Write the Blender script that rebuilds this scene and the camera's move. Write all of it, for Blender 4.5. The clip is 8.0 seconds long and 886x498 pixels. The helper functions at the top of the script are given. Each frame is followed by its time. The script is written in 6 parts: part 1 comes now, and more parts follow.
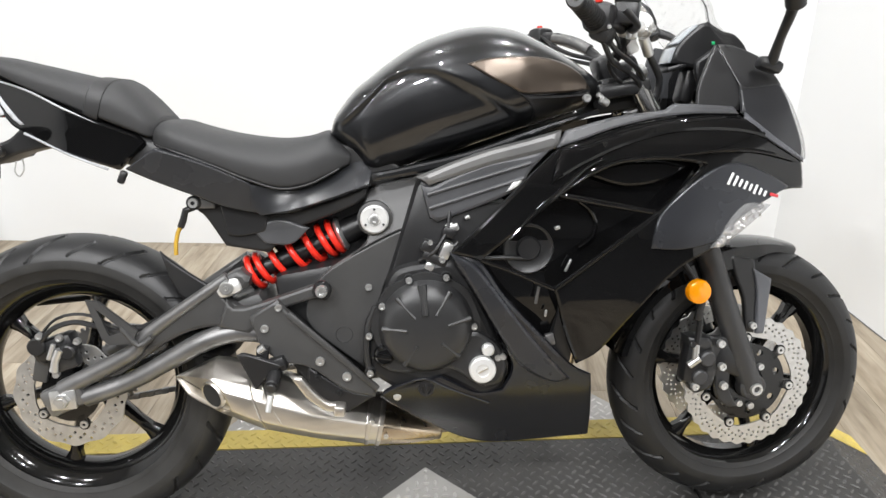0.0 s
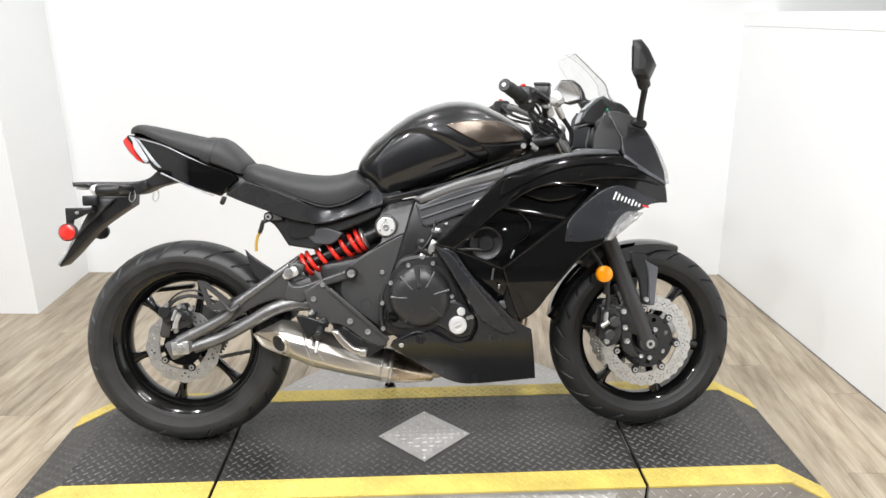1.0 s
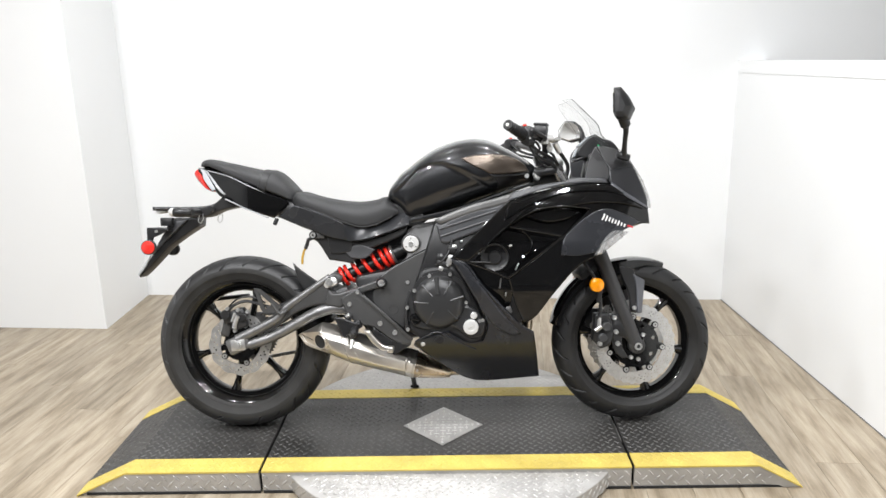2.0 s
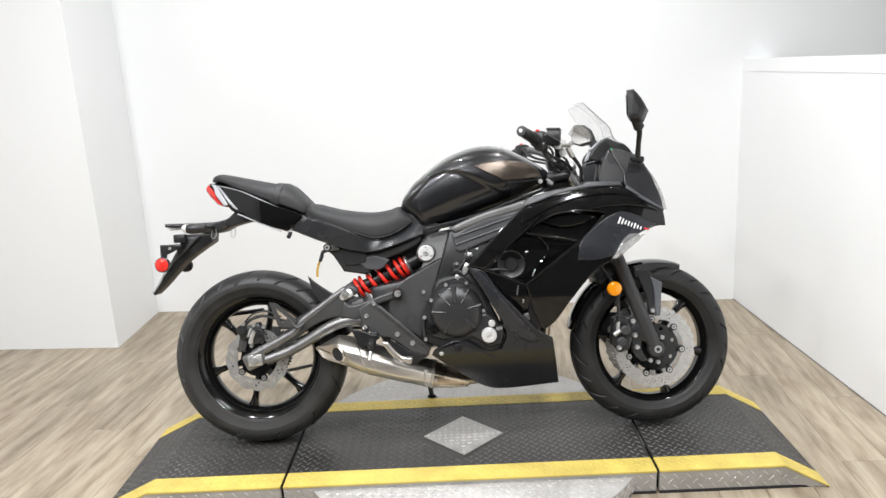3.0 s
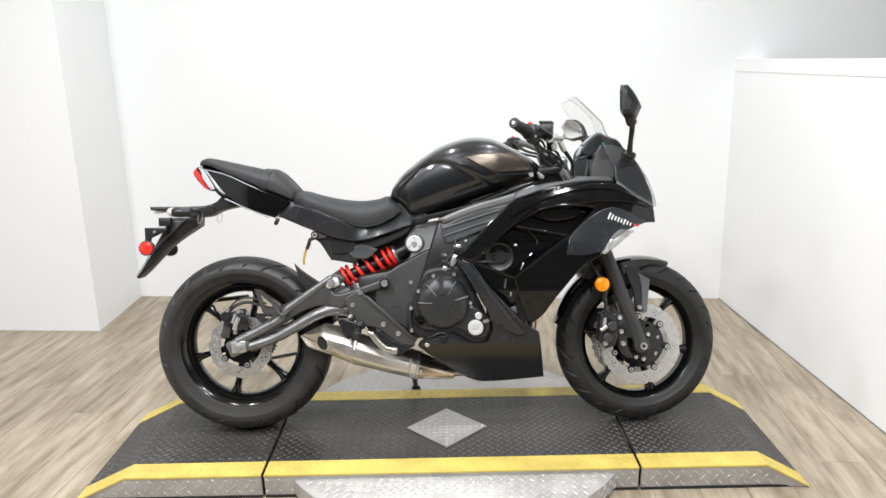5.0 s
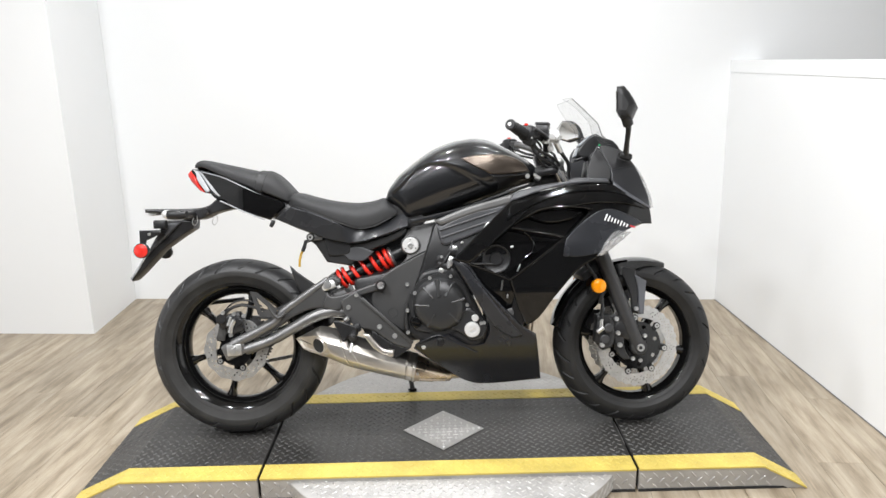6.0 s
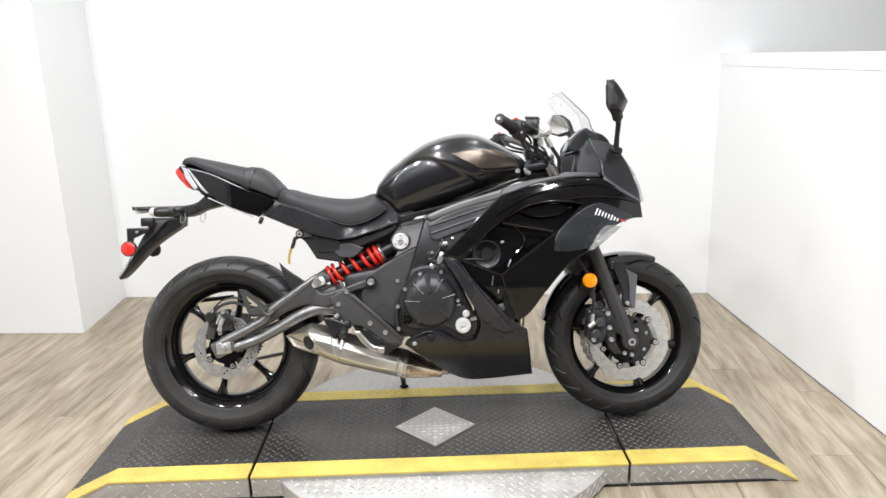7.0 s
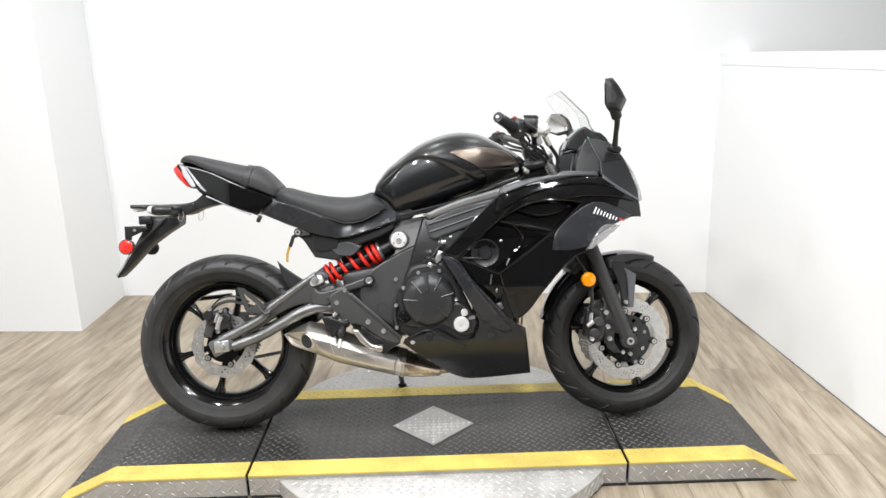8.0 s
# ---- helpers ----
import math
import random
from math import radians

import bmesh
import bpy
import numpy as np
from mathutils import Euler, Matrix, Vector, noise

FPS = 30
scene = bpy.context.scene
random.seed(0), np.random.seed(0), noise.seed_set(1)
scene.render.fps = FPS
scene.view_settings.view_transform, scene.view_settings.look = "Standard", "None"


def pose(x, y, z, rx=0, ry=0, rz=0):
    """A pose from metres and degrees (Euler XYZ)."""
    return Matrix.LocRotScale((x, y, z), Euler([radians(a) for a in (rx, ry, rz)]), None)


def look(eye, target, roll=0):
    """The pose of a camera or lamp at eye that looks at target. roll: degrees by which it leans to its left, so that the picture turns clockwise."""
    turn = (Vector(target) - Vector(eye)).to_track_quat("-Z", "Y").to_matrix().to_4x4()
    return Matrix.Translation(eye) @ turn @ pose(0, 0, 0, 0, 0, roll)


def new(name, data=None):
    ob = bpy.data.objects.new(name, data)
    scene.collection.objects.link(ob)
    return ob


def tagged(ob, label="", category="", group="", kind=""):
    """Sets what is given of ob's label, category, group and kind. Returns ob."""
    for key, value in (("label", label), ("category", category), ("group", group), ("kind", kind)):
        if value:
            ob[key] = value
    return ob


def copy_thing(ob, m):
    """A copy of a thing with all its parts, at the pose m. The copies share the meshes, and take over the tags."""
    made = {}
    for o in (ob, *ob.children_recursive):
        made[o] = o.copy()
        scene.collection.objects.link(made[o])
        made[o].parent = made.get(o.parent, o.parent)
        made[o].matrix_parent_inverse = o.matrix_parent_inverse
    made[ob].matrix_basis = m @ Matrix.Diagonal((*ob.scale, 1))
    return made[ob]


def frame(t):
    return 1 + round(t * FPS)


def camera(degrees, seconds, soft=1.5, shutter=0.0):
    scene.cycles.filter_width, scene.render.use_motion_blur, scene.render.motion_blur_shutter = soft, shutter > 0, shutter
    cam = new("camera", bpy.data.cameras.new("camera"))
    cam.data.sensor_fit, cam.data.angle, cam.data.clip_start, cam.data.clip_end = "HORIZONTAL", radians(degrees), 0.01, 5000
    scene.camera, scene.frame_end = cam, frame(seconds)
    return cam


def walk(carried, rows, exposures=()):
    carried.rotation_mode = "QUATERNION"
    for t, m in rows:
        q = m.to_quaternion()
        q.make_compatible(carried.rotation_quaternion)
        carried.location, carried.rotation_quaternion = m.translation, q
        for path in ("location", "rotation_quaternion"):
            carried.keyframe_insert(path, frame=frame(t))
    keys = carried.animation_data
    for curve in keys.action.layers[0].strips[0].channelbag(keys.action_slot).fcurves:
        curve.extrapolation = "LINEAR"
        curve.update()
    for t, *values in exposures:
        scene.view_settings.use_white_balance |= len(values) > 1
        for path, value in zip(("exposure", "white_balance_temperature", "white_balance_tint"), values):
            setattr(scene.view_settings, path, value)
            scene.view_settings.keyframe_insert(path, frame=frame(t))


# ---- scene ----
cam = camera(61.7, 8.0)
PATH = [
    (0, (0.084, -1.458, 1.26), (0.034, 0.389, 0.493), 0.2),
    (0.5, (0.193, -1.838, 1.321), (0.037, 0.039, 0.647), -0.0),
    (1, (0.205, -2.202, 1.363), (0.093, -0.301, 0.753), -0.9),
    (1.5, (0.28, -2.468, 1.374), (0.133, -0.552, 0.821), -1.6),
    (2, (0.291, -2.607, 1.386), (0.087, -0.68, 0.889), -1.4),
    (2.2, (0.273, -2.599, 1.403), (0.071, -0.669, 0.918), -3.4),
    (3.3, (0.239, -2.597, 1.386), (0.034, -0.666, 0.908), -3.1),
    (3.5, (0.242, -2.598, 1.386), (0.059, -0.666, 0.904), -3.1),
    (4, (0.236, -2.585, 1.382), (0.062, -0.655, 0.886), -1.9),
    (4.5, (0.233, -2.583, 1.379), (0.057, -0.654, 0.88), -1.4),
    (6, (0.228, -2.575, 1.379), (0.07, -0.643, 0.884), -1.4),
    (6.5, (0.236, -2.565, 1.379), (0.079, -0.634, 0.881), -1.5),
    (7, (0.236, -2.561, 1.376), (0.097, -0.632, 0.869), -1.7),
    (7.5, (0.242, -2.555, 1.376), (0.102, -0.626, 0.868), -1.6),
    (8, (0.24, -2.558, 1.373), (0.102, -0.629, 0.864), -1.6),
]
walk(cam, [(t, look(eye, target, roll)) for t, eye, target, roll in PATH],
     [(0.0, 0.0, 6300, 10), (1.0, -0.03, 6300, 10), (2.2, -0.08, 6250, 10), (3.5, -0.17, 6250, 10), (4.7, -0.14, 6250, 10), (6.0, -0.12, 6250, 10), (8.0, -0.03, 6250, 10)])


# ---------------------------------------------------------------- lights
world = bpy.data.worlds.new("world")
scene.world = world
world.use_nodes = True
world.node_tree.nodes["Background"].inputs[0].default_value = (0.9, 0.95, 1.0, 1)
world.node_tree.nodes["Background"].inputs[1].default_value = 0.05
CEIL = 3.05
LAMP_W = 26.5


def ceiling_spot(x, y, watts, size=0.07):
    data = bpy.data.lights.new("ceiling_spot", "AREA")
    data.shape, data.size, data.energy, data.color = "DISK", size, watts, (1.0, 0.985, 0.965)
    lamp = new("ceiling_spot_lamp", data)
    lamp.matrix_world = pose(x, y, CEIL - 0.075)
    return lamp


SPOTS = [(x + 0.17 * math.sin(3.1 * k + 5.0 * y), y) for y in (-3.4, -2.1, -0.8, 0.55) for k, x in enumerate((-1.9, -0.75, 0.35, 1.2))]
ROW_W = {0.55: (0.08, 0.62, 0.22), -0.8: (0.66, 0.86, 0.64), -2.1: (1.38, 1.16, 0.86), -3.4: (1.38, 1.20, 0.86)}   # left, middle, right lamps of a row
for sx, sy in SPOTS:
    ceiling_spot(sx, sy, LAMP_W * ROW_W[sy][0 if sx < -1.2 else 2 if sx > 0.9 else 1])



# ---------------------------------------------------------------- materials
def material(name, color, rough=0.5, metal=0.0, spec=0.5, vary=0.15, scale=8.0, grain=0.0, grain_scale=400.0, rvary=0.1,
             coat=0.0, random_tint=0.0, stretch=(1, 1, 1)):
    m = bpy.data.materials.new(name)
    m.use_nodes = True
    nt = m.node_tree
    b = nt.nodes["Principled BSDF"]
    b.inputs["Metallic"].default_value = metal
    b.inputs["Specular IOR Level"].default_value = spec
    b.inputs["Coat Weight"].default_value = coat
    b.inputs["Coat Roughness"].default_value = 0.03
    tc = nt.nodes.new("ShaderNodeTexCoord")
    mp = nt.nodes.new("ShaderNodeMapping")
    mp.inputs["Scale"].default_value = stretch
    nt.links.new(tc.outputs["Object"], mp.inputs["Vector"])
    n1 = nt.nodes.new("ShaderNodeTexNoise")
    n1.inputs["Scale"].default_value, n1.inputs["Detail"].default_value = scale, 6
    n2 = nt.nodes.new("ShaderNodeTexNoise")
    n2.inputs["Scale"].default_value, n2.inputs["Detail"].default_value = grain_scale, 3
    for n in (n1, n2):
        nt.links.new(mp.outputs[0], n.inputs["Vector"])
    mul = nt.nodes.new("ShaderNodeMapRange")
    mul.inputs["From Min"].default_value, mul.inputs["From Max"].default_value = 0.25, 0.75
    mul.inputs["To Min"].default_value, mul.inputs["To Max"].default_value = 1 - vary, 1 + vary
    nt.links.new(n1.outputs["Fac"], mul.inputs["Value"])
    hsv = nt.nodes.new("ShaderNodeHueSaturation")
    hsv.inputs["Color"].default_value = (*color, 1)
    val = mul.outputs[0]
    if random_tint:
        oi = nt.nodes.new("ShaderNodeObjectInfo")
        mr = nt.nodes.new("ShaderNodeMapRange")
        mr.inputs["To Min"].default_value, mr.inputs["To Max"].default_value = 1 - random_tint, 1 + random_tint
        nt.links.new(oi.outputs["Random"], mr.inputs["Value"])
        mm = nt.nodes.new("ShaderNodeMath")
        mm.operation = "MULTIPLY"
        nt.links.new(val, mm.inputs[0])
        nt.links.new(mr.outputs[0], mm.inputs[1])
        val = mm.outputs[0]
    nt.links.new(val, hsv.inputs["Value"])
    nt.links.new(hsv.outputs[0], b.inputs["Base Color"])
    rr = nt.nodes.new("ShaderNodeMapRange")
    rr.inputs["From Min"].default_value, rr.inputs["From Max"].default_value = 0.3, 0.7
    rr.inputs["To Min"].default_value, rr.inputs["To Max"].default_value = rough * (1 - rvary), min(1, rough * (1 + rvary))
    nt.links.new(n1.outputs["Fac"], rr.inputs["Value"])
    nt.links.new(rr.outputs[0], b.inputs["Roughness"])
    if grain:
        bp = nt.nodes.new("ShaderNodeBump")
        bp.inputs["Strength"].default_value, bp.inputs["Distance"].default_value = grain, 0.001
        nt.links.new(n2.outputs["Fac"], bp.inputs["Height"])
        nt.links.new(bp.outputs[0], b.inputs["Normal"])
    return m


def wood_material():
    """Oak look vinyl: grain streaks along the plank, paler and darker boards, a few smoky patches."""
    m = material("oak_vinyl_plank", (0.30, 0.235, 0.165), 0.42, vary=0.10, scale=3.0, grain=0.12, grain_scale=60, random_tint=0.10, stretch=(5.5, 0.7, 1))
    nt = m.node_tree
    b = nt.nodes["Principled BSDF"]
    hsv = [n for n in nt.nodes if n.type == "HUE_SAT"][0]
    mp = [n for n in nt.nodes if n.type == "MAPPING"][0]
    oi = [n for n in nt.nodes if n.type == "OBJECT_INFO"][0]
    add = nt.nodes.new("ShaderNodeVectorMath")
    add.operation = "MULTIPLY_ADD"
    add.inputs[1].default_value = (37.0, 53.0, 0.0)
    nt.links.new(oi.outputs["Random"], add.inputs[0])
    nt.links.new(mp.outputs[0], add.inputs[2])
    n = nt.nodes.new("ShaderNodeTexNoise")
    n.inputs["Scale"].default_value, n.inputs["Detail"].default_value, n.inputs["Roughness"].default_value = 4.0, 9, 0.62
    nt.links.new(add.outputs[0], n.inputs["Vector"])
    ramp = nt.nodes.new("ShaderNodeValToRGB")
    ramp.color_ramp.elements[0].position, ramp.color_ramp.elements[0].color = 0.30, (0.165, 0.128, 0.083, 1)
    ramp.color_ramp.elements[1].position, ramp.color_ramp.elements[1].color = 0.70, (0.430, 0.371, 0.286, 1)
    mid_e = ramp.color_ramp.elements.new(0.50)
    mid_e.color = (0.315, 0.261, 0.189, 1)
    nt.links.new(n.outputs["Fac"], ramp.inputs[0])
    # fine pores along the board
    fine_map = nt.nodes.new("ShaderNodeMapping")
    fine_map.inputs["Scale"].default_value = (9.0, 0.5, 1.0)
    nt.links.new(add.outputs[0], fine_map.inputs["Vector"])
    fine = nt.nodes.new("ShaderNodeTexNoise")
    fine.inputs["Scale"].default_value, fine.inputs["Detail"].default_value = 6.0, 5
    nt.links.new(fine_map.outputs[0], fine.inputs["Vector"])
    pores = nt.nodes.new("ShaderNodeMapRange")
    pores.inputs["From Min"].default_value, pores.inputs["From Max"].default_value = 0.3, 0.7
    pores.inputs["To Min"].default_value, pores.inputs["To Max"].default_value = 0.86, 1.10
    nt.links.new(fine.outputs["Fac"], pores.inputs["Value"])
    grainy = nt.nodes.new("ShaderNodeMix")
    grainy.data_type, grainy.blend_type = "RGBA", "MULTIPLY"
    grainy.inputs[0].default_value = 1.0
    nt.links.new(ramp.outputs[0], grainy.inputs[6])
    nt.links.new(pores.outputs[0], grainy.inputs[7])
    nt.links.new(grainy.outputs[2], hsv.inputs["Color"])
    return m


def glass(name, color, rough, clear):
    m = bpy.data.materials.new(name)
    m.use_nodes = True
    nt = m.node_tree
    b = nt.nodes["Principled BSDF"]
    b.inputs["Base Color"].default_value = (*color, 1)
    b.inputs["Roughness"].default_value = rough
    b.inputs["IOR"].default_value = 1.49
    tr = nt.nodes.new("ShaderNodeBsdfTransparent")
    tr.inputs[0].default_value = (*[0.5 + 0.5 * c for c in color], 1)
    mix = nt.nodes.new("ShaderNodeMixShader")
    mix.inputs[0].default_value = clear
    nt.links.new(b.outputs[0], mix.inputs[1])
    nt.links.new(tr.outputs[0], mix.inputs[2])
    nt.links.new(mix.outputs[0], nt.nodes["Material Output"].inputs[0])
    return m


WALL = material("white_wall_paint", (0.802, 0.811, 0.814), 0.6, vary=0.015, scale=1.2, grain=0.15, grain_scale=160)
# dimmed copy of the wall white; the weaker light is in the colour
WALL_DIM = material("dimmed_wall_paint", (0.55, 0.55, 0.54), 0.6, vary=0.03, scale=1.2, grain=0.15, grain_scale=160)
DARKWALL = material("grey_end_wall_paint", (0.13, 0.13, 0.133), 0.7, vary=0.1, scale=1.5, grain=0.2, grain_scale=90)
CEILGREY = material("off_white_ceiling_paint", (0.68, 0.68, 0.68), 0.7, vary=0.04, scale=1.5, grain=0.2, grain_scale=90)
# for the unseen floor sheet that keeps reflections in the paint dark
DARK_SHEET = material("dark_sheet_black", (0.03, 0.03, 0.032), 0.9, vary=0.2, scale=40, grain=0.4, grain_scale=500)
PLANK = wood_material()
SUBFLOOR = material("plank_joint_dark", (0.20, 0.165, 0.115), 0.8)
GLOSS = material("gloss_black_paint", (0.0040, 0.0040, 0.0042), 0.045, spec=0.42, vary=0.1, rvary=0.2, scale=14)
# paler copy of the fairing black; the tank's grey sheen is put in
TANKPAINT = material("black_tank_paint_with_sheen", (0.0135, 0.0142, 0.0158), 0.31, metal=0.6, vary=0.12, rvary=0.1, scale=14, coat=1.0)
SATIN = material("satin_black_plastic", (0.0115, 0.0115, 0.0122), 0.36, grain=0.12, grain_scale=900)
TRIM = material("textured_black_plastic", (0.0085, 0.0085, 0.009), 0.46, grain=0.25, grain_scale=1100)
# paler slate for fairing faces whose sheen is put into the colour
GREY_SHEEN = material("slate_sheen_paint", (0.029, 0.0305, 0.035), 0.28, metal=0.35, scale=10)
# grey of the mudguard stay, also the highlight painted along the nose bevel
WEDGE = material("slate_grey_stay_and_highlight", (0.085, 0.088, 0.098), 0.42, scale=14)
COVER = material("satin_black_cover_paint", (0.0215, 0.0225, 0.0250), 0.27, scale=14, grain=0.05, grain_scale=900)
NOSE = material("satin_grey_black_nose_paint", (0.024, 0.0245, 0.027), 0.30, metal=0.15, scale=10)
SLATE = material("satin_slate_black_paint", (0.009, 0.0095, 0.012), 0.26, scale=10)
FRAME = material("charcoal_frame_paint", (0.046, 0.0457, 0.0455), 0.40, metal=0.05, grain=0.1, grain_scale=700, scale=12)
ARM = material("gunmetal_arm_paint", (0.172, 0.171, 0.170), 0.36, metal=0.7, scale=18, vary=0.25)
CASE = material("dark_engine_paint", (0.031, 0.0312, 0.032), 0.33, metal=0.25, grain=0.12, grain_scale=500)
SLIDER = material("satin_black_fork_paint", (0.030, 0.030, 0.031), 0.42, scale=14)
RAIL = material("satin_silver_grey_paint", (0.155, 0.154, 0.152), 0.42, metal=0.4, scale=14, vary=0.12)
DUCT = material("satin_grey_plastic", (0.052, 0.053, 0.057), 0.40, grain=0.2, grain_scale=900)
VINYL = material("seat_vinyl", (0.0172, 0.0174, 0.0182), 0.54, grain=0.35, grain_scale=1400)
# metallic grey with the warm room reflection put into its colour
WARM_SHEEN = material("warm_sheen_metallic_paint", (0.12, 0.098, 0.080), 0.30, metal=0.8, scale=20, vary=0.1)
RUBBER = material("dusty_sidewall_rubber", (0.025, 0.0244, 0.0235), 0.60, spec=0.28, scale=14, vary=0.4, grain=0.2, grain_scale=300)
TREAD = material("tread_rubber", (0.0185, 0.0185, 0.019), 0.46, spec=0.5, scale=9, vary=0.4, grain=0.25, grain_scale=260)
FRESH_TREAD = material("clean_tread_rubber", (0.0115, 0.0115, 0.012), 0.50, spec=0.4, scale=9, vary=0.4, grain=0.25, grain_scale=260)
FRESH_RUBBER = material("clean_sidewall_rubber", (0.0135, 0.0132, 0.013), 0.52, spec=0.35, scale=14, vary=0.4, grain=0.2, grain_scale=300)
RIM = material("gloss_black_rim", (0.005, 0.005, 0.005), 0.09, scale=20)
STEEL = material("brushed_steel", (0.66, 0.63, 0.585), 0.34, metal=1.0, scale=9, vary=0.08, rvary=0.15, stretch=(0.6, 6, 6), grain=0.06, grain_scale=120)
HEATED = material("heat_tinted_steel", (0.56, 0.47, 0.36), 0.28, metal=1.0, scale=14, vary=0.2)
DISC = material("brake_disc_steel", (0.60, 0.595, 0.585), 0.36, metal=0.9, scale=60, vary=0.12)
ZINC = material("bright_fastener_metal", (0.62, 0.62, 0.61), 0.3, metal=0.85, scale=60, vary=0.1)
CAP = material("satin_aluminium_cap", (0.72, 0.72, 0.71), 0.38, metal=0.5, scale=40, vary=0.06)
RED = material("red_spring_paint", (0.72, 0.025, 0.012), 0.32, scale=30, vary=0.1)
REDLENS = material("red_lens", (0.60, 0.028, 0.020), 0.12, spec=0.6, scale=60, vary=0.15, grain=0.3, grain_scale=250)
AMBER = material("amber_lens", (0.95, 0.33, 0.0), 0.12, spec=0.6, scale=60, vary=0.15, grain=0.3, grain_scale=250)
CLEAR = glass("clear_lens", (0.55, 0.55, 0.55), 0.05, 0.75)
SCREEN = glass("clear_acrylic", (0.85, 0.85, 0.85), 0.03, 0.982)
MIRROR = material("mirror_glass", (0.9, 0.9, 0.9), 0.015, metal=1.0, vary=0.0, rvary=0.0)
CHROME = material("chrome_reflector", (0.88, 0.88, 0.88), 0.2, metal=1.0, vary=0.05)
# pale grey for edge trim and for glints put into the tail's colour
TAIL_TRIM_GLINT = material("light_grey_trim_and_glint", (0.42, 0.43, 0.45), 0.18, vary=0.3, scale=16)
WHITE = material("white_decal", (0.80, 0.80, 0.80), 0.4, vary=0.05)
REDDECAL = material("red_decal", (0.55, 0.03, 0.04), 0.4, vary=0.05)
HOSE = material("amber_drain_hose", (0.42, 0.26, 0.03), 0.35, vary=0.2, scale=40)
LCD = material("lcd_glass", (0.30, 0.32, 0.34), 0.1, vary=0.05)
BLACKMAT = material("black_tread_deck", (0.031, 0.0295, 0.0278), 0.46, scale=6, vary=0.4, grain=0.3, grain_scale=260, rvary=0.25)
LUGDARK = material("worn_black_tread", (0.062, 0.0605, 0.058), 0.38, scale=4, vary=0.75)
YELLOW = material("yellow_safety_paint", (0.54, 0.42, 0.095), 0.5, scale=9, vary=0.2, grain=0.2, grain_scale=220)
ALU = material("aluminium_tread_plate", (0.41, 0.40, 0.385), 0.48, metal=0.35, scale=12, vary=0.18, rvary=0.25)
ALULUG = material("polished_tread_lug", (0.53, 0.52, 0.505), 0.42, metal=0.8, scale=30, vary=0.15)
# black for gaps and hollows; their shade is put into the colour
GAP = material("gap_shade_black", (0.012, 0.012, 0.012), 0.8)


# ---------------------------------------------------------------- mesh helpers
def part(name, bm, mat, parent=None, label="", angle=38.0):
    mesh = bpy.data.meshes.new(name)
    bmesh.ops.recalc_face_normals(bm, faces=bm.faces)
    bm.edges.index_update()
    creases = [e.index for e in bm.edges if not e.smooth]
    bm.to_mesh(mesh)
    bm.free()
    for p in mesh.polygons:
        p.use_smooth = True
    mesh.set_sharp_from_angle(angle=radians(angle))
    for k in creases:
        mesh.edges[k].use_edge_sharp = True
    mesh.materials.append(mat)
    ob = new(name, mesh)
    while parent is not None and parent.parent is not None and parent.parent.parent is not None:
        parent = parent.parent   # no deeper than thing, part, sub-part
    if parent is not None:
        ob.parent = parent
    if label:
        ob["label"] = label
    return ob


def thing(name, label, category, m=None, group=""):
    ob = new(name)
    ob.empty_display_size = 0.1
    if m is not None:
        ob.matrix_world = m
    return tagged(ob, label, category, group)


def join(*bms):
    out = bmesh.new()
    for bm in bms:
        tmp = bpy.data.meshes.new("tmp")
        bm.to_mesh(tmp)
        bm.free()
        out.from_mesh(tmp)
        bpy.data.meshes.remove(tmp)
    return out


def moved(bm, m):
    bm.transform(m)
    return bm


def box(cx, cy, cz, sx, sy, sz, bevel=0.004, ry=0.0, rx=0.0, rz=0.0, seg=2):
    bm = bmesh.new()
    bmesh.ops.create_cube(bm, size=1.0)
    bm.transform(Matrix.Diagonal((sx, sy, sz, 1)))
    if bevel:
        bmesh.ops.bevel(bm, geom=bm.edges[:], offset=min(bevel, 0.45 * min(sx, sy, sz)), segments=seg, affect="EDGES", profile=0.5)
    bm.transform(pose(cx, cy, cz, rx, ry, rz))
    return bm


def spline(pts, step, closed=False, corner=42.0):
    """Catmull-Rom through the points; turns sharper than corner stay corners."""
    P = [np.array(p, float) for p in pts]
    n = len(P)
    sharp = []
    for i in range(n):
        if not closed and i in (0, n - 1):
            sharp.append(True)
            continue
        a, b = P[i] - P[i - 1], P[(i + 1) % n] - P[i]
        c = float(a @ b) / (np.linalg.norm(a) * np.linalg.norm(b) + 1e-12)
        sharp.append(math.degrees(math.acos(max(-1, min(1, c)))) > corner)
    out = []
    for i in range(n if closed else n - 1):
        p1, p2 = P[i], P[(i + 1) % n]
        p0 = 2 * p1 - p2 if sharp[i] else P[i - 1]
        p3 = 2 * p2 - p1 if sharp[(i + 1) % n] else P[(i + 2) % n]
        k = max(1, int(round(np.linalg.norm(p2 - p1) / step)))
        for j in range(k):
            t = j / k
            out.append(0.5 * (2 * p1 + (p2 - p0) * t + (2 * p0 - 5 * p1 + 4 * p2 - p3) * t * t + (3 * p1 - p0 - 3 * p2 + p3) * t ** 3))
    if not closed:
        out.append(P[-1])
    return np.array(out)


def edge_distance(q, loop):
    a, b = loop, np.roll(loop, -1, 0)
    ab = b - a
    t = np.clip(((q[:, None] - a) * ab).sum(2) / ((ab * ab).sum(1) + 1e-12), 0, 1)
    return np.sqrt((((a + t[..., None] * ab) - q[:, None]) ** 2).sum(2).min(1))


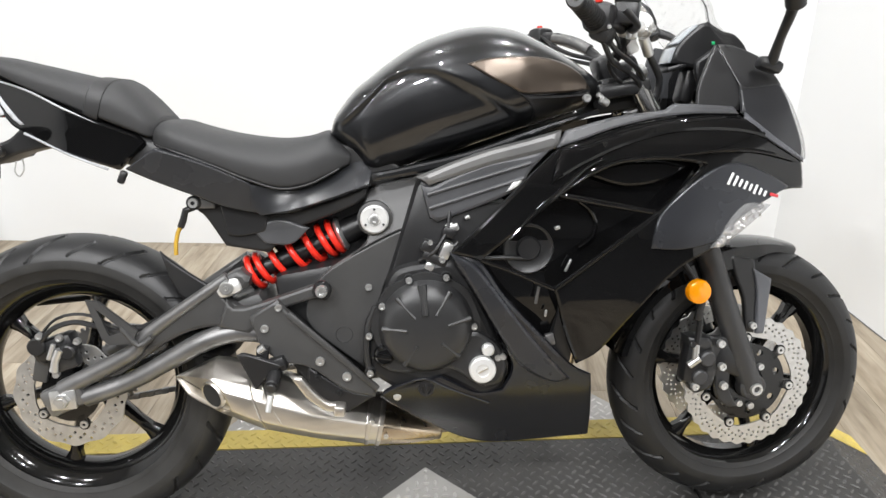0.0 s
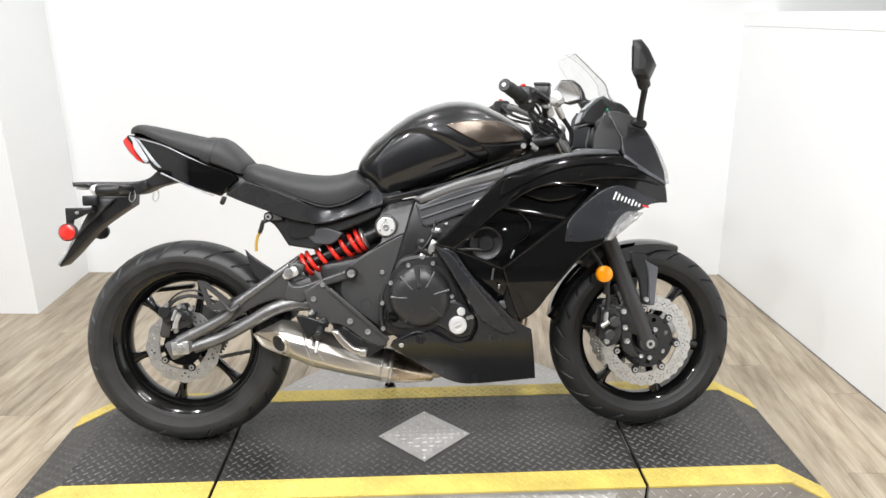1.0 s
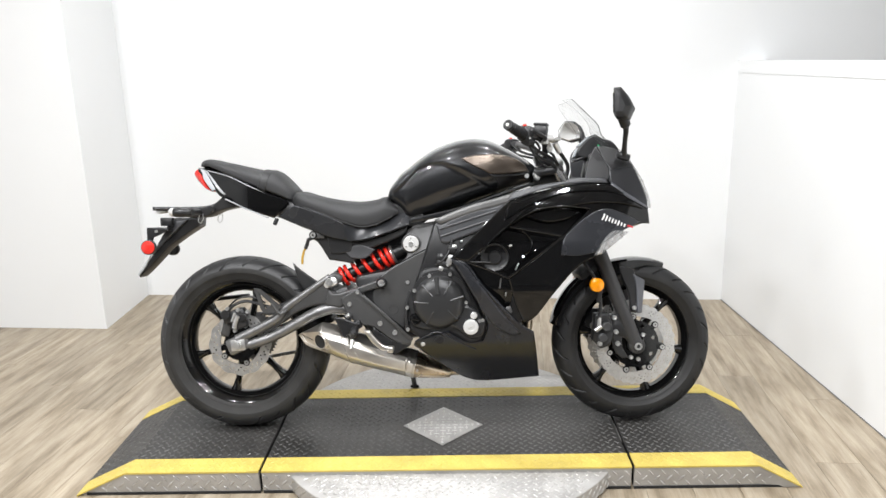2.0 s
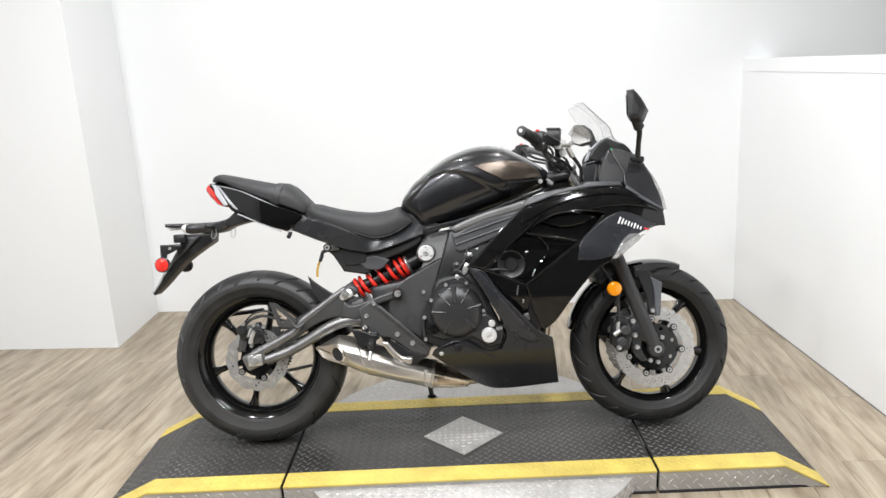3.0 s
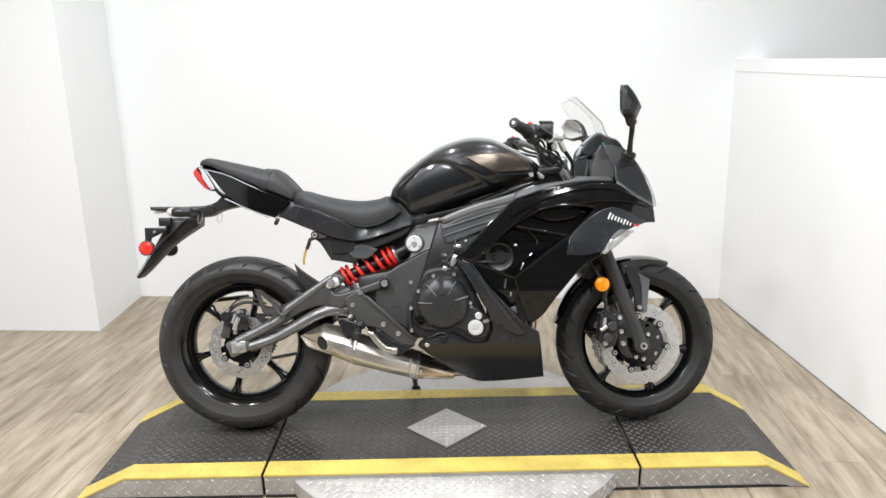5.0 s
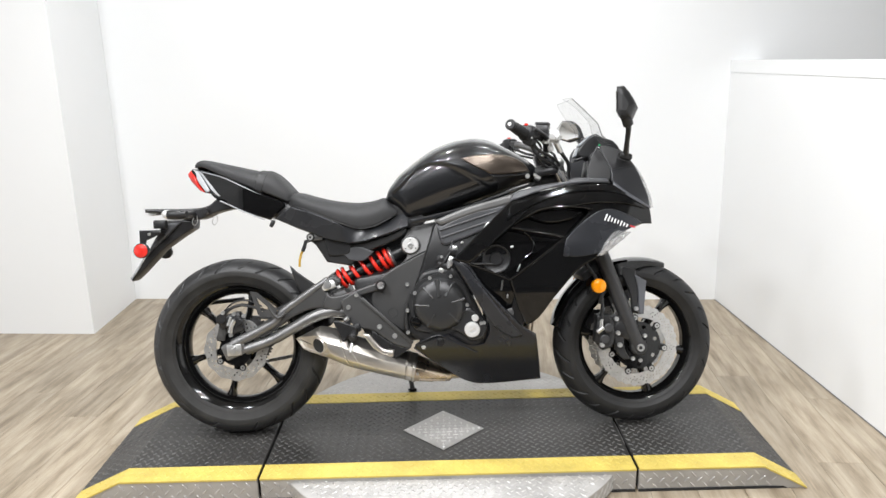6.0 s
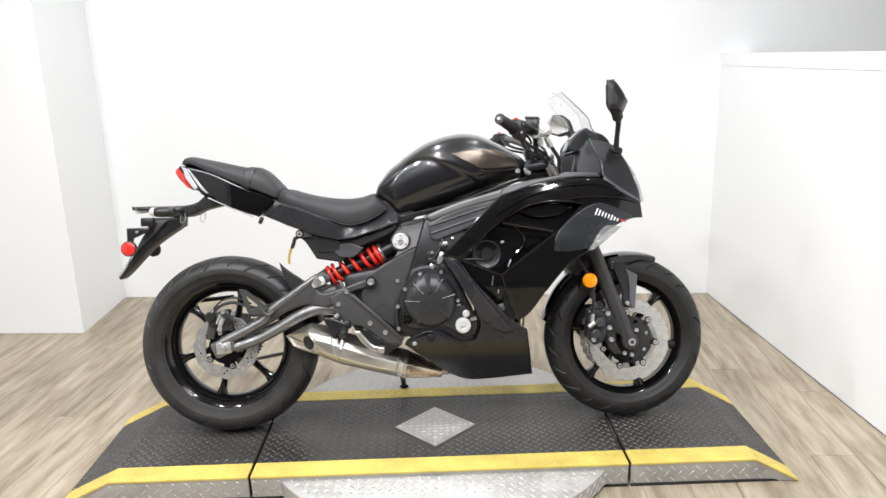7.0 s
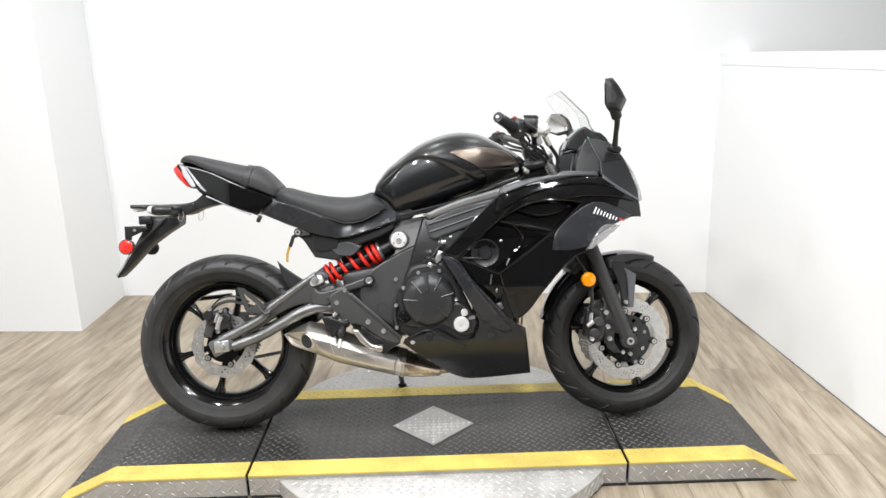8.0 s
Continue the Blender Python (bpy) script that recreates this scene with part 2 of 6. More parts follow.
def inside(q, loop):
    a, b = loop, np.roll(loop, -1, 0)
    x, y = q[:, 0, None], q[:, 1, None]
    cross = ((a[:, 1] > y) != (b[:, 1] > y)) & (x < (b[:, 0] - a[:, 0]) * (y - a[:, 1]) / (b[:, 1] - a[:, 1] + 1e-15) + a[:, 0])
    return cross.sum(1) % 2 == 1


def plate(outline, half, thick=0.006, edge=0.006, step=0.018, side=1, crown=0.0, corner=42.0):
    """A body panel: side outline in x and z, standing at half width half(x, z) on the right (side 1) or left (-1), its edge rolled over."""
    loop = spline(outline, step * 0.6, True, corner)
    lo, hi = loop.min(0), loop.max(0)
    gx, gz = np.meshgrid(np.arange(lo[0], hi[0], step), np.arange(lo[1], hi[1], step))
    q = np.stack([gx.ravel(), gz.ravel()], 1)
    q = q[inside(q, loop)]
    if len(q):
        q = q[edge_distance(q, loop) > edge + step * 0.4]
    rings = []
    tang = np.roll(loop, -1, 0) - np.roll(loop, 1, 0)
    nor = np.stack([-tang[:, 1], tang[:, 0]], 1)
    nor /= np.linalg.norm(nor, axis=1)[:, None] + 1e-9
    area = 0.5 * np.sum(loop[:, 0] * np.roll(loop[:, 1], -1) - np.roll(loop[:, 0], -1) * loop[:, 1])
    nor *= 1 if area > 0 else -1
    for f in (0.3, 1.0):
        r = loop + nor * edge * f
        r = r[inside(r, loop)]
        if len(r):
            rings.append(r[edge_distance(r, loop) > edge * f * 0.9])
    pts = np.concatenate([loop, *rings, q]) if rings or len(q) else loop
    n = len(loop)
    from mathutils import geometry
    vs, _, fs, *_ = geometry.delaunay_2d_cdt([Vector(p) for p in pts], [(i, (i + 1) % n) for i in range(n)], [], 1, 1e-5)
    v2 = np.array([(v.x, v.y) for v in vs])
    reach0 = edge_distance(v2, loop)
    rim_near = reach0 < edge * 1.06
    d = np.clip(reach0 / edge, 0, 1)
    drop = edge * (1 - np.sqrt(np.clip(1 - (1 - d) ** 2, 0, 1)))
    wide = np.array([half(x, z) if callable(half) else half for x, z in v2])
    if crown:
        reach = edge_distance(v2, loop)
        wide = wide + crown * (1 - np.exp(-(reach / 0.03)))
    bm = bmesh.new()
    front = [bm.verts.new((x, -side * (w - dd), z)) for (x, z), w, dd in zip(v2, wide, drop)]
    back = [bm.verts.new((x, -side * (w - edge - thick), z)) for (x, z), w in zip(v2, wide)]
    count = {}
    for f in fs:
        bm.faces.new([front[i] for i in f])
        bm.faces.new([back[i] for i in reversed(f)])
        for a, b in zip(f, (*f[1:], f[0])):
            count[(a, b)] = 1
    for a, b in count:
        if (b, a) not in count:
            bm.faces.new([front[a], back[a], back[b], front[b]])
    flat = d > 0.93   # a crisp line where the rolled edge meets the face
    for a, b in count:
        if flat[a] and flat[b] and d[a] < 1.0 + 1e-6 and rim_near[a] and rim_near[b]:
            e = bm.edges.get((front[a], front[b]))
            if e is not None:
                e.smooth = False
    return bm


def rounded_rings(rings, caps=True):
    """A skin over rings of points of equal count."""
    bm = bmesh.new()
    vs = [[bm.verts.new(p) for p in r] for r in rings]
    k = len(rings[0])
    for a, b in zip(vs, vs[1:]):
        for i in range(k):
            bm.faces.new((a[i], a[(i + 1) % k], b[(i + 1) % k], b[i]))
    if caps:
        bm.faces.new(vs[0])
        bm.faces.new(vs[-1])
    return bm


def power(c, e):
    return math.copysign(abs(c) ** e, c)


def loft(sections, n=2.5, m=2.5, steps=5, ring=32, y0=0.0):
    """A body along x: sections of x, lower z, upper z, half width."""
    fine = []
    P = np.array(sections, float)
    for i in range(len(P) - 1):
        p0, p1, p2, p3 = P[max(0, i - 1)], P[i], P[i + 1], P[min(len(P) - 1, i + 2)]
        for j in range(steps):
            t = j / steps
            fine.append(0.5 * (2 * p1 + (p2 - p0) * t + (2 * p0 - 5 * p1 + 4 * p2 - p3) * t * t + (3 * p1 - p0 - 3 * p2 + p3) * t ** 3))
    fine.append(P[-1])
    rings = []
    for x, zb, zt, w in fine:
        zc, h = 0.5 * (zb + zt), max(0.001, 0.5 * (zt - zb))
        rings.append([(x, y0 + max(w, 0.001) * power(math.cos(a), 2 / n), zc + h * power(math.sin(a), 2 / m)) for a in np.linspace(0, 2 * math.pi, ring, endpoint=False)])
    return rounded_rings(rings)


def tube(pts, r, n=10, step=0.015):
    p = spline(pts, step, corner=180)
    rr = np.interp(np.linspace(0, 1, len(p)), np.linspace(0, 1, len(r)), r) if isinstance(r, (list, tuple)) else [r] * len(p)
    rings, ref = [], None
    for i in range(len(p)):
        t = Vector(p[min(i + 1, len(p) - 1)] - p[max(i - 1, 0)]).normalized()
        if ref is None:
            ref = t.orthogonal().normalized()
        u = (ref - t * ref.dot(t)).normalized()
        v, ref = t.cross(u), u
        rings.append([Vector(p[i]) + float(rr[i]) * (math.cos(a) * u + math.sin(a) * v) for a in np.linspace(0, 2 * math.pi, n, endpoint=False).tolist()])
    return rounded_rings(rings)


def rod(a, b, r, n=16, r2=None, bevel=0.15):
    a, b = Vector(a), Vector(b)
    t = (b - a).normalized()
    u = t.orthogonal().normalized()
    v = t.cross(u)
    r2 = r if r2 is None else r2
    e = bevel * min(r, r2)
    rows = [(a, r - e), (a + t * e, r), (b - t * e, r2), (b, r2 - e)]
    return rounded_rings([[c + q * (math.cos(k) * u + math.sin(k) * v) for k in np.linspace(0, 2 * math.pi, n, endpoint=False)] for c, q in rows])


def lathe(profile, centre=(0, 0, 0), n=48, axis=None):
    """Turns (radius, y) rows about the y axis (or the given axis) at the centre. y below 0 points to the bike's right."""
    bm = bmesh.new()
    rows = []
    for r, y in profile:
        if r < 1e-6:
            rows.append([bm.verts.new((0, y, 0))])
        else:
            rows.append([bm.verts.new((r * math.cos(a), y, r * math.sin(a))) for a in np.linspace(0, 2 * math.pi, n, endpoint=False).tolist()])
    for a, b in zip(rows, rows[1:]):
        for i in range(n):
            j = (i + 1) % n
            if len(a) == 1 and len(b) > 1:
                bm.faces.new((a[0], b[j], b[i]))
            elif len(b) == 1 and len(a) > 1:
                bm.faces.new((a[i], a[j], b[0]))
            elif len(a) > 1:
                bm.faces.new((a[i], a[j], b[j], b[i]))
    if axis is not None:
        bm.transform(Vector((0, -1, 0)).rotation_difference(Vector(axis)).to_matrix().to_4x4())
    bm.transform(Matrix.Translation(centre))
    return bm


BOLT_SHAPE = [(0, -0.0035), (0.42, -0.0035), (0.5, -0.0065), (0.9, -0.0065), (1.0, -0.005), (1.0, 0.004), (0, 0.004)]


def bolt(parent, x, y, z, r=0.008, mat=None, m=None, name="bolt"):
    bm = lathe([(q * r, d * r / 0.008) for q, d in BOLT_SHAPE], (x, y, z), 14)
    if m is not None:
        bm.transform(m)
    return part(name, bm, mat or ZINC, parent)


def annulus(outer, inner, holes, y, thick):
    """A flat ring with holes, in the x-z plane, thick along y."""
    from mathutils import geometry
    loops = [outer, inner, *holes]
    pts, edges = [], []
    for lp in loops:
        k = len(pts)
        pts += [Vector(p) for p in lp]
        edges += [(k + i, k + (i + 1) % len(lp)) for i in range(len(lp))]
    vs, _, fs, *_ = geometry.delaunay_2d_cdt(pts, edges, [], 0, 1e-6)
    mids = np.array([np.mean([(vs[i].x, vs[i].y) for i in f], axis=0) for f in fs])
    keep = inside(mids, np.array(outer)) & ~inside(mids, np.array(inner))
    for lp in holes:
        keep &= ~inside(mids, np.array(lp))
    fs = [f for f, ok in zip(fs, keep) if ok]
    bm = bmesh.new()
    a = [bm.verts.new((v.x, y, v.y)) for v in vs]
    b = [bm.verts.new((v.x, y + thick, v.y)) for v in vs]
    count, done = set(), set()
    for f in fs:
        if len(set(f)) < 3 or frozenset(f) in done:
            continue
        done.add(frozenset(f))
        bm.faces.new([a[i] for i in f])
        bm.faces.new([b[i] for i in reversed(f)])
        count |= set(zip(f, (*f[1:], f[0])))
    for p, q in count:
        if (q, p) not in count:
            bm.faces.new((a[p], b[p], b[q], a[q]))
    return bm


def ring2(r, n, wave=0.0, lobes=0, cx=0.0, cz=0.0):
    return [(cx + (r + wave * math.cos(lobes * a)) * math.cos(a), cz + (r + wave * math.cos(lobes * a)) * math.sin(a)) for a in np.linspace(0, 2 * math.pi, n, endpoint=False)]


# ---------------------------------------------------------------- room
def prism(name, corners, z0, z1, mat, label, category):
    """An upright wall piece on a floor plan outline."""
    bm = bmesh.new()
    lo = [bm.verts.new((x, y, z0)) for x, y in corners]
    hi = [bm.verts.new((x, y, z1)) for x, y in corners]
    k = len(corners)
    bm.faces.new(lo)
    bm.faces.new(hi)
    for i in range(k):
        bm.faces.new((lo[i], lo[(i + 1) % k], hi[(i + 1) % k], hi[i]))
    return tagged(part(name, bm, mat, angle=20), label, category, kind="structure")


Y_BACK, Y_FRONT = 1.607, -6.2
X_L, X_R = -3.7, 4.0
RW = lambda y: 1.452 + (1.605 - y) * 0.1095   # the low side wall runs slightly askew
prism("wall_north", [(-2.03, Y_BACK), (X_R, Y_BACK), (X_R, Y_BACK + 0.15), (-2.03, Y_BACK + 0.15)], 0, CEIL, WALL, "smooth white painted wall behind the motorcycle", "wall")
prism("wall_pillar", [(X_L, 1.006), (-1.947, 1.006), (-2.027, Y_BACK + 0.15), (X_L, Y_BACK + 0.15)], 0, CEIL, WALL, "white painted projecting wall block beside the alcove", "wall")
prism("wall_east_low", [(RW(Y_BACK), Y_BACK), (RW(-2.2), -2.2), (RW(-2.2) + 0.13, -2.2), (RW(Y_BACK) + 0.13, Y_BACK)], 0, 1.2765, WALL, "white painted chest-high partition wall", "wall")
prism("trim_wall_cap", [(RW(Y_BACK) - 0.002, Y_BACK), (RW(-2.2) - 0.002, -2.215), (RW(-2.2) + 0.148, -2.215), (RW(Y_BACK) + 0.148, Y_BACK)], 1.277, 1.340, WALL, "white painted cap board along the low wall", "trim")
prism("trim_floor_joint", [(RW(Y_BACK) - 0.003, Y_BACK), (RW(-2.2) - 0.003, -2.2), (RW(-2.2) - 0.0005, -2.2), (RW(Y_BACK) - 0.0005, Y_BACK)], 0.0003, 0.004, DARKWALL, "dark dusty joint between the floor and the low wall", "trim")
# closing wall, greyed to stand for the dimmer light over there
prism("wall_east", [(X_R, Y_FRONT), (X_R + 0.15, Y_FRONT), (X_R + 0.15, Y_BACK + 0.15), (X_R, Y_BACK + 0.15)], 0, CEIL, WALL_DIM, "wall beyond the low partition with its dim light in the grey", "wall")
prism("wall_west", [(X_L - 0.15, Y_FRONT), (X_L, Y_FRONT), (X_L, Y_BACK + 0.15), (X_L - 0.15, Y_BACK + 0.15)], 0, CEIL, WALL, "plain white side wall of the showroom", "wall")
prism("wall_south", [(X_L - 0.15, Y_FRONT - 0.15), (X_R + 0.15, Y_FRONT - 0.15), (X_R + 0.15, Y_FRONT), (X_L - 0.15, Y_FRONT)], 0, CEIL, DARKWALL, "plain dark grey end wall of the showroom", "wall")
prism("ceiling", [(X_L - 0.15, Y_FRONT - 0.15), (X_R + 0.15, Y_FRONT - 0.15), (X_R + 0.15, Y_BACK + 0.15), (X_L - 0.15, Y_BACK + 0.15)], CEIL, CEIL + 0.1, CEILGREY, "off-white painted flat ceiling", "ceiling")
# unseen slab, added to hold lamp light off the wall beyond
prism("ceiling_side_bay", [(1.66, -3.0), (X_R, -3.0), (X_R, Y_BACK), (1.66, Y_BACK)], 2.93, 3.0, WALL, "unseen slab added to shade the wall beyond the partition", "ceiling")
floor = prism("floor", [(X_L - 0.15, Y_FRONT - 0.15), (X_R + 0.15, Y_FRONT - 0.15), (X_R + 0.15, Y_BACK + 0.15), (X_L - 0.15, Y_BACK + 0.15)], -0.12, -0.0045, SUBFLOOR, "light oak look plank floor", "floor")


def spot_fixture():
    ob = thing("ceiling_light", "small round white recessed ceiling light", "ceiling light", group="ceiling lights")
    part("housing", lathe([(0.082, -0.06), (0.105, -0.06), (0.112, -0.05), (0.112, 0.0), (0.082, 0.0), (0.082, -0.06)], n=28, axis=(0, 0, -1)), TRIM, ob)
    return ob


fixture = spot_fixture()
fixture.matrix_world = pose(*SPOTS[0], CEIL)
for sx, sy in SPOTS[1:]:
    copy_thing(fixture, pose(sx, sy, CEIL))


# ---------------------------------------------------------------- display platform and turntable
PLAT = pose(0, 0, 0, 0, 0, 4.8)
V0, V1, HP, DK = -0.452, 0.162, 0.085, 0.0015
SEAM_L, SEAM_R, KNEE_L, KNEE_R, TIP_L, TIP_R = -0.597, 0.628, -1.045, 1.035, -1.217, 1.180


def slab(stations, v0, v1, lift=0.0):
    """A deck strip: the stations give u and height of its top; it stands 4 mm thick on them."""
    bm = bmesh.new()
    top0 = [bm.verts.new((u, v0, z + lift)) for u, z in stations]
    top1 = [bm.verts.new((u, v1, z + lift)) for u, z in stations]
    bot0 = [bm.verts.new((u, v0, max(0.001, z + lift - 0.006))) for u, z in stations]
    bot1 = [bm.verts.new((u, v1, max(0.001, z + lift - 0.006))) for u, z in stations]
    for i in range(len(stations) - 1):
        bm.faces.new((top0[i], top0[i + 1], top1[i + 1], top1[i]))
        bm.faces.new((bot0[i + 1], bot0[i], bot1[i], bot1[i + 1]))
        bm.faces.new((bot0[i], bot0[i + 1], top0[i + 1], top0[i]))
        bm.faces.new((top1[i], top1[i + 1], bot1[i + 1], bot1[i]))
    for k in (0, -1):
        bm.faces.new((bot0[k], top0[k], top1[k], bot1[k]))
    return bm


def lug_mesh(places, length=0.0225, width=0.0085, high=0.0026):
    """Raised tread lugs. Each place: a point, its outward direction, the lug's long direction."""
    verts, faces = [], []
    for p, up, along in places:
        across = up.cross(along)
        k = len(verts)
        for f, w, h in ((-0.5, 0, 0), (-0.2, -0.5, 0), (0.2, -0.5, 0), (0.5, 0, 0), (0.2, 0.5, 0), (-0.2, 0.5, 0), (-0.24, 0, 1), (0.24, 0, 1)):
            verts.append(p + along * (f * length) + across * (w * width) + up * (h * high))
        for f in ((0, 1, 6), (1, 2, 7, 6), (2, 3, 7), (3, 4, 7), (4, 5, 6, 7), (5, 0, 6)):
            faces.append([k + i for i in f])
    mesh = bpy.data.meshes.new("tread_lugs")
    mesh.from_pydata(verts, [], faces)
    return mesh


def lugs(name, places, mat, parent, **kw):
    mesh = lug_mesh(places, **kw)
    mesh.materials.append(mat)
    ob = new(name, mesh)
    ob.parent = parent
    ob["kind"] = "stuff"
    return ob


def height_at(u, stations):
    return float(np.interp(u, [s[0] for s in stations], [s[1] for s in stations]))


def lug_rows(a0, a1, b0, b1, h):
    """Tread plate pattern: rows of lugs that lean one way, then the other, each row shifted by half a step."""
    k = 0
    while b0 + 0.5 * h + k * h < b1 - 0.35 * h:
        a = a0 + (0.6 + (k % 2)) * h
        while a < a1 - 0.5 * h:
            yield a, b0 + 0.5 * h + k * h, radians(45 if k % 2 else -45)
            a += 2 * h
        k += 1


def lug_grid(u0, u1, v0, v1, stations, h=0.0165, keep=None):
    out = []
    for u, v, a in lug_rows(u0, u1, v0, v1, h):
        if keep is None or keep(u, v):
            z = height_at(u, stations)
            t = Vector((0.01, 0, height_at(u + 0.005, stations) - height_at(u - 0.005, stations))).normalized()
            up = Vector((-t.z, 0, t.x))
            out.append((Vector((u, v, z)), up, t * math.cos(a) + Vector((0, math.sin(a), 0))))
    return out


def section(name, stations, label):
    ob = thing(name, label, "display platform", PLAT, "platform sections")
    u0, u1 = stations[0][0], stations[-1][0]
    part("deck", slab(stations, V0 + 0.088, V1 - 0.078), BLACKMAT, ob, "black tread plate deck", 15)
    part("front_stripe", slab(stations, V0, V0 + 0.086, DK), YELLOW, ob, "yellow painted edge stripe", 15)
    part("rear_stripe", slab(stations, V1 - 0.076, V1, DK), YELLOW, ob, "yellow painted edge stripe", 15)
    # sides under the deck
    for v, s, nm in ((V0 + 0.004, -1, "front_skirt"), (V1 - 0.004, 1, "rear_skirt")):
        bm = bmesh.new()
        top = [bm.verts.new((u, v, max(0.002, z - 0.006))) for u, z in stations]
        bot = [bm.verts.new((u, v - s * 0.006, 0.001)) for u, z in stations]
        top2 = [bm.verts.new((u, v - s * 0.012, max(0.002, z - 0.006))) for u, z in stations]
        bot2 = [bm.verts.new((u, v - s * 0.018, 0.001)) for u, z in stations]
        for i in range(len(stations) - 1):
            bm.faces.new((bot[i], bot[i + 1], top[i + 1], top[i]))
            bm.faces.new((bot2[i], bot2[i + 1], top2[i + 1], top2[i]))
            bm.faces.new((top[i], top[i + 1], top2[i + 1], top2[i]))
        bmesh.ops.remove_doubles(bm, verts=bm.verts, dist=0.0005)
        part(nm, bm, ALU, ob, "bare aluminium tread plate side", 15)
    core = slab([(u + (0.012 if k == 0 else -0.012 if k == len(stations) - 1 else 0), max(0.004, z - 0.008)) for k, (u, z) in enumerate(stations)], V0 + 0.03, V1 - 0.03)
    part("subframe", core, GAP, ob, "dark underside frame", 15)
    for k, u in ((0, u0), (-1, u1)):
        if stations[k][1] > 0.03:
            part("end_cap", box(u + (0.006 if k == 0 else -0.006), 0.5 * (V0 + V1), 0.039, 0.008, V1 - V0 - 0.06, 0.074, 0.001), GAP, ob)
    lugs("deck_tread", lug_grid(u0, u1, V0 + 0.088, V1 - 0.078, stations, keep=lambda u, v: abs(u) + abs(v + 0.155) > 0.165), LUGDARK, ob, width=0.0072, high=0.0022)
    lugs("front_stripe_tread", lug_grid(u0, u1, V0, V0 + 0.086, [(u, z + DK) for u, z in stations]), YELLOW, ob, high=0.0020)
    lugs("rear_stripe_tread", lug_grid(u0, u1, V1 - 0.076, V1, [(u, z + DK) for u, z in stations]), YELLOW, ob, high=0.0020)
    side = []
    for u, z, a in lug_rows(u0, u1, 0.010, HP - 0.004, 0.0205):
        if z < height_at(u, stations) - 0.016:
            side.append((Vector((u, V0 + 0.0035 + (0.075 - z) * 0.08, z)), Vector((0, -1, 0)), Vector((math.cos(a), 0, math.sin(a)))))
    lugs("skirt_tread", side, ALULUG, ob, length=0.029, width=0.0062, high=0.0019)
    low = [u for u in np.linspace(u0, u1, 60) if height_at(u, stations) > 0.016]
    # black strip painted in for the shade under the skirt
    part("foot_strip", box(0.5 * (low[0] + low[-1]), V0 + 0.009, 0.0052, low[-1] - low[0], 0.005, 0.0094, 0.001, seg=1), GAP, ob, "black strip standing in for the shaded gap")
    return ob


section("platform_section", [(TIP_L, 0.004), (KNEE_L, HP), (SEAM_L - 0.005, HP)], "black tread platform ramp with yellow edge stripes under the rear wheel")
section("platform_section", [(SEAM_L + 0.005, HP), (SEAM_R - 0.005, HP)], "black tread platform deck with yellow edge stripes on the turntable")
section("platform_section", [(SEAM_R + 0.005, HP), (KNEE_R, HP), (TIP_R, 0.004)], "black tread platform ramp with yellow edge stripes under the front wheel")


def diamond_insert():
    ob = thing("diamond_plate_insert", "square bare aluminium tread plate screwed to the deck cornerwise", "metal plate", PLAT @ pose(0.003, -0.155, HP + 0.0005))
    part("plate", box(0, 0, 0.0018, 0.205, 0.205, 0.0036, 0.001, rz=45), material("bright_tread_plate", (0.40, 0.39, 0.375), 0.50, metal=0.6, scale=20, vary=0.15, rvary=0.2), ob)
    out = []
    for i in range(-6, 7):
        for j in range(-6, 7):
            x, y = i * 0.0215, j * 0.0215
            if abs(x) + abs(y) < 0.118:
                a = radians(90 if (i + j) % 2 else 0)
                out.append((Vector((x, y, 0.0036)), Vector((0, 0, 1)), Vector((math.cos(a), math.sin(a), 0))))
    lugs("plate_tread", out, ALULUG, ob, length=0.022, width=0.0085, high=0.0022)
    for x, y in ((0.128, 0), (-0.128, 0), (0, 0.128), (0, -0.128)):
        part("screw", lathe([(0, -0.0025), (0.003, -0.0025), (0.0045, -0.0012), (0.0045, 0.001)], (x, y, 0.0045), 10, (0, 0, 1)), ZINC, ob)
    return ob


diamond_insert()


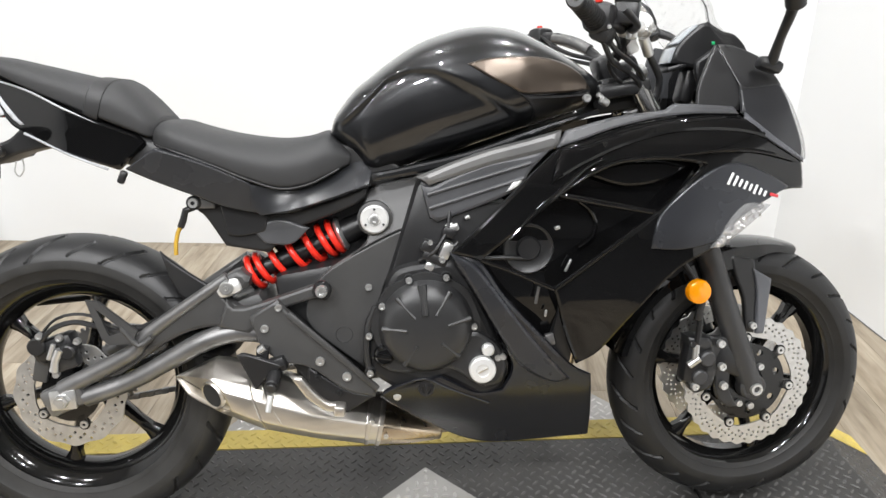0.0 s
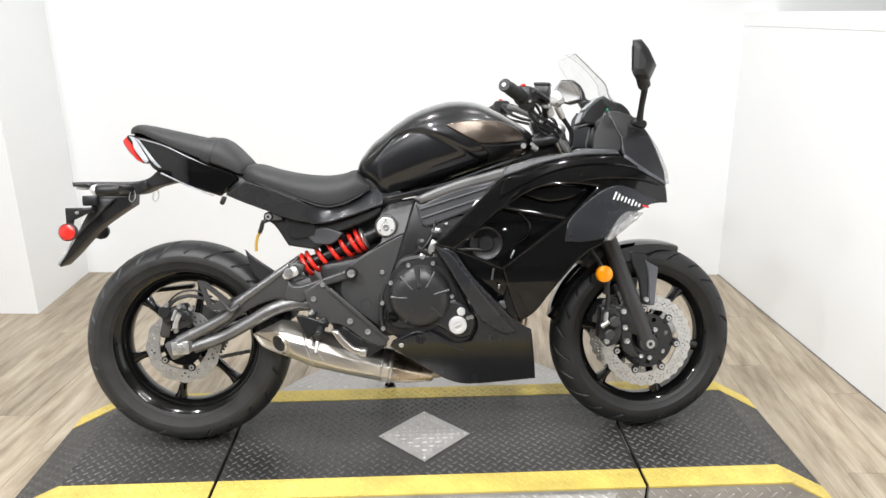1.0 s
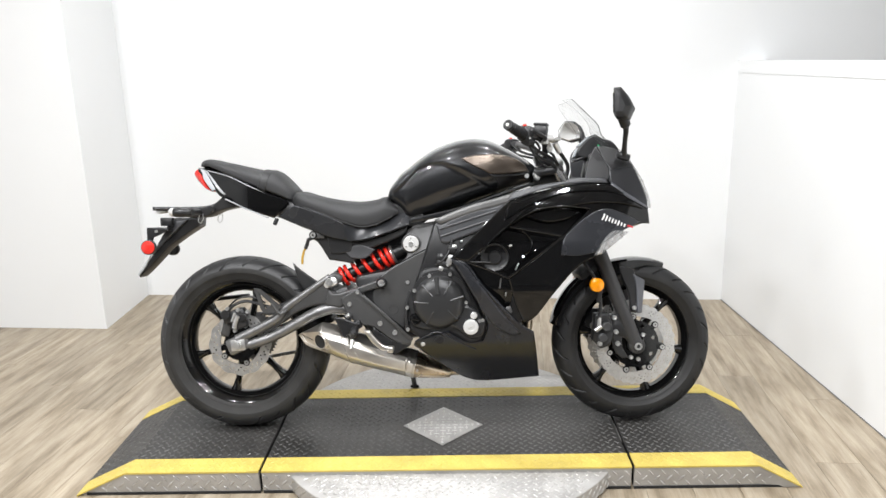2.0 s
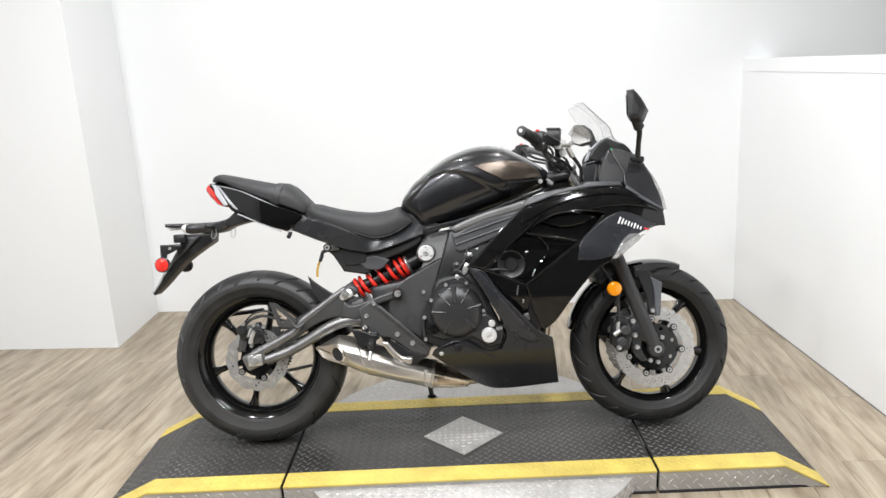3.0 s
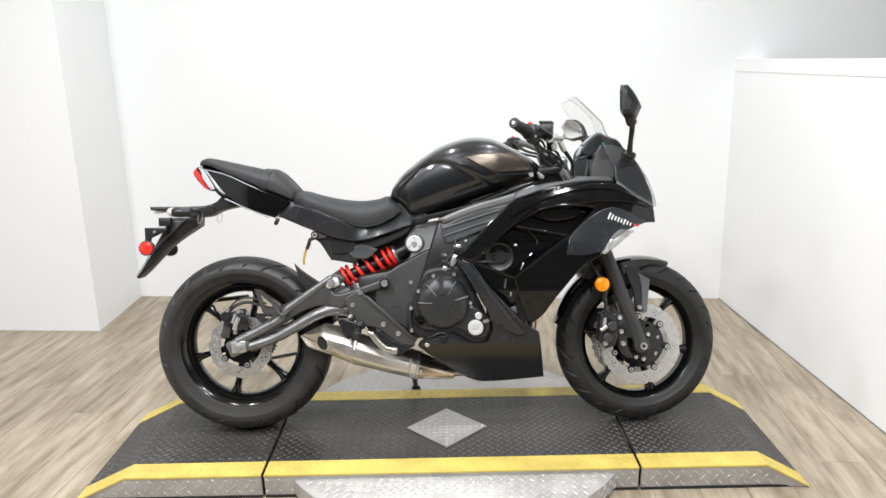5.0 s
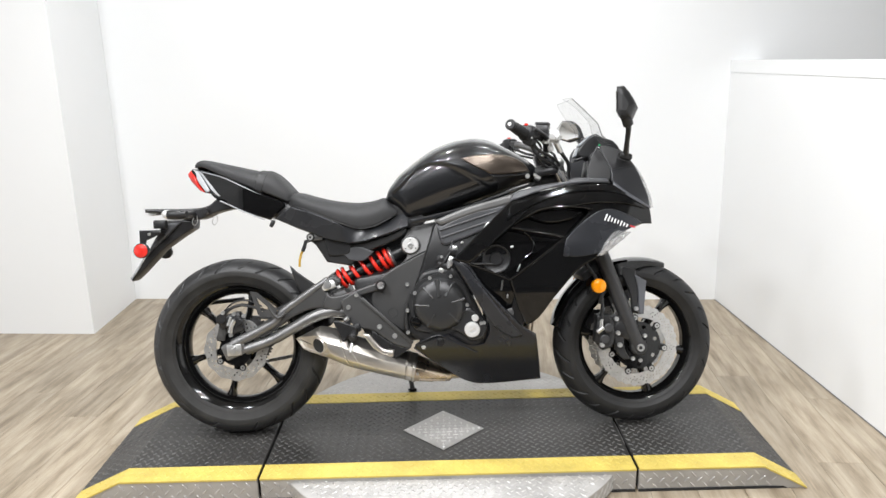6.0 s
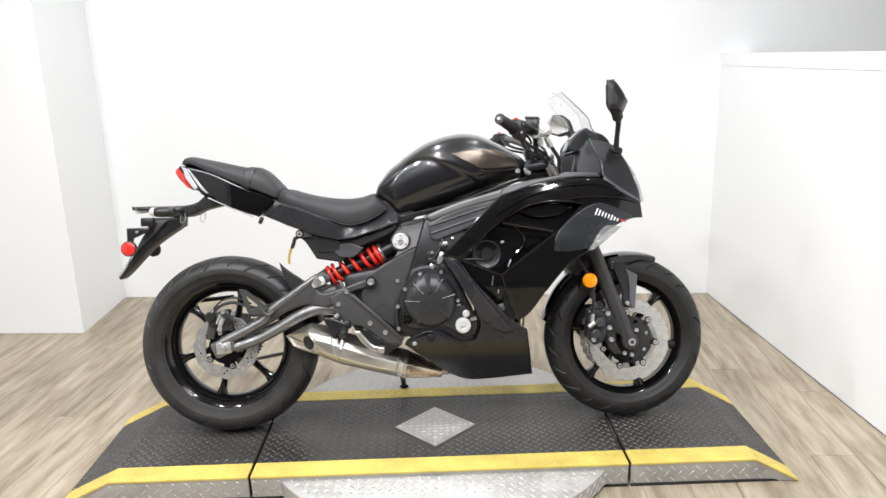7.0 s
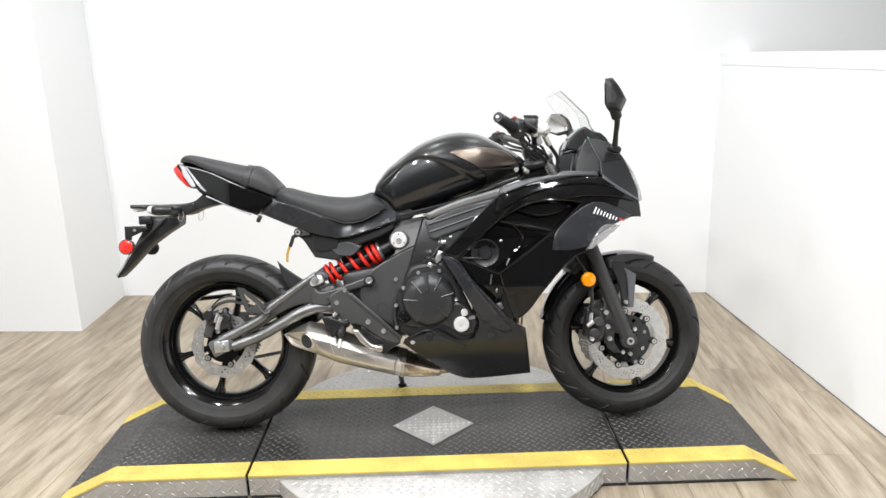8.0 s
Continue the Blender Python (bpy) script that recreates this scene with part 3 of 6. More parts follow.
def turntable():
    cx, cy, r, h = 0.035, -0.10, 0.625, 0.066
    ob = thing("turntable", "round bare aluminium tread plate turntable on the floor", "turntable", pose(cx, cy, 0))
    part("top", lathe([(0, -h), (r - 0.003, -h), (r, -h + 0.003), (r, -h + 0.006), (0, -h + 0.006)], n=128, axis=(0, 0, 1)), ALU, ob, angle=60)
    part("rim", lathe([(r - 0.001, -h + 0.006), (r - 0.001, -0.012), (r - 0.012, -0.006), (r - 0.03, -0.006), (r - 0.03, -h + 0.006)], n=128, axis=(0, 0, 1)), ALU, ob, "tread plate rim")
    part("base_ring", lathe([(r - 0.02, -0.008), (r - 0.02, -0.001), (r - 0.06, -0.001), (r - 0.06, -0.008)], n=96, axis=(0, 0, 1)), GAP, ob)
    out = []
    for x, y, a in lug_rows(-r, r, -r, r, 0.0165):
        if x * x + y * y < (r - 0.015) ** 2 and not (-0.33 < y + cy - x * 0.084 < 0.14):
            out.append((Vector((x, y, h)), Vector((0, 0, 1)), Vector((math.cos(a), math.sin(a), 0))))
    lugs("top_tread", out, ALULUG, ob, length=0.025, width=0.0062, high=0.0017)
    out = []
    for i in range(0, 200):
        a = 2 * math.pi * i / 200
        for j in range(3):
            if (i + j) % 2 == 0:
                n = Vector((math.cos(a), math.sin(a), 0))
                t = Vector((-n.y, n.x, 0))
                out.append((n * (r - 0.001) + Vector((0, 0, 0.018 + 0.016 * j)), n, (t + Vector((0, 0, 1))).normalized()))
    lugs("rim_tread", out, ALULUG, ob, length=0.025, width=0.006)
    return ob


turntable()

# ---------------------------------------------------------------- motorcycle
BIKE = pose(-0.0003, -0.1225, 0.0903, 0, 0, 5.0) @ pose(0, 0, 0, -11.5)
bike = thing("motorcycle", "black full-fairing sport motorcycle with red spring on its side stand", "motorcycle", BIKE)
RAKE = Vector((-math.sin(radians(21)), 0, math.cos(radians(21))))
STEER_AT = Vector((0.675, 0, 0.3))
STEER = Matrix.Translation(STEER_AT) @ Matrix.Rotation(radians(4.5), 4, Vector((-math.sin(radians(10)), 0, math.cos(radians(10))))) @ Matrix.Translation(-STEER_AT)


def fairing_half(x, z):
    b = np.interp(z, [0.08, 0.17, 0.25, 0.32, 0.40, 0.5, 0.65, 0.8, 0.87, 0.93, 1.0, 1.1], [0.02, 0.065, 0.13, 0.172, 0.205, 0.232, 0.245, 0.226, 0.206, 0.175, 0.13, 0.09])
    return float(b) * (1.0 if x < 0.45 else math.sqrt(max(0.05, 1 - ((x - 0.45) / 0.44) ** 2)))


def both(name, outline, half, mat, label="", thick=0.006, edge=0.006, crown=0.0, parent=None, corner=42.0):
    """The same panel on the right and the left of the bike."""
    right = part(name, plate(outline, half, thick, edge, 0.018, 1, crown, corner), mat, parent or bike, label)
    part(name, plate(outline, half, thick, edge, 0.018, -1, crown, corner), mat, parent or bike, label)
    return right


# ---- wheels
def tyre(radius, half_width, bead, grooves, wall):
    """Tread and sidewalls as two skins; slanted grooves are cut into the tread shoulders."""
    side = [(bead, 0.74), (bead + 0.008, 0.80), (bead + 0.0095, 0.83), (bead + 0.013, 0.84), (bead + 0.72 * wall, 0.95), (bead + 0.82 * wall, 0.970), (bead + 0.86 * wall, 0.988), (bead + 0.94 * wall, 0.996), (bead + 0.97 * wall, 0.998)]
    k = 57
    crown = []
    for i in range(k):
        a = math.pi * (i / (k - 1) - 0.5) * 0.985
        crown.append((bead + wall + (radius - bead - wall) * math.cos(a) ** 0.85, math.sin(a), 2 * i / (k - 1) - 1))
    n = 720
    out = {"tread": bmesh.new(), "sidewall": bmesh.new()}

    def skin(bm, rows):
        vs = [[bm.verts.new(p) for p in r] for r in rows]
        for i in range(n):
            j = (i + 1) % n
            for q in range(len(vs[0]) - 1):
                bm.faces.new((vs[i][q], vs[i][q + 1], vs[j][q + 1], vs[j][q]))

    angles = [2 * math.pi * i / n for i in range(n)]
    tread = []
    for a in angles:
        ring = []
        for r, y, u in crown[3:-3]:
            b, g = abs(u), 0.0
            lead = (a * grooves / (2 * math.pi) - 0.50 * b ** 1.2 + (0.5 if u > 0 else 0.0)) % 1.0
            if 0.10 < b < 0.86 and lead < 0.052:
                g = 0.0040
            elif 0.30 < b < 0.80 and 0.50 < lead < 0.54:
                g = 0.0032
            dr, dy = g * math.sqrt(max(0.0, 1 - y * y)), g * y
            ring.append(((r - dr) * math.cos(a), y * half_width - dy, (r - dr) * math.sin(a)))
        tread.append(ring)
    skin(out["tread"], tread)
    for s in (-1, 1):
        low = side + [(r, abs(y)) for r, y, u in crown[2:4]]
        skin(out["sidewall"], [[(r * math.cos(a), s * y * half_width, r * math.sin(a)) for r, y in low] for a in angles[::1]])
    return out


def spoke(angle, r0, r1, w0, w1, d0, d1):
    """A tapered cast spoke with a raised spine."""
    rings = []
    for f in np.linspace(0, 1, 7):
        r = r0 + (r1 - r0) * f
        w = w0 + (w1 - w0) * f + 0.012 * max(0, f - 0.8) / 0.2 + 0.010 * max(0, 0.2 - f) / 0.2
        d = d0 + (d1 - d0) * f
        sec = [(-w, -0.55 * d), (-0.45 * w, -d), (0.45 * w, -d), (w, -0.55 * d), (w, 0.55 * d), (0.45 * w, d), (-0.45 * w, d), (-w, 0.55 * d)]
        rings.append([(r, y, t) for t, y in sec])
    return moved(rounded_rings(rings), pose(0, 0, 0, 0, -angle, 0))


def wheel(name, label, centre, tyre_r, half_width, m, angles, grooves, lip, wall, tread, flank):
    bead = lip - 0.010
    place = Matrix.Translation(centre)
    hub_bm = lathe([(0.0, -0.052), (0.030, -0.052), (0.036, -0.046), (0.045, -0.030), (0.052, -0.026), (0.052, 0.026), (0.045, 0.030), (0.036, 0.046), (0.030, 0.052), (0.0, 0.052)], n=40)
    w = part(name, moved(moved(hub_bm, place), m), RIM, bike, label)
    rubber = tyre(tyre_r, half_width, bead, grooves, wall)
    part("tyre_tread", moved(moved(rubber["tread"], place), m), tread, w, "worn tyre tread with slanted grooves", 30)
    part("tyre_sidewall", moved(moved(rubber["sidewall"], place), m), flank, w, "black rubber tyre sidewall", 30)
    hw = half_width * 0.72
    rim = lathe([(0.186 + (r - 0.186) * (lip - 0.186) / 0.046, y) for r, y in [(0.232, -hw), (0.2345, -hw + 0.003), (0.230, -hw + 0.008), (0.219, -hw + 0.011), (0.214, -hw + 0.022), (0.198, -hw + 0.034),
                 (0.194, -0.012), (0.194, 0.012), (0.198, hw - 0.034), (0.214, hw - 0.022), (0.219, hw - 0.011), (0.230, hw - 0.008), (0.2345, hw - 0.003), (0.232, hw),
                 (0.226, hw - 0.001), (0.206, hw - 0.016), (0.190, hw - 0.034), (0.186, 0.014), (0.186, -0.014), (0.190, -hw + 0.034), (0.206, -hw + 0.016), (0.226, -hw + 0.001), (0.232, -hw)]], n=96)
    part("rim", moved(moved(rim, place), m), RIM, w, "gloss black cast rim")
    for a in angles:
        part("spoke", moved(moved(spoke(a, 0.040, 0.192, 0.013, 0.0085, 0.020, 0.014), place), m), RIM, w)
    return w


def brake_disc(parent, centre, y, outer, inner, lobes, m, carrier, buttons, phase=0.0):
    place = Matrix.Translation((centre[0], y, centre[2]))
    holes = []
    k = lobes * 5
    for i in range(k):
        a = 2 * math.pi * i / k
        rr = inner + (outer - inner) * (0.30, 0.62, 0.46, 0.78, 0.54)[i % 5]
        holes.append(ring2(0.0027 if outer > 0.12 else 0.0036, 7, cx=rr * math.cos(a), cz=rr * math.sin(a)))
    bm = annulus(ring2(outer, 192, 0.0024, lobes), ring2(inner, 96, 0.002, buttons or lobes), holes, -0.0025, 0.005)
    d = part("brake_disc", moved(moved(bm, place), m), DISC, parent, "drilled petal brake disc")
    # carrier ring with round windows, its arms and the float buttons
    ring = annulus(ring2(carrier, 56), ring2(carrier * 0.42, 48), [ring2(0.0075, 10, cx=carrier * 0.80 * math.cos(radians(phase) + 2 * math.pi * (i + 0.5) / 7), cz=carrier * 0.80 * math.sin(radians(phase) + 2 * math.pi * (i + 0.5) / 7)) for i in range(7)] if carrier > 0.07 else [], -0.003, 0.006)
    part("disc_carrier", moved(moved(ring, place), m), RIM, d, "black disc carrier")
    for i in range(buttons):
        part("carrier_arm", moved(moved(moved(box(0.5 * (carrier + inner) - 0.004, 0, 0, inner - carrier + 0.014, 0.006, 0.019, 0.003, seg=1), pose(0, 0, 0, 0, -phase - 360 * i / buttons, 0)), place), m), RIM, d)
    for i in range(buttons):
        a = radians(phase) + 2 * math.pi * i / buttons
        at_xz = ((inner - 0.003) * math.cos(a), 0, (inner - 0.003) * math.sin(a))
        seat = part("button_seat", moved(moved(lathe([(0, -0.0035), (0.0115, -0.0035), (0.0122, -0.002), (0.0122, 0.003)], at_xz, 18), place), m), RIM, d)
        p = lathe([(0.0030, -0.004), (0.0034, -0.0068), (0.0078, -0.0068), (0.0084, -0.005), (0.0084, 0.002), (0.0030, 0.002)], at_xz, 18)
        part("disc_button", moved(moved(p, place), m), ZINC, seat, "bright float button")
    return d


I4 = Matrix.Identity(4)
REAR, FRONT = (-0.705, 0, 0.312), (0.704, 0, 0.290)
rear_wheel = wheel("rear_wheel", "rear wheel with gloss black six-spoke rim", REAR, 0.312, 0.080, I4, [16 + 60 * k for k in range(6)], 12, 0.232, 0.038, TREAD, RUBBER)
front_wheel = wheel("front_wheel", "front wheel turned slightly away with gloss black rim", FRONT, 0.289, 0.058, STEER, [47 + 60 * k for k in range(6)], 12, 0.216, 0.030, FRESH_TREAD, FRESH_RUBBER)
brake_disc(rear_wheel, REAR, -0.088, 0.110, 0.072, 12, I4, 0.058, 5)
for sy in (-0.061, 0.061):
    brake_disc(front_wheel, (FRONT[0] + 0.001, 0, FRONT[2] - 0.007), sy, 0.143, 0.101, 30, STEER, 0.084, 7, 43)

# sprocket and chain on the far side
teeth = [((0.094 if i % 4 in (1, 2) else 0.087) * math.cos(2 * math.pi * i / 176), (0.094 if i % 4 in (1, 2) else 0.087) * math.sin(2 * math.pi * i / 176)) for i in range(176)]
part("sprocket", moved(annulus(teeth, ring2(0.055, 40), [], 0.086, 0.006), Matrix.Translation((REAR[0], 0, REAR[2]))), ARM, rear_wheel)
for z0, z1 in ((0.400, 0.372), (0.222, 0.318)):
    links = []
    for i in range(36):
        f = i / 35
        links.append(box(-0.705 + 0.565 * f, 0.089, z0 + (z1 - z0) * f, 0.0175, 0.010 if i % 2 else 0.016, 0.012, 0.002, ry=math.degrees(math.atan2(z0 - z1, 0.565)), seg=1))
    part("chain_run", join(*links), ARM, bike, "oiled steel drive chain")

# ---- swingarm, rear brake, shock
arm = part("swingarm", plate([(-0.624, 0.358), (-0.557, 0.398), (-0.529, 0.446), (-0.452, 0.495), (-0.377, 0.553), (-0.35, 0.564), (-0.33, 0.55), (-0.333, 0.53), (-0.381, 0.508), (-0.344, 0.489), (-0.301, 0.474), (-0.297, 0.428), (-0.358, 0.441), (-0.423, 0.449), (-0.501, 0.42), (-0.588, 0.361)], lambda x, z: 0.112 + 0.05 * (-x - 0.35) * (1 if x < -0.35 else 0), 0.03, 0.009), FRAME, bike, "charcoal swingarm")
part("swingarm", plate([(-0.624, 0.358), (-0.557, 0.398), (-0.529, 0.446), (-0.452, 0.495), (-0.377, 0.553), (-0.35, 0.564), (-0.33, 0.55), (-0.333, 0.53), (-0.381, 0.508), (-0.344, 0.489), (-0.301, 0.474), (-0.297, 0.428), (-0.358, 0.441), (-0.423, 0.449), (-0.501, 0.42), (-0.588, 0.361)], lambda x, z: 0.112 + 0.05 * (-x - 0.35) * (1 if x < -0.35 else 0), 0.03, 0.009, side=-1), FRAME, bike, "charcoal swingarm")
for s in (-1, 1):
    low = [(x, s * (0.105 + 0.045 * max(0.0, -x - 0.35)), z) for x, z in [(-0.663, 0.315), (-0.573, 0.345), (-0.493, 0.387), (-0.425, 0.422), (-0.358, 0.439), (-0.282, 0.428)]]
    up = [(x, s * (0.108 + 0.045 * max(0.0, -x - 0.35)), z) for x, z in [(-0.704, 0.335), (-0.568, 0.403), (-0.53, 0.444), (-0.373, 0.551)]]
    part("lower_tube", tube(low, [0.019, 0.018, 0.019, 0.021, 0.021, 0.019], 14), ARM, arm, "gunmetal bent tube")
    part("upper_tube", tube(up, [0.018, 0.017, 0.013, 0.011], 14), ARM, arm, "gunmetal bent tube")
    part("axle_block", box(-0.700, s * 0.124, 0.320, 0.082, 0.026, 0.058, 0.010, ry=-24), ARM, arm)
    part("axle_plate", box(-0.698, s * 0.138, 0.318, 0.050, 0.006, 0.040, 0.003, ry=-4), ZINC, arm, "bright axle adjuster plate")
    part("axle_nut", lathe([(0, -0.012), (0.008, -0.012), (0.009, -0.010), (0.013, -0.010), (0.0145, -0.008), (0.0145, 0.004)] if s < 0 else [(0.0145, -0.004), (0.0145, 0.008), (0.013, 0.010), (0, 0.010)], (-0.698, s * 0.142, 0.318), 6), ZINC, arm)
part("cross_brace", box(-0.345, 0, 0.47, 0.09, 0.20, 0.07, 0.015, ry=-20), FRAME, arm)
part("paddock_bracket", annulus([(-0.637, 0.518), (-0.613, 0.514), (-0.545, 0.454), (-0.556, 0.430), (-0.600, 0.428), (-0.612, 0.440)], [(-0.618, 0.500), (-0.570, 0.456), (-0.598, 0.446)], [], -0.140, 0.008), FRAME, arm)
part("chain_guard", box(-0.783, 0.095, 0.462, 0.130, 0.03, 0.014, 0.005, ry=-5), TRIM, arm)
part("bracket_rib", tube([(-0.575, -0.137, 0.462), (-0.545, -0.137, 0.425), (-0.520, -0.134, 0.440)], 0.006, 8), FRAME, arm)

cal = part("rear_caliper", box(-0.672, -0.105, 0.402, 0.085, 0.045, 0.042, 0.012, ry=-18), SATIN, bike, "black single-piston rear brake caliper")
part("caliper_body", box(-0.652, -0.116, 0.384, 0.050, 0.036, 0.052, 0.010, ry=-18), CASE, cal)
part("bracket", box(-0.700, -0.108, 0.372, 0.030, 0.012, 0.085, 0.005, ry=14), FRAME, cal)
part("piston_cap", lathe([(0, -0.008), (0.012, -0.008), (0.015, -0.005), (0.015, 0.01)], (-0.640, -0.132, 0.398), 20), SATIN, cal)
for x, z in ((-0.622, 0.418), (-0.655, 0.425), (-0.692, 0.430), (-0.668, 0.352)):
    bolt(cal, x, -0.128, z, 0.007)
part("bleed_nipple", rod((-0.676, -0.135, 0.385), (-0.664, -0.135, 0.415), 0.005, 10), ZINC, cal, "bright bleed nipple")
part("brake_hose", tube([(-0.690, -0.118, 0.372), (-0.702, -0.125, 0.398), (-0.672, -0.128, 0.440), (-0.628, -0.122, 0.455), (-0.585, -0.120, 0.445), (-0.525, -0.118, 0.432), (-0.44, -0.112, 0.468)], 0.0055, 8), SATIN, cal, "black brake hose")
part("sensor_wire", tube([(-0.705, -0.11, 0.42), (-0.66, -0.122, 0.462), (-0.61, -0.12, 0.470), (-0.56, -0.118, 0.448)], 0.003, 6), SATIN, cal)

part("slide_boot", rod((-0.700, -0.110, 0.408), (-0.700, -0.132, 0.408), 0.018, 20), TRIM, cal, "black rubber slide boot")
part("hose_union", tube([(-0.668, -0.136, 0.362), (-0.662, -0.138, 0.385), (-0.652, -0.138, 0.405)], [0.009, 0.007, 0.008], 12), ZINC, cal, "bright hose union")
cal.location = (-0.042, 0, 0.016)
hug = []
for a in np.linspace(radians(12), radians(31), 12):
    hug.append([(REAR[0] + rr * math.cos(a), y, REAR[2] + rr * math.sin(a)) for y, rr in ((-0.085, 0.318), (-0.07, 0.332), (-0.03, 0.338), (0.03, 0.338), (0.07, 0.332), (0.085, 0.318), (0.068, 0.326), (0.03, 0.332), (-0.03, 0.332), (-0.068, 0.326))])
part("rear_hugger", rounded_rings(hug), TRIM, bike, "matt black inner rear mudguard")
part("hugger_tip", plate([(-0.509, 0.600), (-0.482, 0.575), (-0.434, 0.540), (-0.404, 0.520), (-0.436, 0.500), (-0.471, 0.500), (-0.493, 0.545)], 0.084, 0.004, 0.004), TRIM, bike, "matt black mudguard side")

s0, s1 = Vector((-0.376, -0.045, 0.527)), Vector((-0.084, -0.038, 0.652))
shock = part("shock_absorber", rod(s0 + (s1 - s0) * 0.10, s0 + (s1 - s0) * 0.80, 0.019, 20), SATIN, bike, "offset rear shock absorber with red coil spring")
part("upper_body", rod(s0 + (s1 - s0) * 0.74, s0 + (s1 - s0) * 0.96, 0.026, 24), SATIN, shock)
part("adjuster_ring", rod(s0 + (s1 - s0) * 0.735, s0 + (s1 - s0) * 0.775, 0.036, 28), ZINC, shock, "notched bright preload ring")
part("spring_seat", rod(s0 + (s1 - s0) * 0.105, s0 + (s1 - s0) * 0.125, 0.034, 24), SATIN, shock)

axis_dir = (s1 - s0).normalized()
side_u = Vector((0, 1, 0))
side_v = axis_dir.cross(side_u).normalized()
coil = []
for i in range(0, 7 * 20 + 1):
    q = i / 20
    f = float(np.interp(q, [0, 1, 2, 3, 4, 5, 6, 7], [0.130, 0.175, 0.265, 0.385, 0.505, 0.610, 0.690, 0.735]))
    a = 2 * math.pi * q
    coil.append(s0 + (s1 - s0) * f + 0.0325 * (math.cos(a) * side_u + math.sin(a) * side_v))
part("coil_spring", tube([tuple(c) for c in coil], 0.0068, 10, step=0.02), RED, shock, "bright red coil spring")
mount = part("lower_mount", box(-0.372, -0.095, 0.530, 0.054, 0.05, 0.036, 0.014, ry=-20), CAP, shock, "satin aluminium lower mount")
part("mount_bolt", lathe([(0, -0.004), (0.006, -0.004), (0.007, -0.007), (0.011, -0.007), (0.0135, -0.004), (0.0135, 0.004)], (-0.374, -0.122, 0.532), 22), ZINC, mount)
bolt(mount, -0.374, -0.126, 0.532, 0.006)
part("lower_link", rod((-0.39, -0.06, 0.524), (-0.345, -0.06, 0.543), 0.018, 16), ARM, mount)
# round shock cover on the frame
boss = part("frame_boss", lathe([(0.0, -0.060), (0.020, -0.060), (0.034, -0.056), (0.034, 0.03), (0.0, 0.03)], (-0.084, -0.052, 0.661), 36), FRAME, bike)
part("boss_cap", lathe([(0, -0.006), (0.009, -0.006), (0.010, -0.003), (0.013, -0.003), (0.014, -0.006), (0.025, -0.006), (0.028, -0.003), (0.028, 0.004)], (-0.084, -0.114, 0.661), 36), CAP, boss, "round satin aluminium cap")
bolt(boss, -0.084, -0.120, 0.661, 0.009)
for k in range(3):
    a = radians(90 + 120 * k)
    part("cap_pin", lathe([(0, -0.003), (0.002, -0.003), (0.0025, 0.0)], (-0.084 + 0.020 * math.cos(a), -0.1195, 0.661 + 0.020 * math.sin(a)), 8), SATIN, boss)

# ---- frame
SPAR_LOW = [(-0.201, 0.537), (-0.156, 0.574), (-0.055, 0.628), (0.006, 0.650), (0.030, 0.645), (-0.020, 0.574), (-0.057, 0.554), (-0.083, 0.487), (-0.106, 0.455), (-0.112, 0.360), (-0.212, 0.444), (-0.221, 0.496)]
SPAR_TOP = [(-0.201, 0.539), (-0.156, 0.576), (-0.055, 0.630), (0.006, 0.652), (0.022, 0.660), (0.014, 0.690), (0.002, 0.738), (-0.080, 0.722), (-0.105, 0.692), (-0.112, 0.656), (-0.097, 0.630), (-0.112, 0.604)]


def spar_half(x, z):
    """The spar's upper face leans in above a fold that climbs forward."""
    return 0.116 - 0.42 * max(0.0, (z - 0.545 - 0.52 * (x + 0.201)) * 0.887)


frame_ob = part("main_frame", plate(SPAR_LOW, 0.116, 0.03, 0.003, 0.02), FRAME, bike, "charcoal painted frame spar")
part("main_frame", plate(SPAR_LOW, 0.116, 0.03, 0.003, 0.02, side=-1), FRAME, bike, "charcoal painted frame spar")
for s in (1, -1):
    part("spar_face", plate(SPAR_TOP, spar_half, 0.02, 0.003, 0.02, side=s), FRAME, frame_ob)
part("pivot_plate", plate([(-0.375, 0.506), (-0.343, 0.493), (-0.199, 0.537), (-0.18, 0.534), (-0.178, 0.516), (-0.267, 0.489), (-0.301, 0.47), (-0.335, 0.44), (-0.394, 0.455)], 0.130, 0.012, 0.006), FRAME, frame_ob)
heel = part("heel_guard", plate([(-0.329, 0.479), (-0.274, 0.512), (-0.251, 0.484), (-0.170, 0.407), (-0.086, 0.327), (-0.091, 0.308), (-0.148, 0.324), (-0.217, 0.373), (-0.269, 0.386), (-0.309, 0.419)], 0.148, 0.010, 0.005), FRAME, frame_ob, "charcoal footrest hanger plate")
part("hanger_rib", box(-0.169, -0.1505, 0.4065, 0.232, 0.008, 0.012, 0.003, ry=43), FRAME, heel)
part("gearbox_rear", box(-0.165, 0, 0.44, 0.21, 0.19, 0.26, 0.02, ry=-10), SATIN, frame_ob)
part("frame_inner", plate([(-0.23, 0.50), (-0.05, 0.56), (0.02, 0.62), (0.05, 0.70), (-0.08, 0.72), (-0.20, 0.66), (-0.30, 0.60)], 0.03, 0.05, 0.006), SATIN, frame_ob)
low_plate = part("hanger_lower", plate([(-0.222, 0.374), (-0.149, 0.324), (-0.091, 0.308), (-0.151, 0.271), (-0.192, 0.292), (-0.221, 0.334)], 0.140, 0.008, 0.004), SATIN, frame_ob)
for x, z in ((-0.203, 0.352), (-0.162, 0.318)):
    bolt(low_plate, x, -0.141, z, 0.006, SATIN)
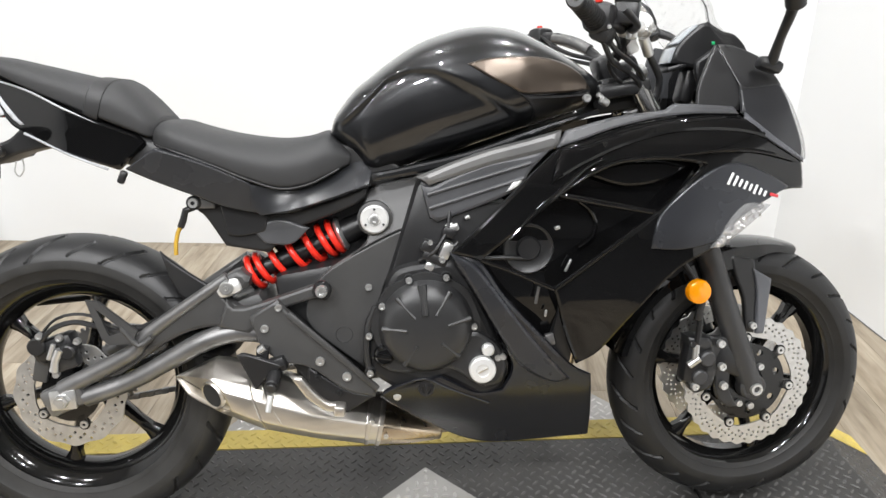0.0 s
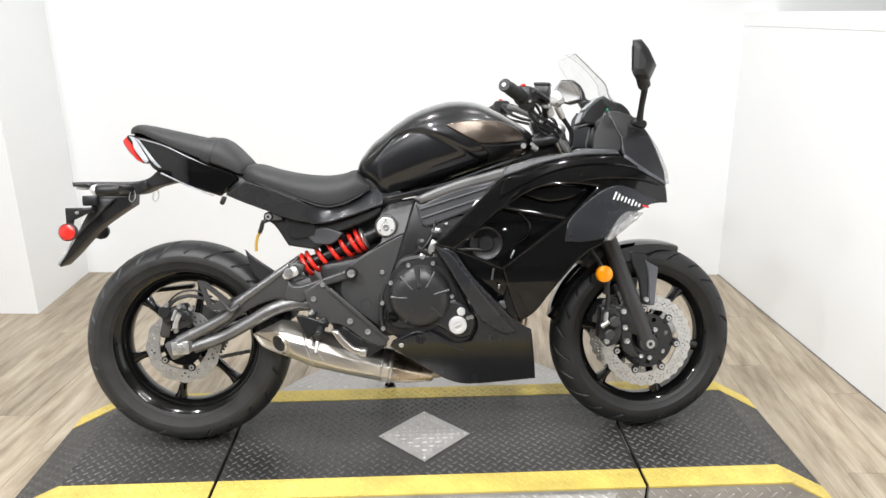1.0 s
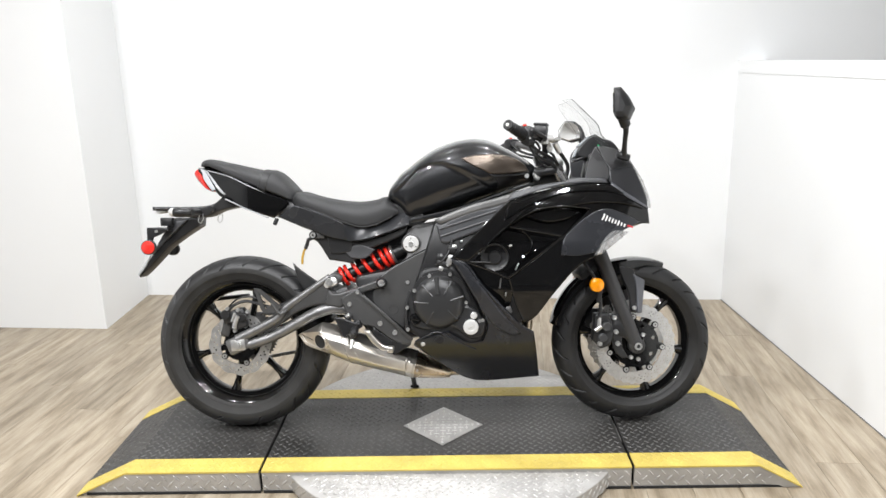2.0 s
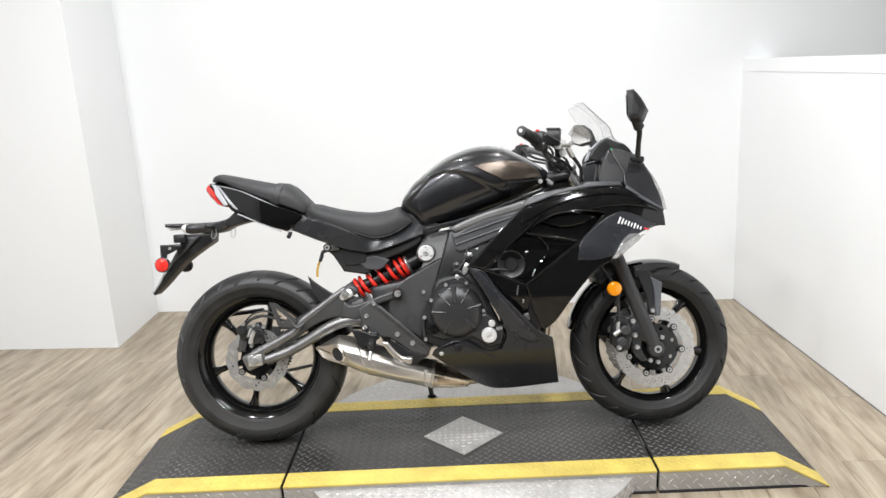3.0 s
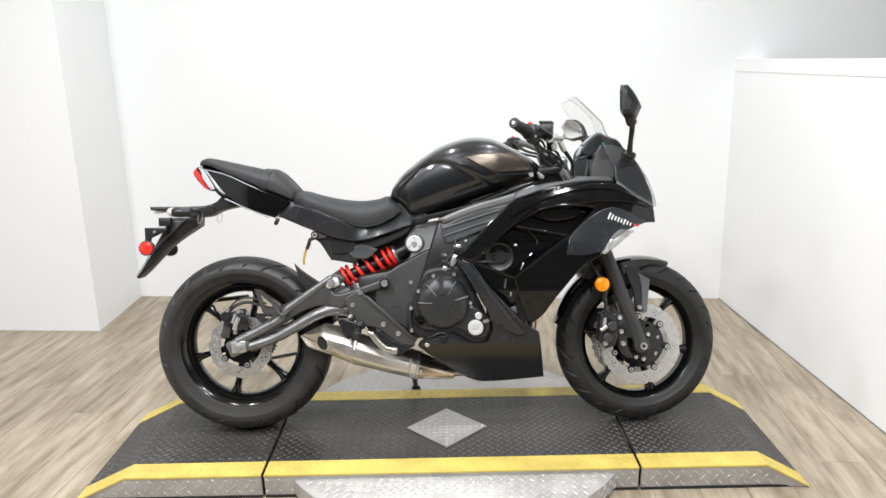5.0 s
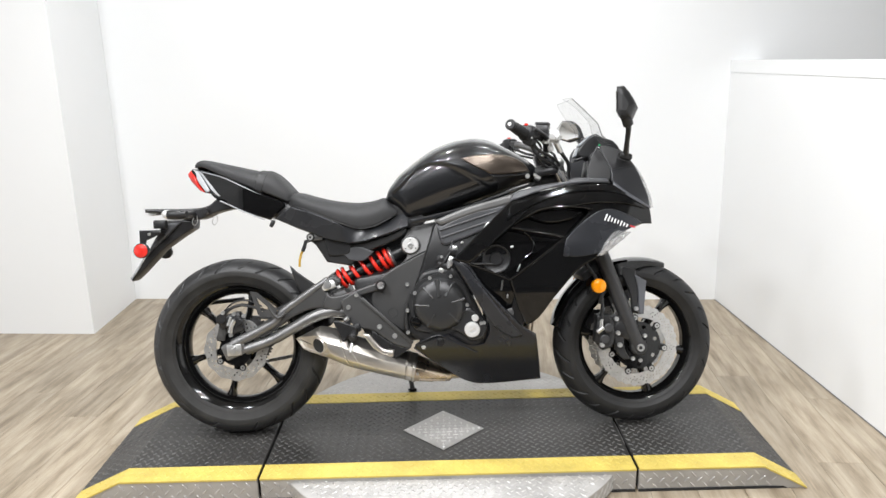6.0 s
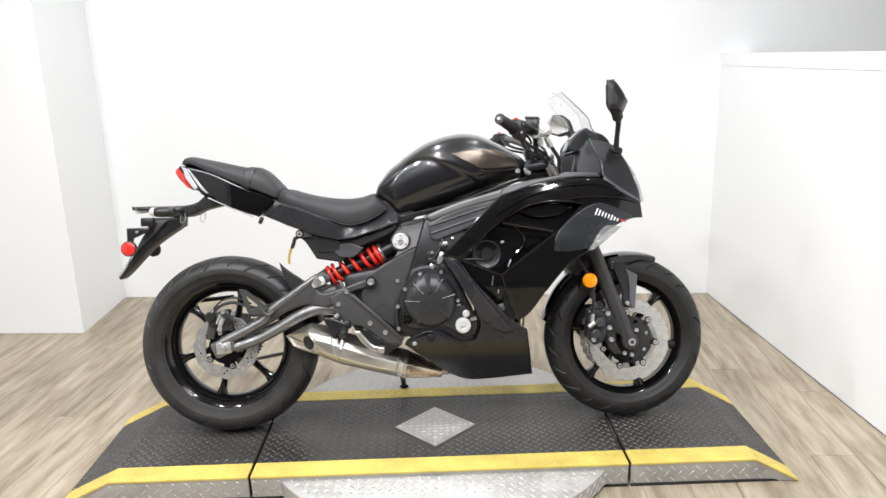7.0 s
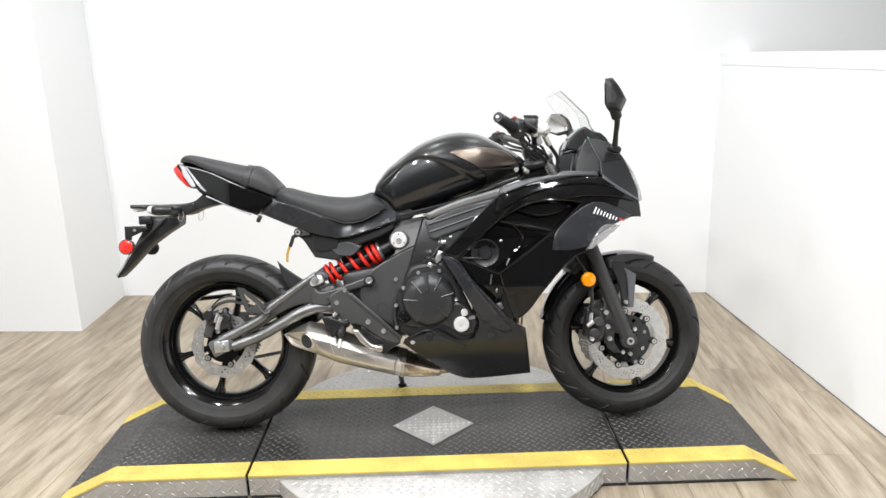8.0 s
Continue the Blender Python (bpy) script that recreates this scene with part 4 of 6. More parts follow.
part("sub_plate", plate([(-0.30, 0.478), (-0.27, 0.50), (-0.20, 0.43), (-0.12, 0.35), (-0.105, 0.312), (-0.20, 0.300), (-0.262, 0.38), (-0.298, 0.41)], 0.120, 0.01, 0.004), TRIM, frame_ob)
for x, z, r in ((-0.188, 0.528, 0.012), (-0.099, 0.526, 0.007), (-0.272, 0.497, 0.007), (-0.300, 0.456, 0.008), (-0.196, 0.387, 0.009), (-0.145, 0.354, 0.009)):
    bolt(frame_ob, x, -0.147 if (x, z) != (-0.099, 0.526) else -0.116, z, r)
part("bolt_ring", lathe([(0.011, -0.004), (0.016, -0.004), (0.0185, 0.0), (0.0185, 0.006)], (-0.188, -0.140, 0.528), 24), SATIN, frame_ob)
part("frame_plug", lathe([(0, -0.001), (0.014, -0.001), (0.0165, -0.004), (0.019, -0.001), (0.019, 0.004)], (-0.150, -0.113, 0.430), 24), FRAME, frame_ob)

# ---- footrest, lever
peg = part("footrest", rod((-0.280, -0.150, 0.376), (-0.283, -0.212, 0.356), 0.010, 14), SATIN, bike, "black rubber footrest with bright tip")
part("peg_rubber", rod((-0.281, -0.160, 0.373), (-0.283, -0.206, 0.359), 0.0135, 14), TRIM, peg)
part("peg_tip", rod((-0.285, -0.205, 0.342), (-0.290, -0.216, 0.312), 0.006, 10), ZINC, peg, "bright feeler tip")
part("peg_hinge", box(-0.278, -0.150, 0.384, 0.036, 0.03, 0.030, 0.006, ry=-20), SATIN, peg)
part("heel_plate", plate([(-0.351, 0.411), (-0.333, 0.414), (-0.264, 0.389), (-0.300, 0.362), (-0.318, 0.340), (-0.328, 0.362)], 0.176, 0.006, 0.003, 0.012), SATIN, peg)
part("bracket_post", box(-0.308, -0.155, 0.388, 0.024, 0.012, 0.075, 0.005, ry=8), SATIN, peg)
part("adjuster", rod((-0.312, -0.158, 0.412), (-0.300, -0.158, 0.422), 0.008, 12), ZINC, peg)
lever = part("brake_pedal", plate([(-0.252, 0.371), (-0.228, 0.367), (-0.207, 0.340), (-0.181, 0.316), (-0.160, 0.314), (-0.160, 0.297), (-0.184, 0.298), (-0.217, 0.321), (-0.236, 0.346)], 0.186, 0.006, 0.005, 0.010), STEEL, bike, "polished steel rear brake pedal")
part("pedal_pad", box(-0.157, -0.190, 0.304, 0.022, 0.034, 0.021, 0.005, ry=8), STEEL, lever)

# ---- engine
# darker than the covers: the shade in the gap is put into its colour
case = part("crankcase", plate([(-0.056, 0.557), (-0.023, 0.578), (0.063, 0.587), (0.107, 0.519), (0.151, 0.427), (0.174, 0.368), (0.161, 0.321), (0.112, 0.313), (0.039, 0.346), (-0.05, 0.328), (-0.102, 0.365), (-0.105, 0.423), (-0.077, 0.496)], 0.163, 0.28, 0.012), TRIM, bike, "engine case blackened for the shaded gap around its cover")
cover = part("clutch_cover", lathe([(0.0, -0.034), (0.050, -0.0325), (0.068, -0.029), (0.080, -0.022), (0.086, -0.012), (0.089, -0.004), (0.092, 0.0), (0.092, 0.02), (0.0, 0.02)], (0.012, -0.172, 0.460), 64), CASE, case, "domed dark clutch cover with radial ribs")
for a, r0, r1 in ((95, 0.030, 0.088), (58, 0.034, 0.086), (132, 0.032, 0.084), (178, 0.036, 0.084), (14, 0.040, 0.086), (238, 0.034, 0.082), (318, 0.038, 0.082)):
    ca, sa = math.cos(radians(a)), math.sin(radians(a))
    part("rib", rod((0.012 + r0 * ca, -0.2050, 0.460 + r0 * sa), (0.012 + r1 * ca, -0.1932 if r1 > 0.075 else -0.1975, 0.460 + r1 * sa), 0.0035 if a != 95 else 0.007, 8, r2=0.0055 if a != 95 else 0.009), CASE, cover)
flange = ring2(0.104, 72, 0.002, 8)
part("cover_flange", moved(annulus(flange, ring2(0.085, 48), [], -0.172, 0.02), Matrix.Translation((0.012, 0, 0.460))), CASE, case)
part("lower_case", plate([(-0.095, 0.40), (-0.060, 0.372), (0.0, 0.366), (0.06, 0.372), (0.118, 0.336), (0.158, 0.342), (0.168, 0.38), (0.150, 0.42), (0.11, 0.45), (-0.02, 0.43)], 0.178, 0.03, 0.008), CASE, case)
filler = part("oil_filler", lathe([(0, -0.009), (0.012, -0.009), (0.013, -0.011), (0.0235, -0.010), (0.026, -0.007), (0.026, 0.01)], (0.119, -0.186, 0.375), 36), CAP, case, "satin aluminium round engine cap")
part("cap_slot", box(0.119, -0.198, 0.376, 0.020, 0.002, 0.003, 0.0008, ry=-28), STEEL, filler)
part("small_cap", lathe([(0, -0.009), (0.009, -0.009), (0.012, -0.006), (0.012, 0.01)], (0.130, -0.184, 0.414), 28), CAP, case)
sight = part("oil_filler_plug", lathe([(0, -0.012), (0.014, -0.012), (0.018, -0.008), (0.0205, -0.004), (0.0205, 0.008)], (-0.070, -0.174, 0.405), 30), GLOSS, case, "gloss black plug")
part("plug_grip", box(-0.070, -0.190, 0.405, 0.030, 0.008, 0.008, 0.003, ry=10), GLOSS, sight)
for x, z in ((-0.098, 0.444), (-0.072, 0.502), (-0.098, 0.369), (0.051, 0.556), (-0.020, 0.552), (0.104, 0.458), (0.150, 0.394), (0.160, 0.396)):
    bolt(case, x, -0.176, z, 0.0065)
    part("bolt_boss", lathe([(0.009, -0.001), (0.0105, 0.001), (0.0105, 0.012)], (x, -0.172, z), 16), CASE, case)
part("clutch_pipe", tube([(-0.085, -0.166, 0.50), (-0.100, -0.168, 0.46), (-0.104, -0.168, 0.41), (-0.100, -0.166, 0.37)], 0.006, 8), CASE, case)
# block in black rather than engine grey, standing for the gap's shade
cyl = part("cylinder_block", box(0.06, 0, 0.60, 0.20, 0.28, 0.24, 0.02, ry=18), SATIN, bike, "engine cylinder block blackened for the shaded gap it stands in")
for x, z, sx, sz in ((0.030, 0.590, 0.05, 0.018), (0.018, 0.612, 0.028, 0.022), (0.052, 0.605, 0.02, 0.034), (0.058, 0.640, 0.026, 0.018), (0.020, 0.575, 0.018, 0.016)):
    part("fitting", box(x, -0.150, z, sx, 0.03, sz, 0.004, ry=25), ZINC if sx < 0.024 else SATIN, cyl)
part("wire", tube([(0.00, -0.155, 0.585), (0.03, -0.165, 0.605), (0.055, -0.16, 0.645), (0.06, -0.15, 0.68)], 0.004, 8), SATIN, cyl)
part("wire", tube([(0.015, -0.150, 0.570), (0.045, -0.160, 0.590), (0.075, -0.155, 0.62)], 0.004, 8), SATIN, cyl)
part("hose_clip", box(0.066, -0.155, 0.648, 0.022, 0.012, 0.014, 0.003, ry=-20), ZINC, cyl)
bolt(cyl, 0.044, -0.165, 0.588, 0.006)
bolt(cyl, 0.022, -0.165, 0.622, 0.005)
part("radiator", box(0.30, 0, 0.52, 0.05, 0.36, 0.30, 0.006, ry=14), SATIN, bike, "black radiator behind the fairing")
part("radiator_hose", tube([(0.12, -0.13, 0.56), (0.19, -0.155, 0.60), (0.25, -0.15, 0.62), (0.30, -0.13, 0.60)], 0.018, 12), SATIN, bike, "black rubber coolant hose")

# ---- exhaust
def muffler_ring(top, bottom, y_in, y_out, skew=0.0, grow=0.0):
    """One slanted cross-section of the can: flat outer side, chamfered shoulders."""
    sec = [(0.18, 0.0), (0.82, 0.0), (1.0, 0.22), (1.0, 0.42), (0.80, 0.86), (0.64, 1.0), (0.30, 1.0), (0.10, 0.86), (0.0, 0.55), (0.0, 0.22)]
    out = []
    for f, g in sec:
        f, g = 0.5 + (f - 0.5) * (1 + grow), 0.5 + (g - 0.5) * (1 + grow)
        out.append((bottom[0] + (top[0] - bottom[0]) * f + skew * g, -(y_in + (y_out - y_in) * g), bottom[1] + (top[1] - bottom[1]) * f))
    return out


M_TIP = ((-0.492, 0.346), (-0.466, 0.312), 0.075, 0.165, 0.0)
M_MOUTH = ((-0.404, 0.389), (-0.380, 0.283), 0.075, 0.188, 0.0)
M_CAP = ((-0.336, 0.375), (-0.296, 0.246), 0.068, 0.192, 0.0)
M_MID = ((-0.210, 0.320), (-0.205, 0.217), 0.045, 0.172, 0.0)
M_END = ((-0.075, 0.271), (-0.094, 0.178), 0.000, 0.126, 0.0)


def bevelled(bm, offset=0.004):
    bmesh.ops.recalc_face_normals(bm, faces=bm.faces)
    bmesh.ops.bevel(bm, geom=[e for e in bm.edges if len(e.link_faces) == 2 and e.calc_face_angle() > 0.25], offset=offset, segments=3, affect="EDGES", profile=0.5, clamp_overlap=True)
    return bm


can = part("muffler", bevelled(rounded_rings([muffler_ring(*M_CAP), muffler_ring(*M_MID), muffler_ring(*M_END)])), STEEL, bike, "brushed stainless underslung muffler", 30)


def slashed_cap():
    """The angular end of the can, cut off by a slanting plane that leaves a leaf-shaped face with a thin raised rim."""
    bm = bevelled(rounded_rings([muffler_ring(*M_TIP), muffler_ring(*M_MOUTH), muffler_ring(*M_CAP, 0.02)]), 0.003)
    tip, low, back = Vector((-0.462, -0.128, 0.357)), Vector((-0.386, -0.166, 0.286)), Vector((-0.368, -0.189, 0.322))
    out = (low - tip).cross(back - tip).normalized()
    out = out if out.y < 0 else -out
    bmesh.ops.bisect_plane(bm, geom=bm.verts[:] + bm.edges[:] + bm.faces[:], plane_co=tip, plane_no=out, clear_outer=True)
    rim = [e for e in bm.edges if e.is_boundary and all(abs((v.co - tip).dot(out)) < 1e-4 for v in e.verts)]
    made = bmesh.ops.contextual_create(bm, geom=rim)["faces"]
    if made:
        bmesh.ops.inset_region(bm, faces=made, thickness=0.0035, depth=0.0)
        bmesh.ops.inset_region(bm, faces=made, thickness=0.002, depth=-0.006)
    return bm, out


cap_bm, OUT_DIR = slashed_cap()
part("end_cap", cap_bm, STEEL, can, "angular brushed muffler end cap with slanted face", 30)
OUT_AT = Vector((-0.402, -0.1655, 0.331)) + OUT_DIR * 0.002
part("outlet_rim", lathe([(0.0245, 0.02), (0.0245, -0.002), (0.026, -0.003), (0.0275, -0.003), (0.029, -0.001), (0.029, 0.03)], tuple(OUT_AT), 36, tuple(OUT_DIR)), STEEL, can, "rolled steel outlet rim")
# near-flat black disc: the shade inside the outlet is in its colour
part("outlet_mouth", lathe([(0, 0.000), (0.012, -0.0002), (0.0247, -0.0015)], tuple(OUT_AT), 36, tuple(OUT_DIR)), GAP, can, "black disc standing in for the shaded exhaust outlet")
for x0 in (-0.112, -0.088):
    f = (x0 + 0.2075) / 0.1235
    ring = lambda g: muffler_ring((-0.210 + 0.135 * g, 0.320 - 0.049 * g), (-0.205 + 0.111 * g, 0.217 - 0.039 * g), 0.045 - 0.045 * g, 0.172 - 0.046 * g, 0.0, 0.035)
    part("muffler_band", bevelled(rounded_rings([ring(f), ring(f + 0.075)]), 0.0015), STEEL, can)
part("link_cone", bevelled(rounded_rings([muffler_ring((-0.078, 0.270), (-0.096, 0.178), 0.001, 0.124), muffler_ring((-0.020, 0.243), (-0.028, 0.172), 0.006, 0.104), muffler_ring((0.046, 0.207), (0.044, 0.170), 0.012, 0.070)]), 0.006), HEATED, can, "heat-tinted exhaust collector cone", 30)
part("link_pipe", tube([(0.03, -0.03, 0.19), (0.10, -0.012, 0.192), (0.20, 0.0, 0.205)], 0.017, 14), HEATED, can)
part("can_seam", bevelled(rounded_rings([muffler_ring((-0.322, 0.372), (-0.256, 0.238), 0.062, 0.186, 0.0, 0.012), muffler_ring((-0.317, 0.370), (-0.251, 0.236), 0.061, 0.185, 0.0, 0.012)]), 0.0015), STEEL, can, "raised seam across the can")
for x, y, z in ((-0.098, -0.134, 0.250), (-0.072, -0.128, 0.215)):
    bolt(can, x, y, z, 0.005)
part("exhaust_header", tube([(0.18, 0.0, 0.205), (0.27, 0.0, 0.235), (0.33, 0.0, 0.36), (0.28, 0.0, 0.50)], 0.02, 12), HEATED, bike, "steel exhaust header pipe")
stand = part("side_stand", tube([(-0.13, 0.10, 0.29), (-0.118, 0.21, 0.175), (-0.109, 0.330, 0.056)], 0.010, 10), SATIN, bike, "black steel side stand resting on the turntable")
part("stand_foot", box(-0.109, 0.336, 0.0510, 0.034, 0.026, 0.010, 0.003, rx=-11.5), SATIN, stand)
part("centre_stud", rod((-0.090, -0.02, 0.20), (-0.093, -0.02, 0.166), 0.0085, 12), SATIN, bike, "short black stud below the engine")

# ---- tank
T_TOP = np.array([(-0.169, 0.832), (-0.164, 0.858), (-0.13, 0.908), (-0.06, 0.964), (0.009, 1.007), (0.077, 1.031), (0.134, 1.039), (0.192, 1.032), (0.244, 1.009), (0.308, 0.973), (0.356, 0.939), (0.371, 0.91)]) - np.array((0.0, 0.007))
T_BOT = np.array([(-0.17, 0.818), (-0.145, 0.800), (-0.118, 0.772), (-0.088, 0.738), (-0.019, 0.757), (0.101, 0.790), (0.215, 0.828), (0.286, 0.852), (0.341, 0.868), (0.372, 0.885)])


def tank_row(x):
    zt, zb = float(np.interp(x, T_TOP[:, 0], T_TOP[:, 1])), float(np.interp(x, T_BOT[:, 0], T_BOT[:, 1]))
    w = float(np.interp(x, [-0.17, -0.160, -0.145, -0.10, -0.03, 0.05, 0.13, 0.20, 0.28, 0.34, 0.372], [0.045, 0.075, 0.092, 0.108, 0.126, 0.146, 0.156, 0.156, 0.142, 0.112, 0.07]))
    return zb, zt, w


def tank_half(x, z, lift=0.003):
    zb, zt, w = tank_row(x)
    f = min(0.97, abs(z - 0.5 * (zb + zt)) / max(0.01, 0.5 * (zt - zb)))
    return w * (1 - f ** 2.5) ** (1 / 2.3) + lift


CREASE = [(-0.14, 0.850), (-0.105, 0.880), (-0.055, 0.930), (-0.010, 0.947), (0.035, 0.945), (0.080, 0.925), (0.145, 0.890), (0.190, 0.862), (0.22, 0.84)]
tank_bm = loft([(x, *tank_row(x)) for x in (-0.169, -0.160, -0.145, -0.12, -0.09, -0.05, 0.0, 0.05, 0.10, 0.15, 0.20, 0.25, 0.30, 0.335, 0.358, 0.371)], 2.3, 2.5, 9, 120)
for v in tank_bm.verts:   # hollowed knee side below a shoulder line
    zc = float(np.interp(v.co.x, [c[0] for c in CREASE], [c[1] for c in CREASE]))
    zb, zt, w = tank_row(v.co.x)
    k = min(1.0, max(0.0, (zc - v.co.z) / 0.012))
    fade = min(1.0, max(0.0, (v.co.x + 0.165) / 0.06)) * min(1.0, max(0.0, (0.235 - v.co.x) / 0.03)) * min(1.0, max(0.0, (v.co.z - zb) / 0.05))
    v.co.y -= math.copysign(0.012 * k * k * (3 - 2 * k) * fade, v.co.y) if abs(v.co.y) > 0.03 else 0.0
tank = part("fuel_tank", tank_bm, TANKPAINT, bike, "gloss black sculpted fuel tank", 60)
# shoulder panel; its bronze tone is painted reflection
both("tank_shroud", [(0.095, 0.952), (0.139, 0.962), (0.223, 0.964), (0.275, 0.954), (0.312, 0.933), (0.332, 0.904), (0.32, 0.904), (0.277, 0.898), (0.202, 0.897), (0.176, 0.908), (0.134, 0.928)], lambda x, z: tank_half(x, z, 0.006), WARM_SHEEN, "metallic tank shoulder panel with a warm reflection in its colour", 0.004, 0.004, parent=tank)
both("tank_front_cover", [(0.181, 0.904), (0.209, 0.894), (0.279, 0.895), (0.328, 0.9), (0.34, 0.871), (0.29, 0.858), (0.216, 0.836), (0.222, 0.856), (0.213, 0.877)], lambda x, z: tank_half(x, z, 0.007), SATIN, "satin black front tank cover", 0.004, 0.005, parent=tank)
bolt(tank, 0.323, -0.128, 0.888, 0.008)
bolt(tank, 0.323, 0.128, 0.888, 0.008)
both("tank_trim", [(-0.085, 0.734), (-0.087, 0.75), (-0.02, 0.763), (0.1, 0.79), (0.214, 0.828), (0.284, 0.85), (0.35, 0.868), (0.355, 0.86), (0.285, 0.837), (0.1, 0.772), (0.002, 0.748)], 0.118, TANKPAINT, "gloss black lower tank edge", 0.012, 0.006, parent=tank)
part("filler_cap", lathe([(0, -0.012), (0.030, -0.012), (0.036, -0.008), (0.040, 0.0), (0.040, 0.02)], (0.17, 0, 1.010), 32, (0.13, 0, 1)), SATIN, tank)

part("tank_rear_filler", plate([(-0.21, 0.735), (-0.175, 0.815), (-0.13, 0.800), (-0.06, 0.775), (-0.02, 0.750), (-0.06, 0.715)], 0.070, 0.13, 0.006), TRIM, bike)

# ---- seats and tail
def profile(rows, xs):
    r = np.array(rows)
    return [float(np.interp(x, r[:, 0], r[:, 1])) for x in xs]


seat_x = [-0.505, -0.492, -0.465, -0.43, -0.38, -0.32, -0.26, -0.21, -0.175, -0.150, -0.130]
seat_z1 = profile([(-0.519, 0.835), (-0.493, 0.857), (-0.464, 0.858), (-0.427, 0.846), (-0.35, 0.826), (-0.27, 0.818), (-0.219, 0.822), (-0.175, 0.834), (-0.150, 0.818), (-0.128, 0.796)], seat_x)
seat_z0 = profile([(-0.505, 0.806), (-0.484, 0.804), (-0.402, 0.776), (-0.325, 0.742), (-0.265, 0.721), (-0.220, 0.723), (-0.169, 0.745), (-0.120, 0.772)], seat_x)
seat_z1 = [z - 0.005 for z in seat_z1]
seat_w = [0.080, 0.104, 0.122, 0.130, 0.134, 0.134, 0.129, 0.119, 0.108, 0.098, 0.086]


def pad_ring(x, zb, zt, w, ring=56, lean=0.0):
    zc = zb + 0.35 * (zt - zb)
    out = []
    for a in np.linspace(0, 2 * math.pi, ring, endpoint=False):
        ca, sa = math.cos(a), math.sin(a)
        y, z = (w * power(ca, 2 / 3.0), zc + (zt - zc) * sa ** (2 / 2.4)) if sa >= 0 else (w * power(ca, 2 / 9.0), zc - (zc - zb) * abs(sa) ** (2 / 9.0))
        out.append((x + lean * (z - zc), y, z))
    return out


def cushion(rows, steps=4, ring=56):
    """A seat pad along x: crowned top, upright sides and a crisp lower edge."""
    P, fine = np.array(rows, float), []
    for i in range(len(P) - 1):
        p0, p1, p2, p3 = P[max(0, i - 1)], P[i], P[i + 1], P[min(len(P) - 1, i + 2)]
        for j in range(steps):
            t = j / steps
            fine.append(0.5 * (2 * p1 + (p2 - p0) * t + (2 * p0 - 5 * p1 + 4 * p2 - p3) * t * t + (3 * p1 - p0 - 3 * p2 + p3) * t ** 3))
    fine.append(P[-1])
    rings = []
    for x, zb, zt, w in fine:
        rings.append(pad_ring(x, zb, zt, w, ring))
    return rounded_rings(rings)


part("rider_seat", cushion(list(zip(seat_x, seat_z0, seat_z1, seat_w))), VINYL, bike, "black vinyl rider seat with fine grain", 50)
for sy in (-1, 1):
    part("seat_piping", tube([(x, sy * (w - 0.001), z + 0.003) for x, z, w in list(zip(seat_x, seat_z0, seat_w))[1:-1]], 0.0024, 8), TRIM, bike, "black piping along the seat edge")
pil_x = [-0.838, -0.826, -0.80, -0.74, -0.66, -0.60, -0.565, -0.535, -0.508, -0.492]
pil_z1 = profile([(-0.84, 0.964), (-0.821, 0.977), (-0.80, 0.977), (-0.721, 0.960), (-0.607, 0.932), (-0.561, 0.930), (-0.529, 0.902), (-0.487, 0.854)], pil_x)
pil_z0 = profile([(-0.84, 0.950), (-0.796, 0.948), (-0.770, 0.935), (-0.689, 0.896), (-0.581, 0.852), (-0.506, 0.820), (-0.484, 0.826)], pil_x)
pil_w = [0.040, 0.060, 0.074, 0.088, 0.100, 0.108, 0.110, 0.106, 0.098, 0.085]
pillion = part("passenger_seat", cushion(list(zip(pil_x, pil_z0, pil_z1, pil_w))), VINYL, bike, "black vinyl passenger seat", 50)
band = []
for x, dz in ((-0.616, -0.003), (-0.613, 0.0022), (-0.600, 0.0028), (-0.587, 0.0022), (-0.584, -0.003)):
    zb, zt, w = (float(np.interp(x, pil_x, q)) for q in (pil_z0, pil_z1, pil_w))
    band.append(pad_ring(x, zb - dz, zt + dz, w + dz, lean=0.30))
part("grab_strap", rounded_rings(band), TRIM, pillion, "black grab strap across the seat")


def side_cover_half(x, z):
    """The cover's flank: one plane that leans in towards its lower edge."""
    wide = float(np.interp(x, [-0.55, -0.45, -0.30, -0.20, -0.09], [0.124, 0.137, 0.141, 0.135, 0.117]))
    return wide - 0.22 * (0.77 - z)


def facet_half(x, z):
    """The bevel at the cover's front end: it rolls from the flank to a face turned up."""
    foot = float(np.interp(x, [-0.30, -0.242, -0.173, -0.095], [0.672, 0.681, 0.702, 0.727]))
    lean = float(np.interp(x, [-0.32, -0.25, -0.17, -0.09], [0.22, -0.35, -0.85, -0.95]))
    return side_cover_half(x, foot) + 0.0045 + lean * max(0.0, z - foot)


both("seat_side_cover", [(-0.547, 0.765), (-0.485, 0.804), (-0.404, 0.777), (-0.330, 0.744), (-0.312, 0.730), (-0.298, 0.690), (-0.242, 0.684), (-0.173, 0.704), (-0.100, 0.729), (-0.090, 0.725), (-0.192, 0.692), (-0.267, 0.674), (-0.361, 0.688), (-0.435, 0.718), (-0.496, 0.742)], side_cover_half, COVER, "satin black side cover below the seat", 0.012, 0.0035)
both("cover_bevel", [(-0.316, 0.734), (-0.250, 0.722), (-0.210, 0.729), (-0.169, 0.748), (-0.128, 0.770), (-0.114, 0.781), (-0.088, 0.750), (-0.093, 0.729), (-0.173, 0.702), (-0.242, 0.681), (-0.300, 0.673), (-0.318, 0.690)], facet_half, COVER, "satin black bevel of the side cover", 0.010, 0.0025)
tail_half = lambda x, z: 0.108 - 0.36 * max(0, -x - 0.66) - 0.18 * max(0, 0.86 - z)
